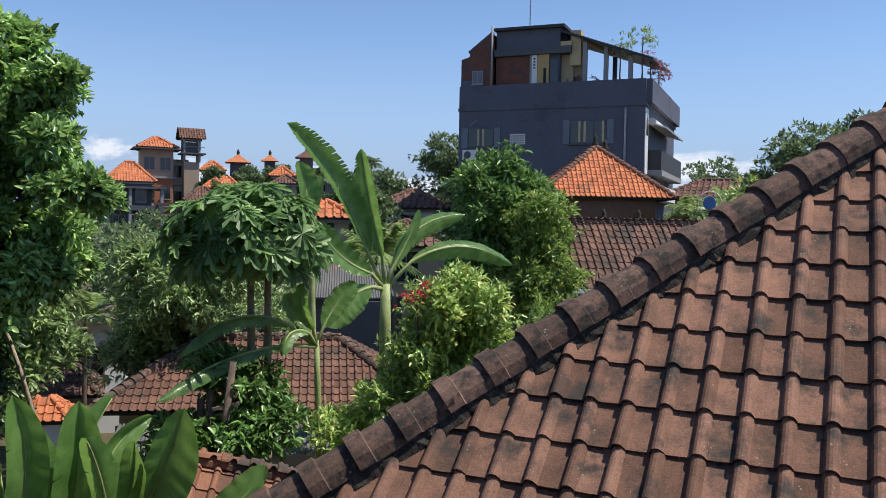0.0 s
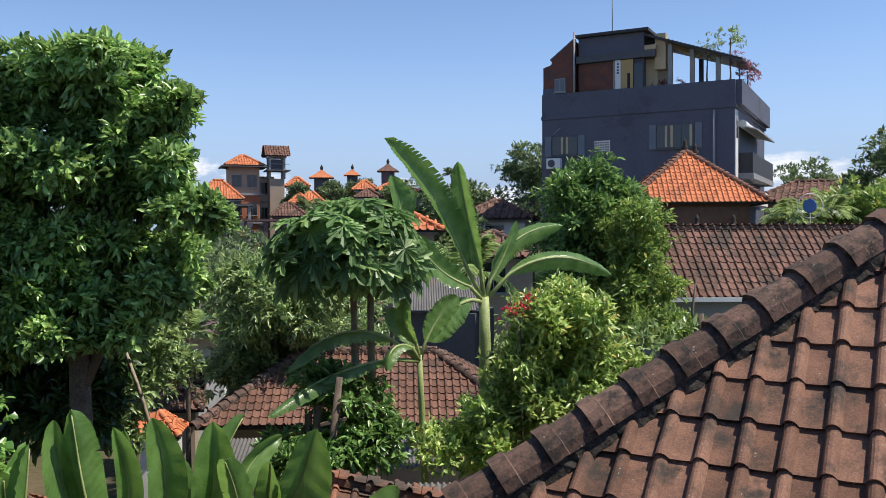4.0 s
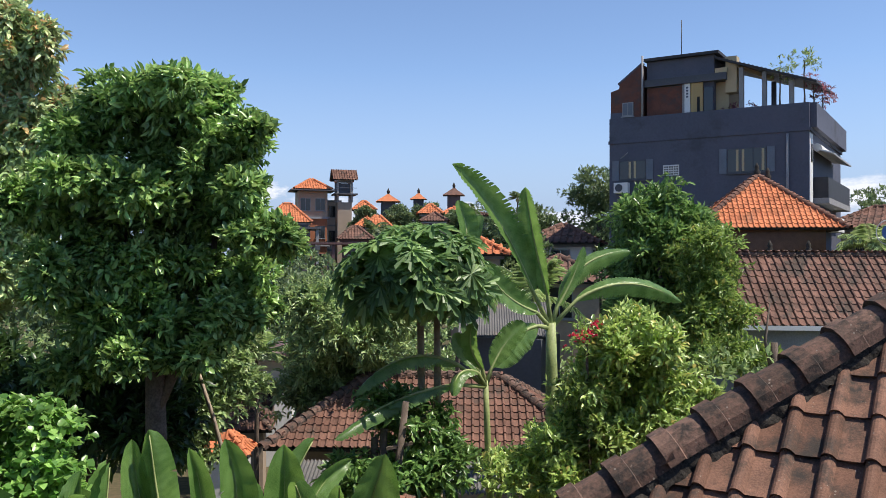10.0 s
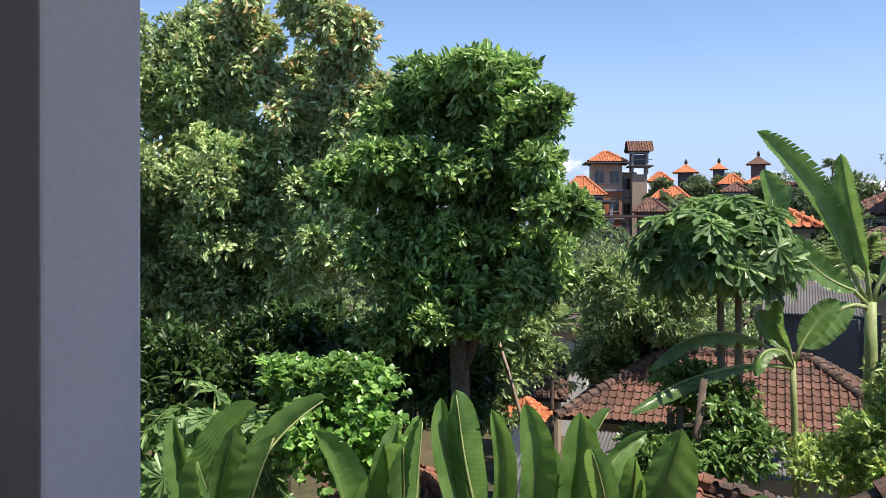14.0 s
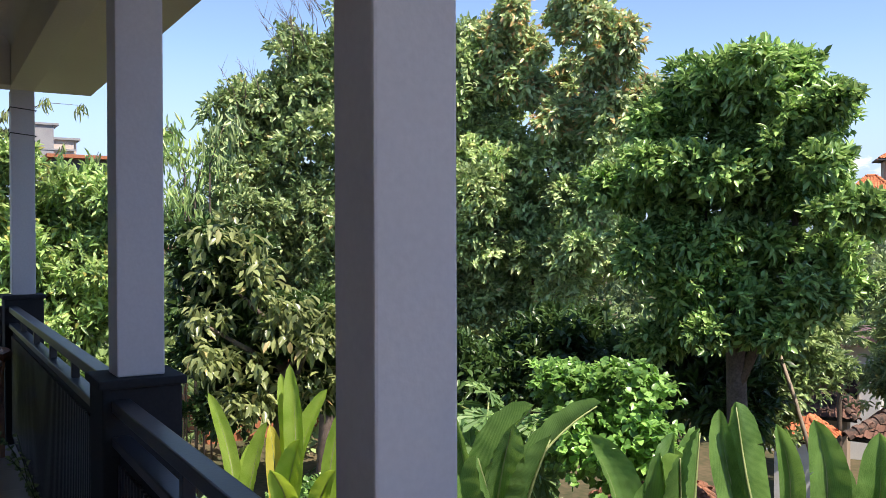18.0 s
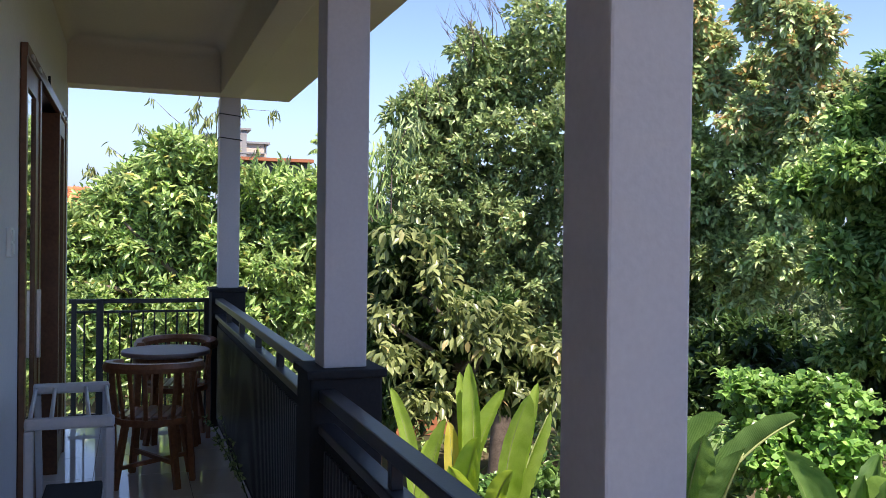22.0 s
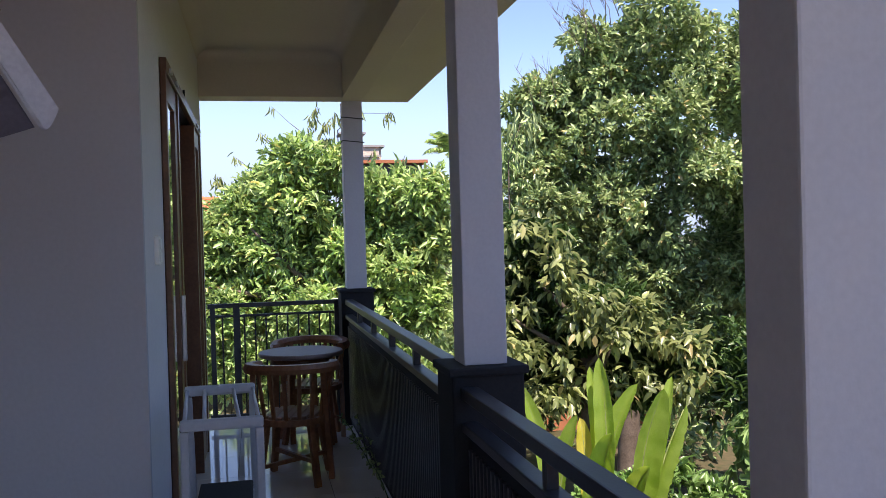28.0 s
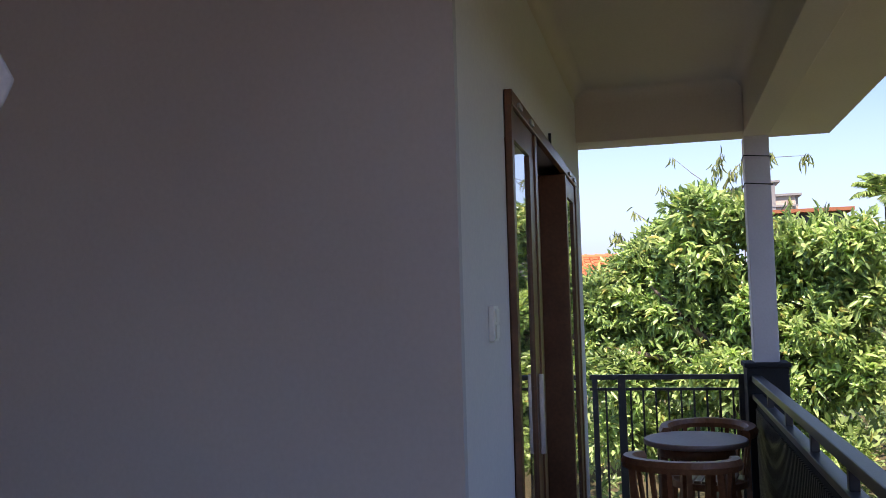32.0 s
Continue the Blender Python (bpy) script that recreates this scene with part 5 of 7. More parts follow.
lg = thing("timber_post", "leaning weathered timber post with a cut top", "post")
part("shaft", tube([(-5.95, 13.0, GROUND), (-5.85, 13.08, -2.0), (-5.69, 13.16, -0.5)], [0.08, 0.065, 0.05], 7), "bark", lg)
part("cross_piece", beam((-5.95, 13.02, -1.2), (-5.6, 13.2, -1.12), 0.05), "bark", lg)
for dx, top in ((-0.35, -1.1), (-0.2, -0.95), (-0.5, -1.25)):
    p2 = thing("timber_post", "short broken timber post", "post", "broken posts")
    part("shaft", tube([(-5.95 + dx, 13.2, GROUND), (-5.9 + dx, 13.25, top)], [0.08, 0.06], 7), "bark", p2)
pole = thing("bamboo_pole", "thin bamboo pole standing in the yard", "pole")
part("shaft", tube([(-6.5, 13.9, GROUND), (-6.48, 13.9, -0.95)], 0.03, 6), "bark", pole)
stick = thing("bamboo_pole", "leaning bamboo pole beside the mango tree", "pole")
part("shaft", tube([(-7.25, 10.93, -1.6), (-7.64, 10.93, -0.51), (-8.2, 10.93, 0.8)], 0.03, 6), "papaya_bark", stick)

# dish and finials
ds = thing("satellite_dish", "small blue and white satellite dish on a pole", "dish")
part("pole", tube([(2.73, 33.4, 0.9), (2.73, 33.4, 2.6)], 0.025, 6), "concrete", ds)
part("bowl", tube([(2.73, 33.3, 2.62), (2.70, 33.25, 2.62)], 0.24, 14), "blue", ds)
part("rim", tube([(2.73 + 0.4 * math.cos(a), 33.28, 2.62 + 0.42 * math.sin(a)) for a in np.linspace(0, math.tau, 22)], 0.015, 5), "white", ds)
for x, y, z in ((-1.62, 40.6, 5.35), (-1.2, 41.2, 5.2), (-1.0, 35.0, 1.9), (0.3, 35.3, 1.9)):
    fi = thing("roof_finial", "dark stone roof finial", "finial", "roof finials")
    part("body", tube([(x, y, z - 0.1), (x, y, z + 0.15), (x, y, z + 0.25), (x, y, z + 0.33), (x, y, z + 0.52)], [0.13, 0.15, 0.07, 0.10, 0.015], 8), "mortar", fi)
th = thing("shrine_roof", "small shrine with a worn thatched roof behind the ridge", "shrine")
hip_roof(th, -1.15, -0.9, 1.15, 0.9, 1.35, 0.62, 0.2, 0.2, "thatch", pose(-0.35, 35.2, 0, 0, 0, 12), cap_r=0.07, caps="thatch")
part("body", box(-0.8, 34.6, GROUND, 0.1, 35.8, 1.34), "brick", th)

# ---- clouds low over the horizon ----
mc, nc, lc = nodes_of("cloud")
tcn = nc.new("ShaderNodeTexCoord")
nz = nc.new("ShaderNodeTexNoise")
nz.inputs["Scale"].default_value, nz.inputs["Detail"].default_value, nz.inputs["Roughness"].default_value = 2.2, 7, 0.6
lc.new(tcn.outputs["Object"], nz.inputs["Vector"])
ln2 = nc.new("ShaderNodeVectorMath")
ln2.operation = "LENGTH"
lc.new(tcn.outputs["Object"], ln2.inputs[0])
fall = nc.new("ShaderNodeMath")
fall.operation = "MULTIPLY_ADD"
lc.new(ln2.outputs["Value"], fall.inputs[0])
fall.inputs[1].default_value = -0.62
lc.new(nz.outputs[0], fall.inputs[2])
fade = ramp_node(nc, lc, fall.outputs[0], [(0.02, (0, 0, 0)), (0.34, (0.8, 0.8, 0.8))])
em = nc.new("ShaderNodeEmission")
em.inputs["Color"].default_value, em.inputs["Strength"].default_value = (0.86, 0.9, 0.97, 1), 1.0
tp2 = nc.new("ShaderNodeBsdfTransparent")
mx2 = nc.new("ShaderNodeMixShader")
lc.new(fade, mx2.inputs[0])
lc.new(tp2.outputs[0], mx2.inputs[1])
lc.new(em.outputs[0], mx2.inputs[2])
lc.new(mx2.outputs[0], nc["Material Output"].inputs["Surface"])
for bearing, up, wd, hg in ((33.5, 4.6, 90, 45), (29.5, 3.2, 190, 75), (24, 2.6, 160, 55), (20.5, 3.6, 70, 30), (14, 2.6, 200, 60), (-3.5, 4.2, 230, 75), (-8, 3.4, 150, 50), (5.5, 2.8, 160, 60), (36, 2.4, 150, 50)):
    rb_, dist = radians(bearing), 2600
    p = Vector((-math.sin(rb_) * dist, math.cos(rb_) * dist, math.tan(radians(up)) * dist))
    cl_ = held("cloud", mesh_from("cloud", [(-1, 0, -1), (1, 0, -1), (1, 0, 1), (-1, 0, 1)], [(0, 1, 2, 3)], None))
    cl_.data.materials.append(mc)
    cl_.matrix_basis = Matrix.Translation(p) @ pose(0, 0, 0, 0, 0, bearing) @ Matrix.Diagonal((wd, 1, hg, 1))
    cl_.visible_shadow = False
    tagged(cl_, "thin white cloud low in the distance", "cloud", "", "structure")

# painted pale haze low over the far plain, a glowing ring all the way round
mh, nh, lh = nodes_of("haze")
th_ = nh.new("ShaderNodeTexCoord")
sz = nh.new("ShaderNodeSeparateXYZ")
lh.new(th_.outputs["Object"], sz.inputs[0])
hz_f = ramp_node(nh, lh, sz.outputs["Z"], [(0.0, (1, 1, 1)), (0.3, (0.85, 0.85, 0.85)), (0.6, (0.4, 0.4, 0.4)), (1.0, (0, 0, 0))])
# the ring's own glow, set to dull the white sky behind it
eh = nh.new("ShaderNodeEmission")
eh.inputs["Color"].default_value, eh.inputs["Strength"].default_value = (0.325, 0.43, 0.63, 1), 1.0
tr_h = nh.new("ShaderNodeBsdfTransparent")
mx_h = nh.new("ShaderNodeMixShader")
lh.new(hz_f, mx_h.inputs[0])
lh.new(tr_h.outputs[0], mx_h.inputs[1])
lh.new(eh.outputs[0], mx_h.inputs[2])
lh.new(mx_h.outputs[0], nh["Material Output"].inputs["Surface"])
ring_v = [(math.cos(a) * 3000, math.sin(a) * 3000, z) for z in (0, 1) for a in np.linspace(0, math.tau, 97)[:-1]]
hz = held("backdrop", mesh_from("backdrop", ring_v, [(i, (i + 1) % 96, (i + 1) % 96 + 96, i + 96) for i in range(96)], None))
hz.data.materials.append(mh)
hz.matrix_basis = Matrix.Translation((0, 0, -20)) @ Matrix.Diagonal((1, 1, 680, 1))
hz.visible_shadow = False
tagged(hz, "glowing pale blue ring painted as haze along the horizon", "haze", "", "structure")

# the neighbours' plots are turned a little against the balcony
PLOTS = Matrix.Translation((-0.219, 1.202, 0)) @ Matrix.Rotation(radians(0.87), 4, "Z") @ Matrix.Translation((0.379, -1.271, 0))
for ob in [o for o in bpy.data.objects if o.parent is None]:
    if ob.name.split(".")[0] in ("dark_building", "terrace_tree", "red_shrub", "terrace_shrub", "neighbour_roof", "neighbour_house", "garden_house", "long_roof_house", "orange_pavilion", "orange_garden_house", "brown_garden_house",
                                 "brown_roof_row", "sheet_roof_shed", "yard_roof", "timber_post", "satellite_dish", "roof_finial", "shrine_roof", "cloud"):
        ob.matrix_basis = PLOTS @ ob.matrix_basis

MANGO_TOP = [  # middle, half width, half height
    (-6.72, 8.82, 3.47, 0.57, 0.16), (-7.64, 9.01, 3.41, 0.29, 0.16), (-6.63, 9.55, 3.42, 0.25, 0.13),
    (-6.01, 9.4, 3.02, 0.12, 0.1), (-6.94, 9.08, 3.2, 0.69, 0.18), (-6.46, 9.33, 2.96, 0.36, 0.15),
    (-6.57, 9.48, 2.61, 0.42, 0.2), (-7.17, 9.25, 2.72, 0.37, 0.19), (-5.99, 9.25, 2.37, 0.14, 0.11),
    (-7.37, 8.32, 2.45, 0.35, 0.2), (-8.04, 8.75, 2.96, 0.29, 0.22), (-8.12, 8.29, 2.18, 0.3, 0.18),
    (-7.79, 8.84, 1.99, 0.32, 0.19), (-6.97, 8.54, 2.29, 0.27, 0.16),
]
MANGO_LOW = [  # middle, half width, half height
    (-7.21, 9.46, 2.15, 0.49, 0.21), (-6.7, 9.77, 2.08, 0.39, 0.21), (-5.86, 9.25, 1.85, 0.24, 0.13),
    (-5.6, 9.44, 1.81, 0.13, 0.1), (-6.89, 9.52, 1.52, 0.37, 0.19), (-6.33, 9.76, 1.35, 0.25, 0.17),
    (-6.15, 9.8, 0.98, 0.16, 0.13), (-6.25, 9.31, 0.9, 0.25, 0.18), (-7.47, 8.9, 1.52, 0.43, 0.25),
    (-7.01, 9.19, 1.01, 0.36, 0.22), (-7.62, 8.78, 0.87, 0.43, 0.25), (-7.71, 8.22, 1.38, 0.28, 0.24),
    (-6.67, 9.2, 0.52, 0.29, 0.13), (-7.21, 8.82, 0.52, 0.35, 0.18), (-7.9, 8.76, 1.68, 0.3, 0.19),
    (-8.16, 8.94, 0.28, 0.38, 0.19),
]
TALL = [  # middle, half width, half height
    (-15.16, 10.58, 5.03, 0.44, 0.35), (-15.31, 10.85, 4.46, 0.64, 0.53), (-15.32, 10.65, 3.54, 0.67, 0.58),
    (-14.87, 11.21, 3.31, 0.58, 0.43), (-13.8, 11.9, 3.16, 0.68, 0.4), (-12.47, 12.08, 3.22, 0.5, 0.34),
    (-14.81, 10.56, 2.47, 0.76, 0.57), (-14.48, 11.74, 2.31, 0.8, 0.54), (-13.06, 11.95, 2.19, 0.67, 0.45),
    (-14.84, 10.82, 1.45, 0.77, 0.57), (-14.43, 11.97, 1.29, 0.81, 0.5), (-13.4, 12.0, 0.57, 0.57, 0.48),
    (-15.3, 11.25, 0.42, 0.8, 0.6), (-14.17, 11.54, -0.23, 0.73, 0.48), (-15.57, 10.86, -0.63, 0.68, 0.48),
    (-12.84, 11.97, 1.42, 0.51, 0.42), (-16.29, 10.35, 4.26, 0.53, 0.8), (-16.52, 10.51, 2.14, 0.59, 1.25),
    (-15.65, 10.67, 0.44, 0.68, 0.59),
]
CLIMBER = [  # middle, half width, half height
    (-12.92, 11.79, 5.89, 0.6, 0.42), (-12.71, 11.8, 5.14, 0.51, 0.52), (-12.63, 12.14, 4.47, 0.38, 0.53),
    (-12.43, 12.04, 3.72, 0.31, 0.47), (-12.23, 12.07, 4.99, 0.17, 0.52), (-14.22, 11.14, 5.91, 0.35, 0.37),
    (-14.38, 11.53, 5.28, 0.31, 0.38), (-14.68, 11.24, 4.78, 0.32, 0.33), (-14.16, 11.53, 4.52, 0.2, 0.33),
    (-13.43, 11.48, 3.83, 0.25, 0.23), (-13.07, 12.0, 3.92, 0.26, 0.28), (-14.57, 10.8, 5.63, 0.25, 0.21),
    (-14.8, 12.93, 4.95, 0.35, 0.4), (-14.59, 12.91, 4.3, 0.4, 0.4), (-13.19, 13.59, 4.3, 0.4, 0.3),
]
ROUND = [  # middle, half width, half height
    (-15.98, 8.66, 5.73, 0.79, 0.53), (-15.96, 9.33, 4.98, 0.58, 0.6), (-16.46, 7.61, 5.33, 0.56, 0.39),
    (-16.5, 8.17, 4.74, 0.93, 0.61), (-16.54, 6.98, 4.34, 0.8, 0.39), (-16.89, 6.5, 4.0, 0.56, 0.4),
    (-15.21, 8.75, 3.74, 0.65, 0.46), (-16.09, 7.4, 3.53, 0.89, 0.47), (-16.96, 6.29, 3.35, 0.38, 0.4),
    (-16.04, 8.45, 3.0, 0.91, 0.48), (-16.74, 6.93, 2.77, 0.7, 0.43), (-15.21, 9.11, 2.57, 0.55, 0.57),
    (-16.03, 7.61, 2.1, 1.0, 0.47), (-16.03, 6.5, 1.96, 0.55, 0.35), (-15.84, 8.72, 1.6, 0.9, 0.59),
    (-16.24, 7.28, 1.3, 0.79, 0.48), (-15.36, 7.96, 0.58, 0.97, 0.56), (-15.78, 7.27, -0.19, 0.77, 0.57),
]
ROUND_SIDE = [  # middle, half width, half height
    (-15.64, 10.84, 5.5, 0.52, 0.43), (-15.69, 10.74, 4.6, 0.75, 0.6), (-15.2, 11.0, 3.7, 0.56, 0.53),
    (-15.1, 10.25, 2.63, 0.83, 0.57), (-14.65, 10.75, 1.87, 0.54, 0.56), (-15.53, 10.47, 0.98, 0.91, 0.59),
    (-15.14, 11.03, 0.11, 0.73, 0.58), (-15.9, 9.49, 0.64, 0.69, 0.6), (-15.49, 9.15, -0.54, 0.89, 0.58),
    (-15.65, 10.48, -0.83, 0.92, 0.6), (-16.09, 6.35, 0.78, 0.66, 0.57), (-16.66, 6.66, -0.49, 0.69, 0.6),
    (-16.71, 6.21, 2.44, 0.46, 0.48), (-16.37, 5.98, 1.54, 0.45, 0.47),
]
RAMBUTAN = [  # middle, half width, half height
    (-10.52, 4.14, 1.62, 0.2, 0.15), (-10.33, 4.41, 1.41, 0.19, 0.17), (-10.76, 4.14, 1.19, 0.18, 0.15),
    (-10.25, 4.49, 1.0, 0.17, 0.14), (-10.69, 4.04, 0.63, 0.15, 0.19), (-10.34, 4.97, 0.67, 0.22, 0.1),
    (-10.02, 5.35, 0.66, 0.17, 0.1), (-10.49, 4.76, 0.42, 0.16, 0.13), (-10.07, 5.08, 0.31, 0.19, 0.12),
    (-10.17, 5.8, 0.21, 0.23, 0.13), (-9.85, 6.02, 0.1, 0.13, 0.11), (-10.37, 4.02, 0.1, 0.16, 0.14),
    (-10.47, 4.57, -0.04, 0.18, 0.13), (-10.49, 5.65, -0.11, 0.21, 0.15), (-9.91, 5.91, -0.32, 0.16, 0.14),
    (-10.39, 4.32, -0.47, 0.19, 0.16), (-10.48, 5.1, -0.31, 0.24, 0.16),
]
BUSH = [  # middle, half width, half height
    (-18.84, 1.9, 3.21, 0.46, 0.23), (-19.92, 1.22, 2.79, 0.44, 0.36), (-18.57, 2.47, 3.08, 0.22, 0.13),
    (-18.94, 3.7, 2.58, 0.5, 0.22), (-18.02, 4.4, 2.45, 0.3, 0.27), (-18.86, 1.9, 2.26, 0.82, 0.52),
    (-19.41, 3.4, 2.04, 0.75, 0.43), (-18.19, 4.32, 1.66, 0.46, 0.39), (-19.73, 0.39, 2.4, 0.3, 0.31),
]
BUSH_LOW = [  # middle, half width, half height
    (-19.8, -0.3, 1.7, 0.45, 0.32), (-19.8, -0.4, 0.95, 0.5, 0.5), (-19.56, 0.16, 1.42, 0.41, 0.52), (-19.25, 1.33, 1.3, 0.78, 0.46), (-18.97, 2.62, 1.18, 0.72, 0.47),
    (-18.31, 3.73, 0.95, 0.7, 0.39), (-19.86, 0.73, 0.18, 0.74, 0.48), (-18.59, 2.11, 0.01, 0.81, 0.51),
    (-18.41, 3.51, -0.12, 0.82, 0.51), (-19.03, 0.06, 0.02, 0.34, 0.5), (-18.22, 4.44, 0.11, 0.35, 0.52),
    (-19.47, 0.15, -1.11, 0.47, 0.4), (-19.78, 1.33, -1.32, 0.74, 0.42), (-18.81, 2.6, -1.22, 0.71, 0.4),
    (-18.17, 3.83, -1.29, 0.69, 0.39),
]
SHRUB = [  # middle, half width, half height
    (-3.1, 14.9, 0.48, 0.33, 0.24), (-3.41, 14.64, 0.22, 0.36, 0.24), (-2.66, 14.94, 0.16, 0.31, 0.22),
    (-3.15, 15.16, -0.16, 0.62, 0.33), (-3.64, 14.24, -0.35, 0.39, 0.29), (-2.48, 15.32, -0.38, 0.35, 0.26),
    (-3.49, 14.98, -0.77, 0.53, 0.33), (-2.72, 14.87, -0.85, 0.59, 0.34), (-2.19, 15.54, -0.81, 0.23, 0.18),
    (-3.89, 14.53, -1.09, 0.44, 0.3), (-3.15, 14.59, -1.36, 0.59, 0.34), (-2.47, 15.25, -1.48, 0.52, 0.33),
    (-3.83, 14.64, -1.8, 0.53, 0.33), (-4.26, 14.19, -1.38, 0.35, 0.28), (-4.79, 14.06, -1.81, 0.44, 0.25),
    (-4.17, 14.04, -1.84, 0.43, 0.24),
]
DARKTREE = [  # middle, half width, half height
    (-4.05, 25.94, 3.56, 0.68, 0.43), (-4.65, 25.36, 3.1, 0.53, 0.39), (-3.41, 26.35, 2.97, 0.62, 0.46),
    (-4.1, 25.4, 2.34, 0.96, 0.53), (-4.87, 25.79, 1.91, 0.54, 0.43), (-3.32, 26.77, 1.92, 0.85, 0.59),
    (-3.94, 26.16, 1.01, 0.99, 0.58), (-4.59, 25.05, 0.87, 0.52, 0.47),
]
YELLOWTREE = [  # middle, half width, half height
    (-2.59, 24.94, 2.04, 0.64, 0.47), (-3.08, 24.77, 1.47, 0.57, 0.4), (-2.28, 25.7, 1.33, 0.51, 0.44),
    (-2.83, 24.82, 0.64, 0.92, 0.54), (-2.0, 25.39, 0.22, 0.64, 0.47), (-3.08, 24.82, -0.21, 0.78, 0.51),
    (-2.33, 24.82, -0.73, 0.9, 0.47), (-1.65, 25.64, -0.9, 0.64, 0.34),
]
LEFTBUSH = [  # middle, half width, half height
    (-10.97, 18.58, 0.61, 0.45, 0.38), (-10.4, 19.19, 0.74, 0.45, 0.36), (-11.66, 18.42, 0.46, 0.32, 0.36),
    (-10.43, 18.46, -0.02, 0.83, 0.37), (-9.47, 18.87, 0.26, 0.43, 0.32), (-11.24, 18.28, -0.45, 0.58, 0.35),
    (-10.06, 18.88, -0.56, 0.7, 0.3), (-11.07, 19.02, -1.17, 0.6, 0.29), (-11.79, 18.4, -1.43, 0.27, 0.36),
]
UNDER = [
    (-9.3, 10.36, -0.38, 0.83, 0.83, 0.58), (-11.0, 9.99, -0.41, 1.14, 1.14, 0.7), 
    (-12.13, 9.16, -0.69, 1.31, 1.31, 0.61),  (-12.98, 8.53, -0.78, 0.7, 0.7, 0.7),
    (-8.76, 11.26, -0.17, 0.6, 0.6, 0.6), (-7.96, 9.86, -0.56, 0.38, 0.38, 0.3), (-9.48, 9.86, -0.74, 0.65, 0.65, 0.41),
]
VINE = [
    (-5.38, 5.55, 0.28, 0.17, 0.17, 0.17), (-5.1, 5.64, 0.35, 0.13, 0.13, 0.14), (-5.62, 5.5, 0.22, 0.13, 0.13, 0.13),
    (-4.98, 5.72, 0.07, 0.13, 0.13, 0.17), (-5.39, 5.42, 0.03, 0.34, 0.34, 0.25), (-5.07, 5.53, -0.07, 0.29, 0.29, 0.29),
    (-5.57, 5.41, 0.43, 0.15, 0.15, 0.11), (-5.26, 5.64, 0.47, 0.11, 0.11, 0.08),
]
LOWVINE = [
    (-5.73, 13.59, -1.08, 0.61, 0.61, 0.53), (-6.18, 13.52, -0.79, 0.4, 0.4, 0.35), (-5.36, 13.51, -1.64, 0.52, 0.52, 0.43),
    (-6.39, 12.82, -1.83, 0.51, 0.51, 0.42), (-5.84, 13.23, -1.8, 0.51, 0.51, 0.34),
]
TALLBAN_AT = (-4.52, 16.75, 0.48)
TALLBAN = [  # bend point, tip, width
    (-0.64, -0.65, 1.47, -1.44, -1.4, 2.81, 0.5),
    (-0.08, -0.25, 1.25, -0.3, -0.57, 2.47, 0.42),
    (0.24, 0.39, 1.31, 1.22, 1.33, 1.33, 0.38),
    (0.99, 0.91, 1.27, 2.09, 2.01, 0.34, 0.38),
    (-0.5, -0.63, 0.47, -0.88, -1.15, 1.15, 0.48),
    (0.23, 0.25, 0.72, 0.48, 0.52, 1.42, 0.22),
    (-0.45, -0.69, -0.05, -0.67, -1.12, -0.74, 0.63),
]
SMALLBAN_AT = (-4.94, 14.37, -0.31)
SMALLBAN = [  # bend point, tip, width
    (-0.07, -0.23, 0.47, -0.02, -0.38, 0.97, 0.3),
    (0.18, 0.22, 0.52, 0.5, 0.54, 0.9, 0.37),
    (-0.88, -0.8, 0.84, -1.55, -1.55, -0.14, 0.33),
    (-0.89, -1.1, 0.01, -1.54, -2.13, -0.69, 0.31),
    (-0.28, 0.08, 0.36, -0.56, 0.11, 0.74, 0.36),
    (-0.16, -0.49, 0.45, -0.2, -0.83, -0.16, 0.27),
]
BEHINDBAN_AT = (-7.59, 20.71, 1.44)
BEHINDBAN = [  # bend point, tip, width
    (-0.25, -0.16, 0.79, -0.32, -0.22, 1.63, 0.53),
    (0.03, 0.1, 0.68, 0.12, 0.41, 1.29, 0.4),
]
LEFTBAN_AT = (-4.47, 3.97, -0.44)
LEFTBAN = [  # bend point, tip, width
    (0.04, 0.07, 0.73, 0.2, 0.65, 1.01, 0.23),
    (-0.12, -0.18, 0.64, 0.19, 0.14, 1.05, 0.25),
    (0.04, -0.11, 0.53, 0.33, -0.12, 0.99, 0.22),
    (0.2, 0.18, 0.45, 0.41, 0.12, 0.92, 0.22),
    (-0.1, -0.15, 0.46, -0.22, -0.16, 0.94, 0.16),
    (0.01, -0.18, 0.46, 0.26, -0.33, 0.84, 0.22),
]
BAN_F_AT = (-4.34, 4.95, -0.81)
BAN_F = [  # bend point, tip, width
    (-0.06, -0.09, 0.57, -0.17, -0.26, 1.12, 0.22),
    (-0.03, -0.05, 0.44, 0.05, 0.1, 0.84, 0.16),
]
BAN_G_AT = (-4.24, 5.32, -0.86)
BAN_G = [  # bend point, tip, width
    (-0.11, -0.19, 0.61, -0.2, 0.08, 1.12, 0.21),
    (0.03, 0.08, 0.59, -0.03, 0.17, 1.17, 0.24),
    (-0.02, -0.04, 0.61, 0.22, -0.29, 1.1, 0.25),
    (-0.11, -0.2, 0.53, 0.01, -0.26, 1.08, 0.19),
]
BAN_I_AT = (-4.22, 6.05, -0.94)
BAN_I = [  # bend point, tip, width
    (0.07, 0.02, 0.71, -0.15, -0.07, 1.37, 0.26),
    (-0.11, -0.05, 0.66, -0.34, -0.03, 1.28, 0.19),
    (0.22, 0.07, 0.65, 0.21, -0.15, 1.28, 0.17),
]
BAN_K_AT = (-4.07, 6.31, -0.98)
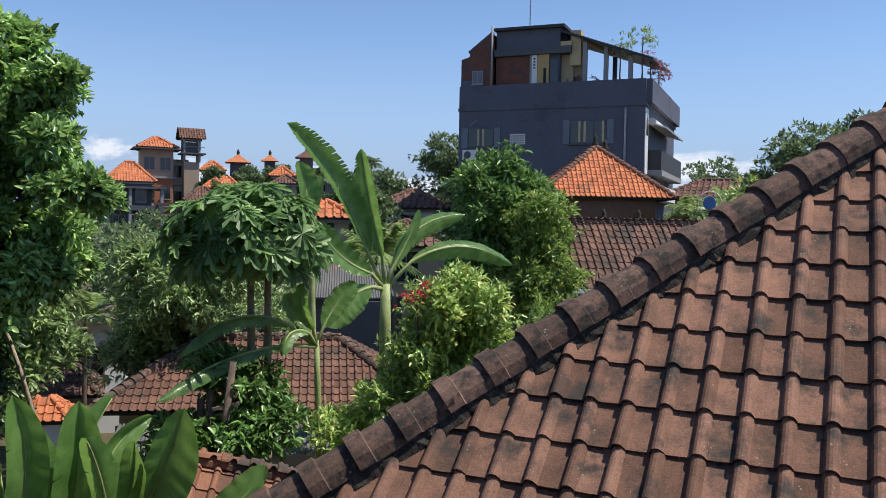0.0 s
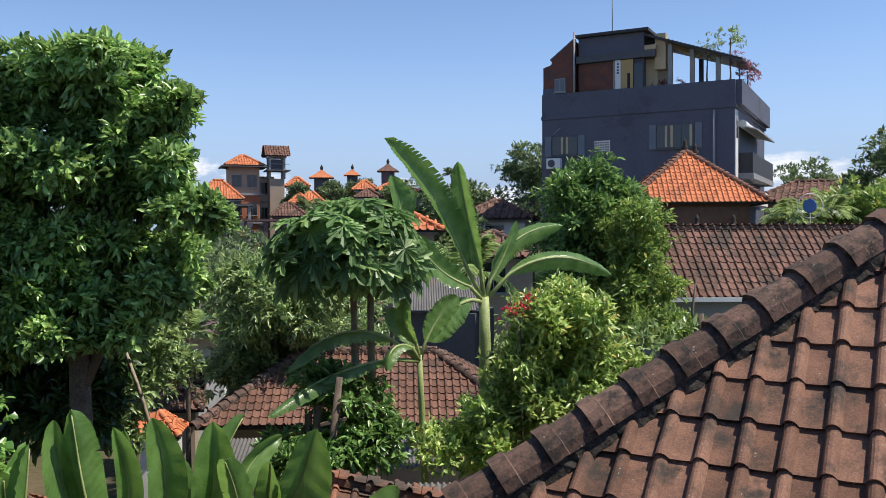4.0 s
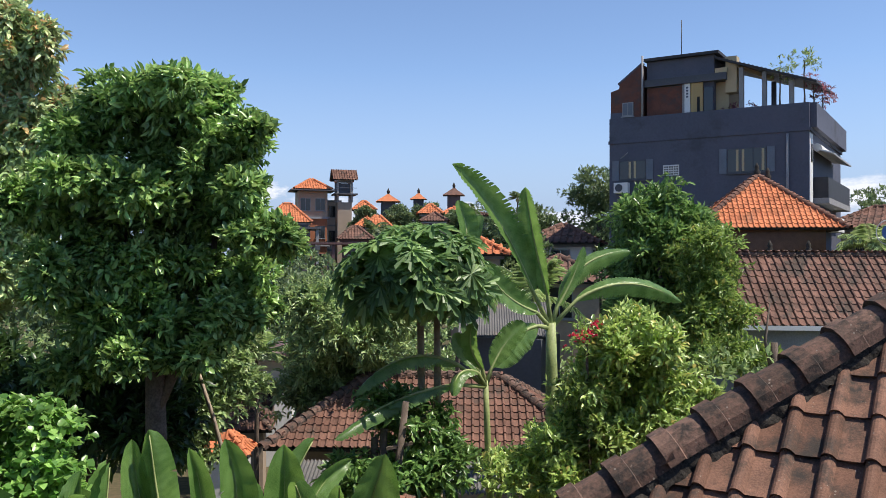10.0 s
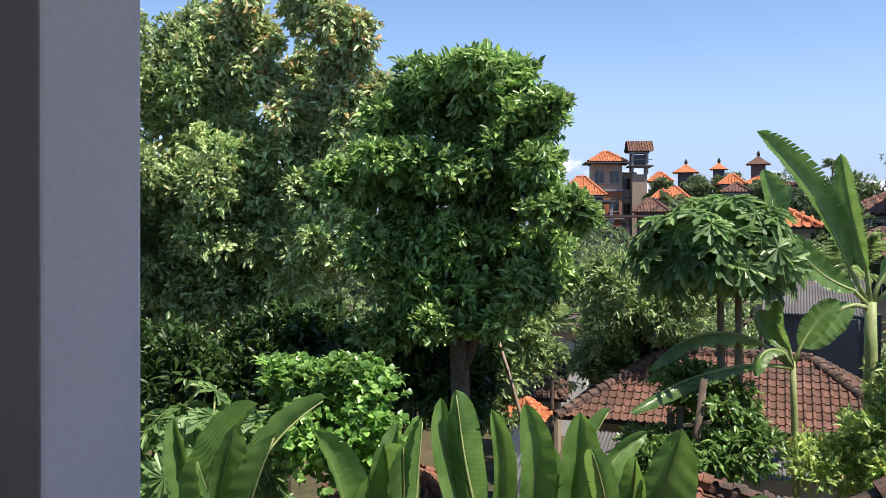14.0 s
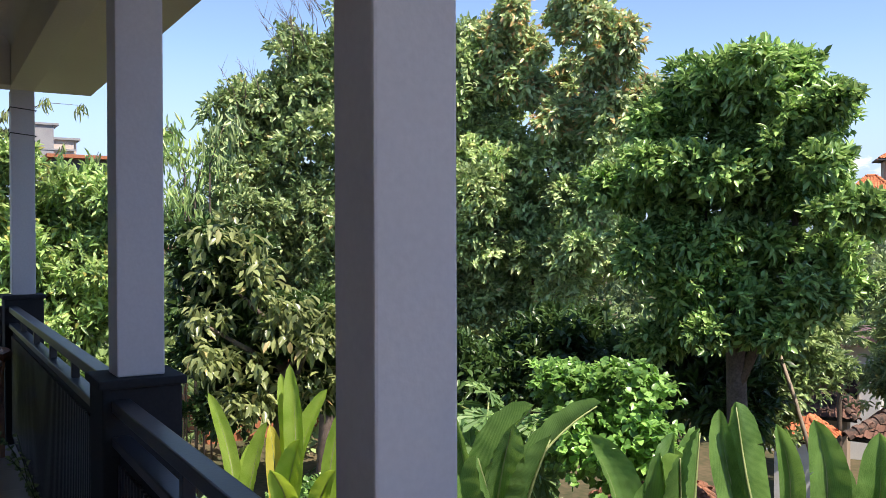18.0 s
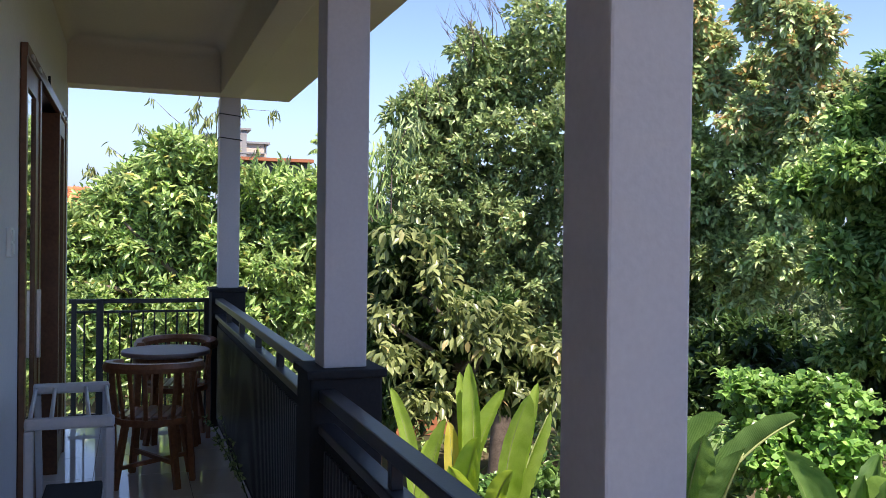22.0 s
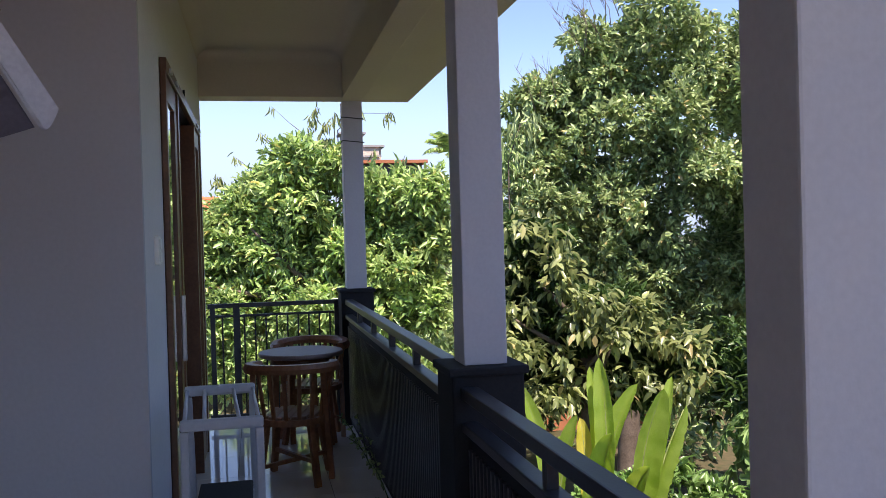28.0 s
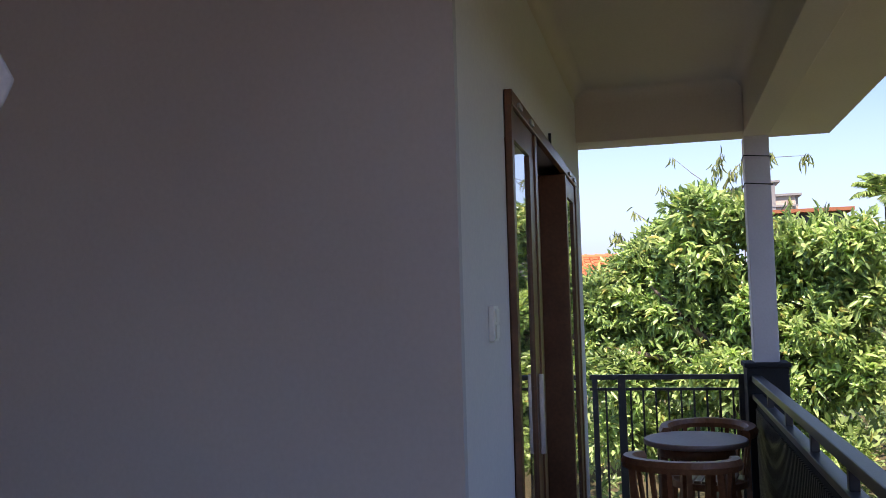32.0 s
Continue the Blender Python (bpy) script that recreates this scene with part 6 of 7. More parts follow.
BAN_K = [  # bend point, tip, width
    (0.04, 0.02, 0.65, -0.28, 0.15, 1.17, 0.19),
    (0.11, 0.03, 0.65, 0.04, 0.0, 1.3, 0.27),
]
BAN_M_AT = (-3.87, 6.71, -1.02)
BAN_M = [  # bend point, tip, width
    (-0.01, -0.01, 0.63, 0.07, 0.01, 1.25, 0.32),
    (-0.1, -0.06, 0.78, 0.14, 0.35, 1.25, 0.18),
    (-0.01, -0.01, 0.56, -0.31, 0.09, 0.99, 0.21),
]
BAN_P_AT = (-3.38, 6.67, -0.94)
BAN_P = [  # bend point, tip, width
    (0.09, 0.03, 0.64, 0.42, 0.03, 1.19, 0.36),
    (-0.44, -0.19, 0.89, -0.03, 0.4, 1.04, 0.18),
    (-0.02, -0.0, 0.7, 0.23, -0.25, 1.01, 0.18),
    (-0.17, -0.09, 0.59, -0.01, -0.44, 1.04, 0.2),
]
BAN_Q_AT = (-3.3, 6.62, -0.94)
BAN_Q = [  # bend point, tip, width
    (0.64, 0.22, 0.32, 0.82, 0.45, 0.72, 0.25),
]
BAN_R_AT = (-4.84, 5.72, -0.94)
BAN_R = [  # bend point, tip, width
    (0.23, 0.07, 0.65, 0.17, 0.15, 1.15, 0.23),
    (0.1, 0.03, 0.68, 0.09, -0.08, 1.11, 0.22),
    (0.2, 0.05, 0.59, 0.33, -0.27, 1.08, 0.25),
]
SUN_A_AT = (-8.41, 3.63, -1.62)
SUN_A = [  # bend point, tip, width
    (-0.0, -0.01, 0.89, -0.1, -0.26, 1.73, 0.16),
    (0.08, 0.12, 0.73, 0.21, 0.24, 1.45, 0.17),
    (-0.07, -0.01, 0.61, -0.14, 0.18, 1.19, 0.16),
]
SUN_B_AT = (-8.13, 4.04, -1.63)
SUN_B = [  # bend point, tip, width
    (0.01, 0.07, 1.0, -0.09, 0.05, 2.0, 0.2),
    (-0.05, 0.01, 0.96, -0.31, 0.03, 1.88, 0.18),
    (0.07, -0.17, 0.77, 0.51, -0.08, 1.41, 0.25),
    (0.02, 0.06, 0.91, 0.06, 0.42, 1.74, 0.2),
    (0.15, -0.14, 0.63, 0.49, -0.38, 1.15, 0.23),
]
SUN_C_AT = (-7.99, 4.39, -1.57)
SUN_C = [  # bend point, tip, width
    (0.03, 0.01, 0.87, 0.28, 0.16, 1.69, 0.25),
    (0.01, 0.12, 0.78, 0.08, 0.46, 1.48, 0.25),
    (-0.02, -0.34, 0.66, 0.49, -0.13, 1.06, 0.21),
    (-0.03, 0.07, 0.91, -0.15, 0.42, 1.73, 0.16),
]
SUN_Y_AT = (-8.34, 4.05, -1.59)
SUN_Y = [  # bend point, tip, width
    (0.04, 0.09, 0.69, -0.03, -0.08, 1.36, 0.19),
]

# ---- trees ----
tree("mango_tree", "dense round mango tree with glossy dark green leaves", "tree", (-7.1, 8.95, GROUND), (-7.15, 9.35, 1.4), 0.15,
     [(-7.8, 9.4, 2.2), (-6.8, 9.9, 2.5), (-7.2, 9.7, 3.0), (-7.9, 9.5, 1.6)], "l_dark",
     crown(pads(MANGO_TOP + MANGO_LOW, (-0.6, 0.85, -0.05)), 8800, 9, 0.122, 0.053, 0.35, 11, rough=0.19, count=5, size=0.16, flat=0.8, jitter=0.25, inner=0.3, shape=LEAF_OVAL))
tree("tall_tree", "tall tree with pale dusty green leaves", "tree", (-15.4, 12.6, GROUND), (-15.4, 12.6, 1.4), 0.16,
     [(-15.9, 12.0, 2.2)], "l_pale",
     crown(pads([(x - 0.4 * max(0, 1.8 - z), y, z, w, h) for x, y, z, w, h in TALL], (-0.7, 1.0, -0.2)), 10500, 8, 0.15, 0.066, 0.35, 12, rough=0.26, count=6, size=0.27, inner=0.3, flat=0.85, jitter=0.3, shape=LEAF_OVAL))
tree("climber_tree", "bare trunk wrapped in hanging green and yellow climbers", "tree", (-14.6, 12.4, GROUND), (-14.2, 12.2, 3.7), 0.06,
     [(-14.5, 11.6, 4.7), (-12.8, 12.0, 4.9)], "l_climb",
     crown(pads(CLIMBER), 3500, 7, 0.16, 0.075, 0.8, 21, rough=0.26, count=5, size=0.2, inner=0.12, flat=1.3, shape=LEAF_OVAL))
tree("round_tree", "large round olive green tree with dry twigs", "tree", (-17.2, 8.4, GROUND), (-17.2, 8.4, 2.6), 0.22,
     [(-17.3, 7.2, 3.6), (-17.2, 9, 4.0)], "l_olive",
     crown(pads([(x - 0.55 * max(0, 2.2 - z), y, z, w, h) for x, y, z, w, h in ROUND + ROUND_SIDE], (-0.9, 0.35, -0.2)) + [(-17.8, 8.0, 2.2, 1.7, 1.7, 1.3), (-18.4, 7.6, 0.6, 1.8, 1.8, 1.3), (-18.2, 9.2, 0.8, 1.8, 1.8, 1.5), (-18.6, 6.4, 1.2, 1.2, 1.2, 1.5)], 13500, 8, 0.145, 0.062, 0.35, 13, rough=0.26, count=6, size=0.29, inner=0.3, flat=0.85, jitter=0.3, shape=LEAF_OVAL))
tree("mango_bush", "broad light green mango bush behind the balcony fence", "tree", (-19.2, 2.4, GROUND), (-19.2, 2.4, 0.6), 0.2,
     [(-19.0, 0.8, 1.9), (-19.0, 3.5, 2.2), (-18.9, 4.4, 1.3), (-19.0, -0.1, 0.7)], "l_mango",
     crown(pads(BUSH + BUSH_LOW, (-0.9, 0.1, -0.2)) + [(-19.9, 1.5, 0.7, 1.2, 1.2, 1.2), (-19.8, 3.3, 0.6, 1.2, 1.2, 1.2), (-20.3, -0.1, 0.6, 0.9, 0.9, 1.2)], 7700, 9, 0.205, 0.07, 0.3, 14, rough=0.25, count=6, size=0.31, inner=0.3, flat=0.8, jitter=0.28, lift=0.4, spread=0.95, shape=LEAF_OVAL))
tree("rambutan_tree", "rambutan tree with drooping pale leaf sprays", "tree", (-10.9, 5.0, GROUND), (-10.9, 5.0, 0.4), 0.12,
     [(-10.6, 4.3, 1.0), (-10.6, 5.5, 0.6), (-10.5, 5.2, 0.2), (-10.7, 3.9, 0.6)], "l_spray",
     crown(pads(RAMBUTAN), 250, 8, 0.17, 0.068, 1.4, 15, rough=0.25, count=5, size=0.15, inner=0.05, spread=0.5, jitter=0.4))
# backing for the sprays, its gloom painted into the leaves
tree("shaded_bush", "dark bush backing the drooping leaf sprays, shade put into its leaf colour", "bush", (-11.6, 5.2, GROUND), (-11.6, 5.2, -0.4), 0.08, [(-11.6, 4.6, 0.3)], "l_shade",
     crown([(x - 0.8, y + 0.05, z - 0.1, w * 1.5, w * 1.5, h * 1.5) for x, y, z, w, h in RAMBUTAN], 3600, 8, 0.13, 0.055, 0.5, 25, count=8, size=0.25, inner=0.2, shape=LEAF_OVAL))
tree("vine_bush", "bright green heart-leaved vine heaped over a bush", "bush", (-5.5, 5.9, GROUND), (-5.4, 5.7, -0.6), 0.05, [(-5.3, 5.6, -.1), (-5.1, 5.8, -.3)], "l_vine",
     crown(VINE, 2100, 6, 0.062, 0.058, 0.75, 16, rough=0.4, count=14, size=0.14, inner=0.25, spread=0.9))
tree("shrub", "bushy bright green garden shrub", "shrub", (-2.9, 14.9, GROUND), (-2.9, 14.9, -1.2), 0.07, [(-3.1, 14.9, -.4)], "l_bright",
     crown(pads([(x + 0.4, y + 0.12, z, w, h) for x, y, z, w, h in SHRUB], (-0.3, 0.7, -0.1)), 3300, 8, 0.14, 0.052, 0.3, 17, rough=0.28, count=6, size=0.22, flat=0.9, jitter=0.3, inner=0.2))
tree("garden_tree", "rounded deep green garden tree", "tree", (-3.6, 25.4, GROUND), (-3.6, 25.3, 0.8), 0.15, [(-3.8, 25.2, 2.2)], "l_deep",
     crown(pads([(x + 0.2, y, z - 0.35, w, h) for x, y, z, w, h in DARKTREE], (-0.4, 1.3, -0.2)), 2700, 7, 0.22, 0.08, 0.4, 18, rough=0.26, count=7, size=0.34, flat=0.85, jitter=0.3, inner=0.3, shape=LEAF_OVAL))
tree("light_tree", "garden tree with fine yellow-green leaves", "tree", (-0.9, 24.6, GROUND), (-0.9, 24.5, -0.4), 0.12, [(-1.0, 24.4, 0.6)], "l_light",
     crown(pads(YELLOWTREE, (-0.3, 1.0, -0.2)), 3000, 8, 0.17, 0.055, 0.3, 22, rough=0.26, count=7, size=0.3, flat=0.85, jitter=0.3, inner=0.3, shape=LEAF_OVAL))
tree("olive_bush", "dense olive green bushes beside the garden house", "bush", (-11.2, 19.6, GROUND), (-11.2, 19.6, -1.6), 0.06, [(-11.2, 19.6, -0.6)], "l_mid",
     crown(pads([(x + 0.65, y + 0.25, z, w, h) for x, y, z, w, h in LEFTBUSH], (-0.5, 0.9, -0.2)), 3200, 7, 0.17, 0.05, 0.5, 19, rough=0.28, count=7, size=0.34, flat=0.85, jitter=0.3, inner=0.3, shape=LEAF_OVAL))
# canopy shade painted into these leaves
tree("dark_undergrowth", "undergrowth beneath the tall trees, shade put into its dark leaves", "bush", (-9.8, 11.0, GROUND), (-9.8, 11.0, -1.0), 0.1, [(-9.4, 10.8, -.4)], "l_shade",
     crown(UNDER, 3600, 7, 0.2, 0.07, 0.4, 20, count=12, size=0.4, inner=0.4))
tree("yard_bush", "leafy green bush beside the mango trunk", "bush", (-8.42, 11.87, GROUND), (-8.42, 11.87, -1.4), 0.04, [(-8.32, 11.87, -0.9)], "l_mid",
     crown([(-8.53, 11.61, -1.13, 0.3, 0.3, 0.3), (-8.4, 11.66, -0.78, 0.27, 0.27, 0.27), (-8.34, 11.89, -0.47, 0.27, 0.27, 0.27), (-8.23, 11.93, -0.09, 0.3, 0.3, 0.3), (-8.23, 12.13, 0.26, 0.28, 0.28, 0.28), (-8.63, 13.06, -0.56, 0.25, 0.25, 0.25)], 700, 7, 0.13, 0.05, 0.5, 27, rough=0.28, count=7, size=0.2, inner=0.2, shape=LEAF_OVAL))
tree("papaya_undergrowth", "dark leafy growth round the papaya trunks", "bush", (-5.9, 13.6, GROUND), (-5.9, 13.6, -2.4), 0.05, [(-5.8, 13.5, -1.6)], "l_deep",
     crown(LOWVINE, 900, 7, 0.17, 0.06, 0.6, 23, count=10, size=0.24, inner=0.3))

papaya("papaya tree with a wide dome of lobed leaves", [((-5.85, 14.1, GROUND), (-5.91, 13.94, 1.15)), ((-5.66, 14.2, GROUND), (-5.68, 14.1, 1.0))], (-5.97, 13.95, 1.3), (1.2, 1.2, 0.88), 150, 0.44, 31)
papaya("young papaya with pale lobed leaves", [((-6.75, 5.45, GROUND), (-6.78, 5.45, -0.25))], (-6.8, 5.45, -0.3), (0.85, 0.85, 0.45), 46, 0.3, 32)

palm("small palm in front of the white house", (-13.4, 20.3, GROUND), (-13.4, 20.3, -0.9), 13, 1.2, 41, r=0.06)
palm("bushy young palm beside the pavilion", (2.1, 36.0, GROUND), (2.1, 36.0, 2.2), 14, 1.5, 42)
palm("bushy young palm beside the pavilion", (3.4, 37.0, GROUND), (3.4, 37.0, 2.5), 12, 1.4, 43)
palm("coconut palm among the far houses", (-33.0, 86.0, GROUND), (-32.8, 86.0, 6.2), 16, 2.4, 44, "l_far")
palm("tall coconut palm on the skyline", (-33.6, 106.0, GROUND), (-33.6, 106.0, 9.6), 16, 1.7, 45, "l_far")
palm("young palm at the edge of the garden", (-8.9, 30.0, GROUND), (-8.9, 30.0, 0.4), 14, 2.0, 46)
palm("palm behind the mango bush", (-24.8, 6.5, GROUND), (-24.6, 6.5, 4.0), 14, 1.1, 47, "l_mango")
palm("palm in front of the orange house", (-40.0, 79.0, GROUND), (-40.0, 79.0, 4.6), 14, 2.2, 48, "l_far")

# ---- bananas ----
BACK = (0.25, -0.9, 0.35)
banana("tall banana plant with long upright torn leaves", TALLBAN_AT, (0.05, 0.1), TALLBAN, BACK, seed=2, tears=0.85, stem_r=0.13, rib_r=0.03)
banana("banana plant with broad shaded leaves over the roof", SMALLBAN_AT, (0.1, 0.2), SMALLBAN, BACK, seed=3, tears=0.6, stem_r=0.06, rib_r=0.025)
banana("young banana plant behind the papaya tree", BEHINDBAN_AT, (0.1, 0.2), BEHINDBAN, BACK, seed=6, tears=0.1, stem_r=0.09, rib_r=0.025)
for at, lvs, lab in ((LEFTBAN_AT, LEFTBAN, "banana plant with gray-green arching leaves"), (BAN_F_AT, BAN_F, "small banana plant with a narrow leaning leaf"), (BAN_G_AT, BAN_G, "banana plant with folded leaves below the balcony"),
                     (BAN_I_AT, BAN_I, "banana plant with upright leaves below the balcony"), (BAN_K_AT, BAN_K, "banana plant with tall folded leaves below the balcony"), (BAN_M_AT, BAN_M, "banana plant with broad dark leaves below the balcony"),
                     (BAN_P_AT, BAN_P, "banana plant with a ribbed broad leaf below the balcony"),
                     (BAN_Q_AT, BAN_Q, "young banana plant with a yellow-tipped leaf"), (BAN_R_AT, BAN_R, "banana plant with curled leaves below the balcony")):
    banana(lab, at, (0.1, 0.1), lvs, (0.4, -0.8, 0.3), "l_bananalow", seed=len(lab) + int(at[0] * 10), tears=0.02, stem_r=0.06, rib_r=0.011, crease=0.3, vary=1.0)
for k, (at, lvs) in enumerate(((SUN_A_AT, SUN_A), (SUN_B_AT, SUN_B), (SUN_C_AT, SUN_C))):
    banana("young banana plant, sunlight put into its yellow-green leaf colour", at, (0.05, 0.05), lvs, (0.8, -0.4 + 0.5 * (k - 1), 0.25), "l_bananay", 8 + k, 0.0, 0.05, 0.012, 0.2, 0.9)
banana("young banana plant with one yellowed leaf", SUN_Y_AT, (0.05, 0.05), SUN_Y, (0.8, -0.4, 0.35), "l_bananadry", 13, 0.0, 0.04, 0.012)


# low growth under the sunlit bananas
tree("low_bush", "low dark green bush beneath the banana plants", "bush", (-9.2, 4.6, GROUND), (-9.2, 4.6, -3.0), 0.05, [(-9.2, 4.4, -2.4)], "l_deep",
     crown([(-9.3, 3.4, -1.9, .7, .7, .6), (-9.2, 4.4, -1.9, .8, .8, .6), (-9.3, 5.4, -1.7, .8, .8, .7), (-9.0, 6.3, -1.8, .7, .7, .6), (-9.6, 2.6, -2.2, .7, .7, .6), (-8.6, 7.0, -1.7, .7, .7, .6), (-8.2, 5.9, -2.0, .7, .7, .5)], 2100, 8, 0.13, 0.055, 0.5, 26, count=9, size=0.25, inner=0.2, shape=LEAF_OVAL))
fl = thing("bougainvillea", "red bougainvillea in bloom behind the shrub", "shrub")
part("stem", tube([(-3.3, 15.0, GROUND), (-3.35, 14.6, 0.4)], [0.04, 0.02], 6), "bark", fl)
me = leaves("blossom", *crown([(-3.36, 14.5, 0.46, .15, .12, .14), (-3.5, 14.45, 0.3, .1, .1, .14), (-3.2, 14.55, 0.6, .1, .08, .07)], 34, 5, 0.042, 0.042, 0.0, 51, count=6, size=0.08))
me.materials.append(M["red"])
held("blossom", me, fl)

# bamboo sprays over the bush and beside the round tree
BAMBOO = [  # where it leaves the bush, its bend, its tip, where the leaves begin, their number and length
    ((-21.62, 2.35, 3.73), (-21.43, 2.6, 4.39), (-21.24, 2.84, 4.62), 0.15, 44, 0.3),
    ((-21.65, 2.28, 3.73), (-21.56, 2.25, 4.39), (-21.39, 2.44, 4.83), 0.3, 40, 0.26),
    ((-21.67, 2.21, 3.76), (-21.63, 2.05, 4.01), (-21.57, 1.92, 4.03), 0.3, 16, 0.26),
    ((-21.6, 2.41, 3.73), (-21.43, 2.6, 4.05), (-21.25, 2.79, 4.01), 0.3, 34, 0.28),
    ((-21.7, 2.15, 4.19), (-21.73, 1.77, 4.5), (-21.78, 1.36, 4.9), 0.93, 5, 0.22),
    ((-21.92, 1.53, 3.83), (-21.92, 1.24, 4.11), (-21.88, 1.07, 4.29), 0.85, 9, 0.24),
    ((-22.17, 0.82, 3.42), (-22.14, 0.61, 3.59), (-22.11, 0.41, 3.74), 0.85, 9, 0.24),
]
BAMBOO_SIDE = [
    ((-21.45, 2.83, 4.46), (-21.12, 3.48, 4.65), (-20.76, 4.19, 4.59), 0.9, 10, 0.3),
    ((-21.43, 2.91, 4.28), (-21.17, 3.34, 4.67), (-21.03, 3.43, 4.74), 0.6, 14, 0.3),
    ((-22.4, 0.17, 2.95), (-22.32, 0.1, 3.24), (-22.28, -0.07, 3.2), 0.2, 26, 0.28),
    ((-22.25, 0.59, 3.04), (-22.18, 0.5, 3.17), (-22.12, 0.35, 3.1), 0.2, 18, 0.26),
    ((-21.13, 3.7, 3.48), (-21.03, 3.71, 3.69), (-20.89, 3.8, 3.78), 0.4, 8, 0.24),
    ((-20.88, 4.41, 3.38), (-20.78, 4.4, 3.51), (-20.66, 4.42, 3.59), 0.3, 8, 0.22),
]


def bamboo(label, pts, start, k, length, mat, blur, seed):
    """A slim cane that rises, bends over and hangs its narrow leaves from the outer part."""
    bb = thing("bamboo_cane", label, "bamboo", "bamboo canes")
    g = np.random.default_rng(seed)
    part("cane", tube(pts, [0.02, 0.014, 0.008, 0.003], 6), "bark", bb)
    at = g.uniform(start, 1, k)
    base = np.array([tuple(pts[1].lerp(pts[2], v * 2) if v < .5 else pts[2].lerp(pts[3], v * 2 - 1)) for v in at]) + g.normal(size=(k, 3)) * blur
    al = g.normal(size=(k, 3)) * 0.35 + np.array([0, 0, -1.0])
    me = leaves("foliage", base, al, g.normal(size=(k, 3)), g.uniform(.7, 1.2, k) * length, np.full(k, .042))
    me.materials.append(M[mat])
    held("foliage", me, bb)


for i, (a, b, c, start, k, length) in enumerate(BAMBOO + BAMBOO_SIDE):
    bamboo("slim bamboo cane with drooping dry leaves", [Vector((a[0] - 0.3, a[1], GROUND)), Vector(a), Vector(b), Vector(c)], start, k, length, "l_spray", 0.05, 60 + i)
for i, (x, y, z, dx, dy, mt) in enumerate(((-15.2, 4.9, 2.7, 0.1, -0.35, "l_mango"), (-15.3, 5.1, 2.4, 0.1, 0.3, "l_mango"), (-15.0, 5.0, 1.7, 0.2, -0.5, "l_mango"), (-15.1, 5.3, 2.9, 0.1, 0.45, "l_olive"),
                                           (-15.0, 4.8, 1.2, 0.1, 0.5, "l_olive"), (-15.2, 5.2, 0.8, 0.3, -0.4, "l_mango"))):
    bamboo("leafy bamboo cane with hanging narrow leaves", [Vector((x, y, GROUND)), Vector((x, y, z)), Vector((x + dx * .5, y + dy * .5, z + 0.65)), Vector((x + dx, y + dy, z + 0.85))], 0.1, 90, 0.27, mt, 0.16, 80 + i)

# bare twigs above the round tree
g = random.Random(8)
for i in range(14):
    tg = thing("dry_twig", "bare dry twig standing out of the tree", "twig", "dry twigs")
    p = Vector((-15.6 + g.uniform(-.3, .3), 0, 0))
    p.y = g.uniform(5.9, 8.0)
    p.z = 4.0 + (p.y - 5.9) * 0.95 + g.uniform(-0.3, 0.1)
    q = p + Vector((g.uniform(-.2, .2), g.uniform(-.6, -.05), g.uniform(.5, .95)))
    part("stem", tube([p, p.lerp(q, .5) + Vector((0, .06, .05)), q], [0.009, 0.006, 0.003], 5), "bark", tg)
    for k in range(6):
        a = p.lerp(q, g.uniform(.4, .9))
        part("side_twig", tube([a, a + Vector((g.uniform(-.2, .2), g.uniform(-.3, .1), g.uniform(.15, .4)))], [0.004, 0.0015], 4), "bark", tg)

# ---- woods and gardens further off ----


def woods(name, label, seed, n, near, far, top, spread_r, leaf, mat, bearings=(-28, 112), keep=None):
    """Many crowns over a sector of the plain, as one mesh of leaf clumps; taller with distance."""
    g = np.random.default_rng(seed)
    bl = []
    while len(bl) < n:
        b_, d_ = radians(g.uniform(*bearings)), g.uniform(near ** 0.5, far ** 0.5) ** 2
        x, y = -math.sin(b_) * d_, 1.2 + math.cos(b_) * d_
        if keep and not keep(x, y):
            continue
        r = spread_r * g.uniform(0.6, 1.4)
        h = top(d_) + g.uniform(-1.2, 0.8)
        bl.append((x, y, h - r, r, r, r * 0.9))
        bl.append((x + g.uniform(-1, 1), y + g.uniform(-1, 1), h - 2.3 * r, r * 1.2, r * 1.2, r * 1.1))
    ob = held(name, leaves(name, *crown(bl, n * 90, 6, leaf, leaf * 0.45, 0.3, seed, count=8, size=spread_r * 0.4, inner=0.2, shape=LEAF_PLAIN)))
    ob.data.materials.append(M[mat])
    tagged(ob, label, "trees", "", "stuff")


def clear(x, y):
    for cx, cy, r in ((-8, 20.2, 6.0), (2, 31, 7.5), (-1.6, 40.6, 4.6), (-5, 56, 9.5), (-55, 94, 5), (-41, 76, 4), (-56.5, 84.5, 4), (-14.6, 44.5, 4), (-10.8, 42, 4), (-13.5, 56, 3.5), (-8.3, 26, 2.5), (-15, 21, 3.2), (-17.2, 24.8, 3), (-2, 36, 3), (6.5, 66, 5)):
        if math.hypot(x - cx, y - cy) < r:
            return False
    return True


woods("near_gardens", "dense mixed green garden trees between the houses", 71, 120, 21, 42, lambda d: -1.0 + d * 0.012, 1.3, 0.24, "l_mid", (-30, 62), clear)
woods("middle_gardens", "dense mixed green trees between the far houses", 72, 130, 42, 80, lambda d: -0.4 + d * 0.042, 1.9, 0.4, "l_far", (-30, 62), clear)
woods("far_woods", "distant line of green woods", 73, 150, 105, 190, lambda d: 0.8 + d * 0.05, 3.4, 0.9, "l_far", (-30, 112), clear)
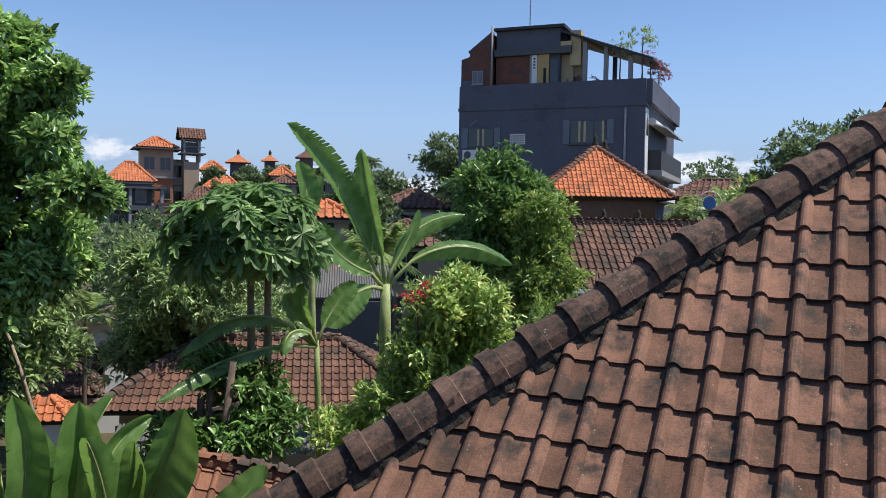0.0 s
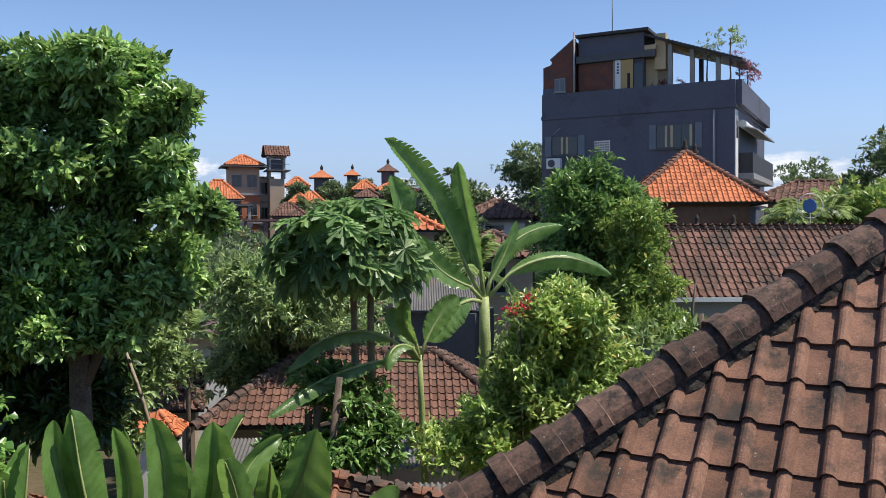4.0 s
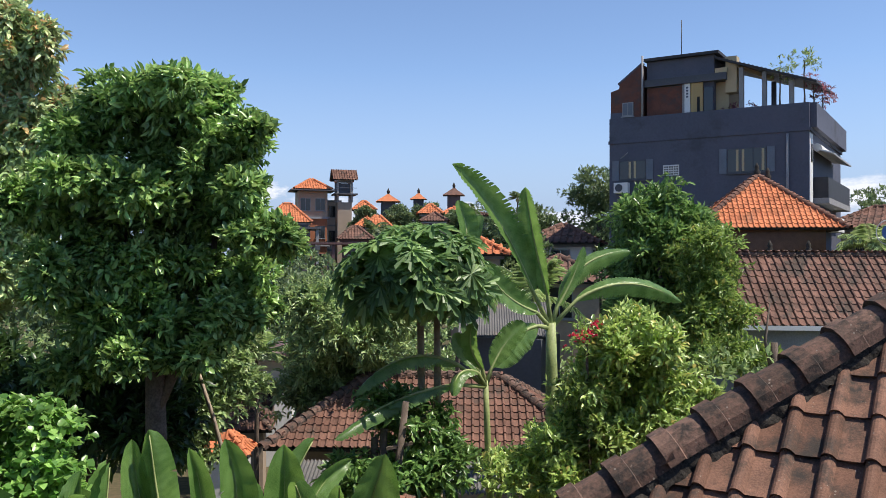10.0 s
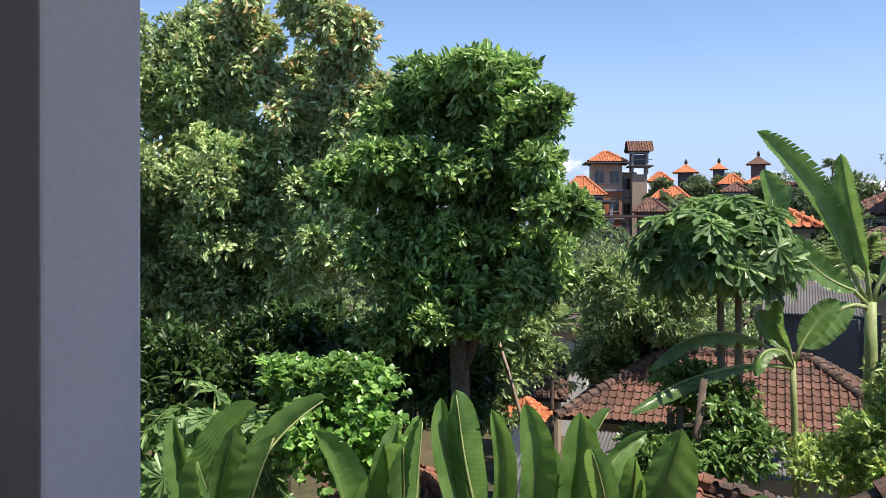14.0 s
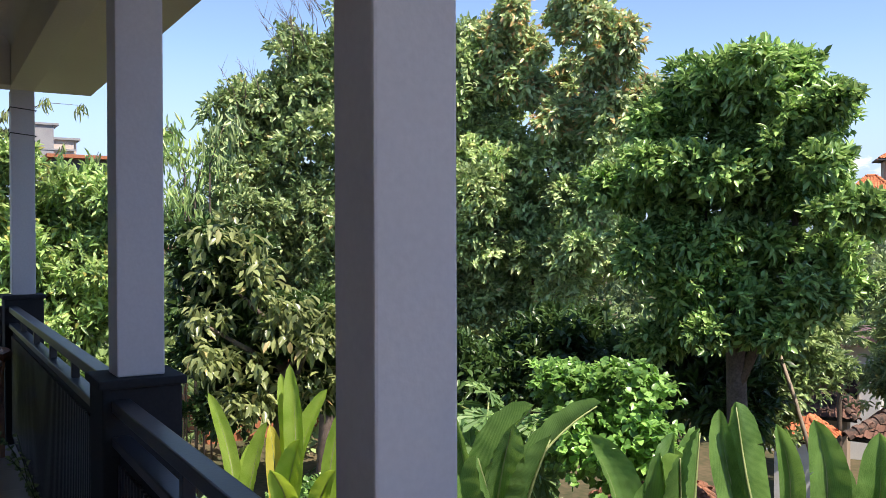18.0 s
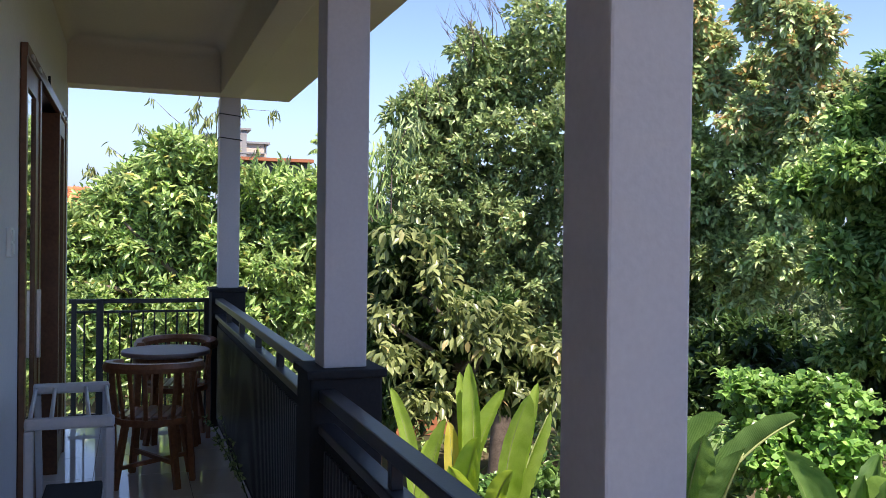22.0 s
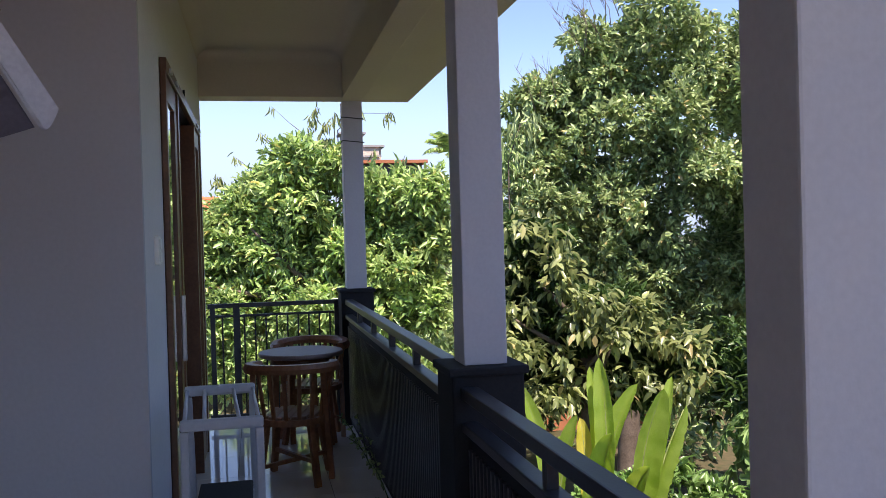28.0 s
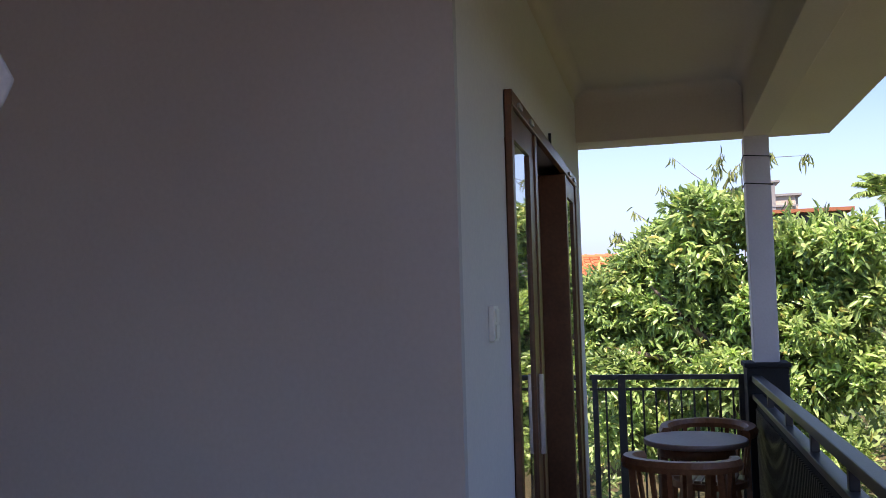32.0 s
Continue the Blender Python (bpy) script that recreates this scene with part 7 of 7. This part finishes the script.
woods("west_gardens", "green gardens and trees beyond the balcony", 74, 90, 22, 60, lambda d: -0.5 + d * 0.02, 1.7, 0.34, "l_mid", (62, 112), clear)
for i, (x, y, z, r, lab) in enumerate(((-13.6, 62.5, 7.2, 2.3, "large dark tree beside the dark building"), (8.9, 52.0, 6.3, 2.4, "large leafy tree beyond the pavilion"), (5.6, 74.0, 6.4, 2.3, "rounded tree on the skyline"),
                                       (4.4, 38.6, 2.7, 1.7, "broad light green tree beside the long roof"), (6.8, 40.0, 3.1, 1.9, "broad light green tree beside the long roof"), (-44.0, 122.0, 8.6, 3.0, "rounded tree behind the towers"), (12.2, 55.0, 7.2, 2.3, "leafy tree on the skyline"),
                                       (-18.0, 60.0, 4.4, 1.8, "leafy tree on the skyline"), (-22.5, 66.0, 4.6, 1.8, "leafy tree on the skyline"), (-15.8, 50.0, 3.2, 1.5, "leafy tree among the far roofs"), (-43.0, 90.0, 7.0, 1.5, "leafy tree among the far roofs"), (-40.6, 93.5, 7.6, 1.6, "leafy tree among the far roofs"), (-47.4, 91.0, 7.0, 1.4, "leafy tree among the far roofs"), (-35.5, 90.0, 6.4, 1.5, "leafy tree among the far roofs"))):
    tree("distant_tree", lab, "tree", (x, y, GROUND), (x, y, z - r), 0.25, [], "l_far" if i not in (3, 4) else "l_light",
         crown([(x, y, z - 0.2 * r, r * .85, r * .85, r * .8), (x - .5 * r, y, z - .9 * r, r * .8, r * .8, r * .7), (x + .6 * r, y, z - .8 * r, r * .8, r * .8, r * .7), (x, y, z - 2 * r, r, r, r)], 1500, 6, 0.34, 0.13, 0.3, 80 + i, count=12, size=r * .3, shape=LEAF_PLAIN), group="distant trees")

# ---- furniture on the balcony ----


def chair(at, turn_z):
    """A teak tub chair: round slatted seat, a curved arm rail on spindles, splayed legs and crossed stretchers. Its back looks to +x."""
    c = thing("balcony_chair", "reddish teak tub chair with a curved back rail", "chair", "balcony chairs", at=pose(*at, 0, 0, turn_z))
    r = 0.235
    bm = bmesh.new()
    for k in range(9):
        y = -0.2 + k * 0.05
        w = math.sqrt(max(0.0, 0.215 ** 2 - y * y))
        if w > 0.03:
            part("seat_slat", box(-w, y - 0.021, 0.432, w, y + 0.021, 0.452, 0.004), "seat_wood", c)
    bm.free()
    ring = bmesh.new()
    n = 28
    vs = []
    for i in range(n):
        a = math.tau * i / n
        vs.append([ring.verts.new((math.cos(a) * q, math.sin(a) * q, z)) for q, z in ((0.245, 0.395), (0.245, 0.435), (0.205, 0.435), (0.205, 0.395))])
    for i in range(n):
        for k in range(4):
            ring.faces.new((vs[i][k], vs[(i + 1) % n][k], vs[(i + 1) % n][(k + 1) % 4], vs[i][(k + 1) % 4]))
    part("seat_ring", ring, "teak", c)
    rail = bmesh.new()
    vs = []
    n = 22
    for i in range(n + 1):
        a = radians(-118 + 236 * i / n)
        wide = 0.030 + 0.012 * math.cos(a * 0.6)
        rr = 0.275
        z = 0.765 - 0.022 * (1 - math.cos(a * 0.75))
        vs.append([rail.verts.new((math.cos(a) * (rr + s * wide), math.sin(a) * (rr + s * wide) * 1.02, z + h)) for s, h in ((-1, 0), (-0.6, 0.028), (0.6, 0.028), (1, 0), (0.8, -0.03), (-0.8, -0.03))])
    for p, q in zip(vs, vs[1:]):
        for k in range(6):
            rail.faces.new((p[k], p[(k + 1) % 6], q[(k + 1) % 6], q[k]))
    rail.faces.new(vs[0])
    rail.faces.new(vs[-1][::-1])
    part("back_rail", rail, "teak", c)
    for i in range(9):
        a = radians(-84 + 21 * i)
        part("spindle", beam((math.cos(a) * 0.225, math.sin(a) * 0.225, 0.43), (math.cos(a) * 0.27, math.sin(a) * 0.27, 0.75), 0.034 if i in (0, 8) else 0.026, 0.016, 0.003), "teak", c)
    feet = []
    for a in (-42, 42, 138, 222):
        ca, sa = math.cos(radians(a)), math.sin(radians(a))
        top_z = 0.43
        feet.append((ca * 0.285, sa * 0.285))
        part("leg", beam((ca * 0.285, sa * 0.285, 0), (ca * 0.205, sa * 0.205, top_z), 0.042, 0.036, 0.006), "teak", c)
    for a in (58, -58):
        ca, sa = math.cos(radians(a)), math.sin(radians(a))
        part("arm_post", beam((ca * 0.30 - 0.16, sa * 0.29, 0.0), (ca * 0.27, sa * 0.27, 0.75), 0.036, 0.03, 0.005), "teak", c)
    k = 0.93
    part("stretcher", beam((feet[0][0] * k, feet[0][1] * k, 0.13), (feet[2][0] * k, feet[2][1] * k, 0.13), 0.026), "teak", c)
    part("stretcher", beam((feet[1][0] * k, feet[1][1] * k, 0.158), (feet[3][0] * k, feet[3][1] * k, 0.158), 0.026), "teak", c)
    return c


M["seat_wood"] = surface("seat_wood", (0.40, 0.24, 0.16), (0.27, 0.14, 0.09), 0.3, 6, 60, 0.1, 0.6, coat=0.3)
chair((-6.12, 1.09, 0.002), -14)
chair((-7.30, 1.28, 0.002), 170)

tb = thing("round_table", "round reddish wooden table with a smooth top", "table", at=pose(-6.93, 1.19, 0.002))
part("tabletop", tube([(0, 0, 0.715), (0, 0, 0.72), (0, 0, 0.743), (0, 0, 0.75)], [0.303, 0.315, 0.315, 0.308], 40), "table_wood", tb)
part("apron", tube([(0, 0, 0.65), (0, 0, 0.714)], 0.235, 28), "teak", tb)
for a in (20, 110, 200, 290):
    ca, sa = math.cos(radians(a)), math.sin(radians(a))
    part("leg", beam((ca * 0.225, sa * 0.225, 0), (ca * 0.21, sa * 0.21, 0.66), 0.045, 0.045, 0.006), "teak", tb)
part("stretcher", beam((0.235, 0.085, 0.2), (-0.235, -0.085, 0.2), 0.026), "teak", tb)
part("stretcher", beam((-0.085, 0.235, 0.228), (0.085, -0.235, 0.228), 0.026), "teak", tb)

# folding metal stand with a dark tread
M["stand_paint"] = surface("pale_gray_enamel", (0.52, 0.53, 0.55), (0.46, 0.47, 0.5), 0.4, 5, 60, 0.05, 0.5)
st = thing("folding_stand", "white-gray metal folding step stand with a black tread", "stand")
FX, RX, FZ, RZ = -3.62, -4.19, 0.90, 0.935
part("front_bar", box(FX - 0.015, 0.585, FZ - 0.022, FX + 0.015, 0.888, FZ + 0.022, 0.012), "stand_paint", st)
part("rear_bar", box(RX - 0.015, 0.56, RZ - 0.022, RX + 0.015, 0.857, RZ + 0.022, 0.012), "stand_paint", st)
for y in (0.585, 0.856):
    part("front_leg", box(FX - 0.013, y, 0.0, FX + 0.013, y + 0.032, FZ - 0.0225, 0.006), "stand_paint", st)
for y in (0.565, 0.83):
    part("rear_leg", beam((RX - 0.25, y + 0.012, 0.0), (RX, y + 0.012, RZ - 0.0225), 0.026, 0.024), "stand_paint", st)
for y0, y1 in ((0.572, 0.60), (0.645, 0.672), (0.765, 0.80), (0.845, 0.872)):
    part("rod", tube([(RX + 0.016, y0, RZ), (FX - 0.016, y1, FZ)], 0.008, 8), "alu", st)
part("tread", box(-3.94, 0.632, 0.565, -3.45, 0.84, 0.60, 0.008), "black", st, "black rubber tread")
part("tread_rim", box(-3.95, 0.628, 0.545, -3.44, 0.843, 0.564, 0.006), "stand_paint", st)
part("lower_tread", box(-3.86, 0.632, 0.28, -3.32, 0.84, 0.315, 0.008), "black", st, "black rubber tread")

# switch, hooks and wires
sw = thing("light_switch", "double white light switch on the wall", "light switch")
M["switch_white"] = surface("switch_plastic", (0.86, 0.86, 0.82), (0.82, 0.82, 0.78), 0.35, 3, 60, 0.0, 0.5)
part("plate", box(-4.21, WY, 1.487, -4.13, WY + 0.02, 1.607, 0.004), "switch_white", sw)
for z in (1.497, 1.552):
    part("rocker", box(-4.197, WY + 0.0205, z, -4.144, WY + 0.026, z + 0.045, 0.003), "switch_white", sw)
for x in (-4.70, -5.03, -6.64, -6.92):
    hk = thing("door_bolt", "small metal bolt on the door head", "bolt", "door bolts")
    part("body", box(x - 0.05, WY + 0.035, DZ - 0.05, x + 0.03, WY + 0.046, DZ - 0.03, 0.002), "alu", hk)
hk = thing("wall_hook", "small dark hook on the wall above the door", "hook")
part("body", box(-5.97, WY, DZ + 0.02, -5.945, WY + 0.014, DZ + 0.09, 0.003), "black", hk)
part("door_handle", box(-5.13, WY + 0.0225, 0.95, -5.105, WY + 0.045, 1.3, 0.005), "alu", d)
for z in (2.62, 2.42):
    wr = thing("wire_tie", "thin dark wire wound round the column", "wire", "column wires")
    x, y, h = END - CW / 2, CY + CW / 2, CW / 2 + 0.006
    part("loop", tube([(x - h, y - h, z), (x + h, y - h, z + 0.01), (x + h, y + h, z - 0.008), (x - h, y + h, z), (x - h, y - h, z)], 0.004, 5), "black", wr)

# umbrella-like cloth bundle hanging by the near wall
cl = thing("hanging_laundry", "pale patterned cloth hanging folded from a line", "cloth")


def drape(x, y0, y1, z0, z1, mat, name, waves, amp, skew):
    v, f, n, m2 = [], [], 18, 14
    for j in range(m2 + 1):
        for i in range(n + 1):
            u, w = i / n, j / m2
            yy = y0 + (y1 - y0) * u + skew * w
            v.append((x + amp * math.sin(u * waves + w * 1.5) * (0.4 + w), yy, z1 + (z0 - z1) * w - 0.035 * math.sin(u * math.pi) * w))
    for j in range(m2):
        for i in range(n):
            a = j * (n + 1) + i
            f.append((a, a + 1, a + n + 2, a + n + 1))
    ob = held(name, mesh_from(name, v, f, mat, True), cl)
    sol = ob.modifiers.new("thick", "SOLIDIFY")
    sol.thickness = 0.006


drape(-1.785, -0.33, 0.052, 1.755, 2.6, "cloth_dark", "dark_fold", 5, 0.012, 0.49)
drape(-1.777, 0.047, 0.087, 1.785, 2.6, "cloth", "white_fold", 3, 0.008, 0.49)
drape(-1.81, 0.067, 0.117, 1.95, 2.6, "cloth_yellow", "yellow_fold", 3, 0.012, 0.37)
ln_ = thing("clothes_line", "thin clothes line under the ceiling", "line")
part("line", tube([(-1.78, -2.2, 2.63), (-1.78, -0.5, 2.6), (-1.78, 0.45, 2.62), (-1.78, 1.64, 2.78)], 0.004, 5), "black", ln_)

# creeping sprigs along the foot of the railing
g = np.random.default_rng(91)
for i in range(16):
    x = -7.3 + i * 0.27
    wd = thing("creeping_sprig", "small creeping sprig growing in at the railing foot", "sprig", "creeping sprigs")
    n = 14
    top = 0.10 + 0.32 * g.random() * (1 if i % 3 == 0 else 0.45)
    p = Vector((x, CY - 0.02, 0.0))
    q = p + Vector((g.uniform(-.1, .1), -0.05 - 0.1 * g.random(), top))
    part("stem", tube([p, p.lerp(q, .5) + Vector((0.02, 0, 0.02)), q], [0.004, 0.003, 0.001], 4), "green", wd)
    base = np.array([tuple(p.lerp(q, v)) for v in g.uniform(0.1, 1, n)])
    me = leaves("foliage", base, g.normal(size=(n, 3)) + np.array([0, -.4, .2]), g.normal(size=(n, 3)) + np.array([0, 0, 1.0]), g.uniform(.025, .05, n), g.uniform(.015, .03, n))
    me.materials.append(M["l_mid"])
    held("foliage", me, wd)

# coving under the ceiling
for nm, pts, dv in (("cove_wall", ((-7.57, WY, 3.14), (-3.66, WY, 3.14)), (0, 1)), ("cove_beam", ((-7.57, CY - 0.01, 3.14), (1.0, CY - 0.01, 3.14)), (0, -1)), ("cove_end", ((END + 0.17, WY, 3.14), (END + 0.17, CY - 0.01, 3.14)), (1, 0))):
    v, f = [], []
    for p in pts:
        for a in np.linspace(0, math.pi / 2, 7):
            o, zz = 0.09 * (1 - math.sin(a)), 0.09 * (1 - math.cos(a))
            v.append((p[0] + dv[0] * (o + 0.002), p[1] + dv[1] * (o + 0.002), p[2] - 0.002 - zz))
        v.append((p[0] + dv[0] * 0.001, p[1] + dv[1] * 0.001, p[2] - 0.001))
    for k in range(6):
        f.append((k, k + 1, k + 9, k + 8))
    ob = held(nm, mesh_from(nm, v, f, "ceiling", True))
    tagged(ob, "rounded plaster coving under the ceiling", "coving", "", "structure")

# floor tiles
tb_ = box(0, 0, -0.008, 0.596, 0.586, 0.0, 0.0015)
tb_.verts.index_update()
me = mesh_from("tile", [tuple(v.co) for v in tb_.verts], [tuple(v.index for v in f_.verts) for f_ in tb_.faces], "floor")
tb_.free()
fl_ = bpy.data.objects["floor"]
nx = int(12.1 / 0.6)
for i in range(nx):
    for j in range(10):
        x, y = -8.1 + i * 0.6, -4.0 + j * 0.59
        if y + 0.58 > 1.91:
            continue
        if x < -3.45 and y + 0.3 < WY - 0.4:
            continue
        held("tile", me, fl_, at=pose(x, y, 0.0))

dlt = thing("ceiling_lamp", "small round recessed lamp in the ceiling", "lamp")
part("ring", tube([(-5.65, 1.04, 3.136), (-5.65, 1.04, 3.142)], 0.06, 20), "alu", dlt)
part("lens", tube([(-5.65, 1.04, 3.130), (-5.65, 1.04, 3.137)], 0.045, 20), "white", dlt)
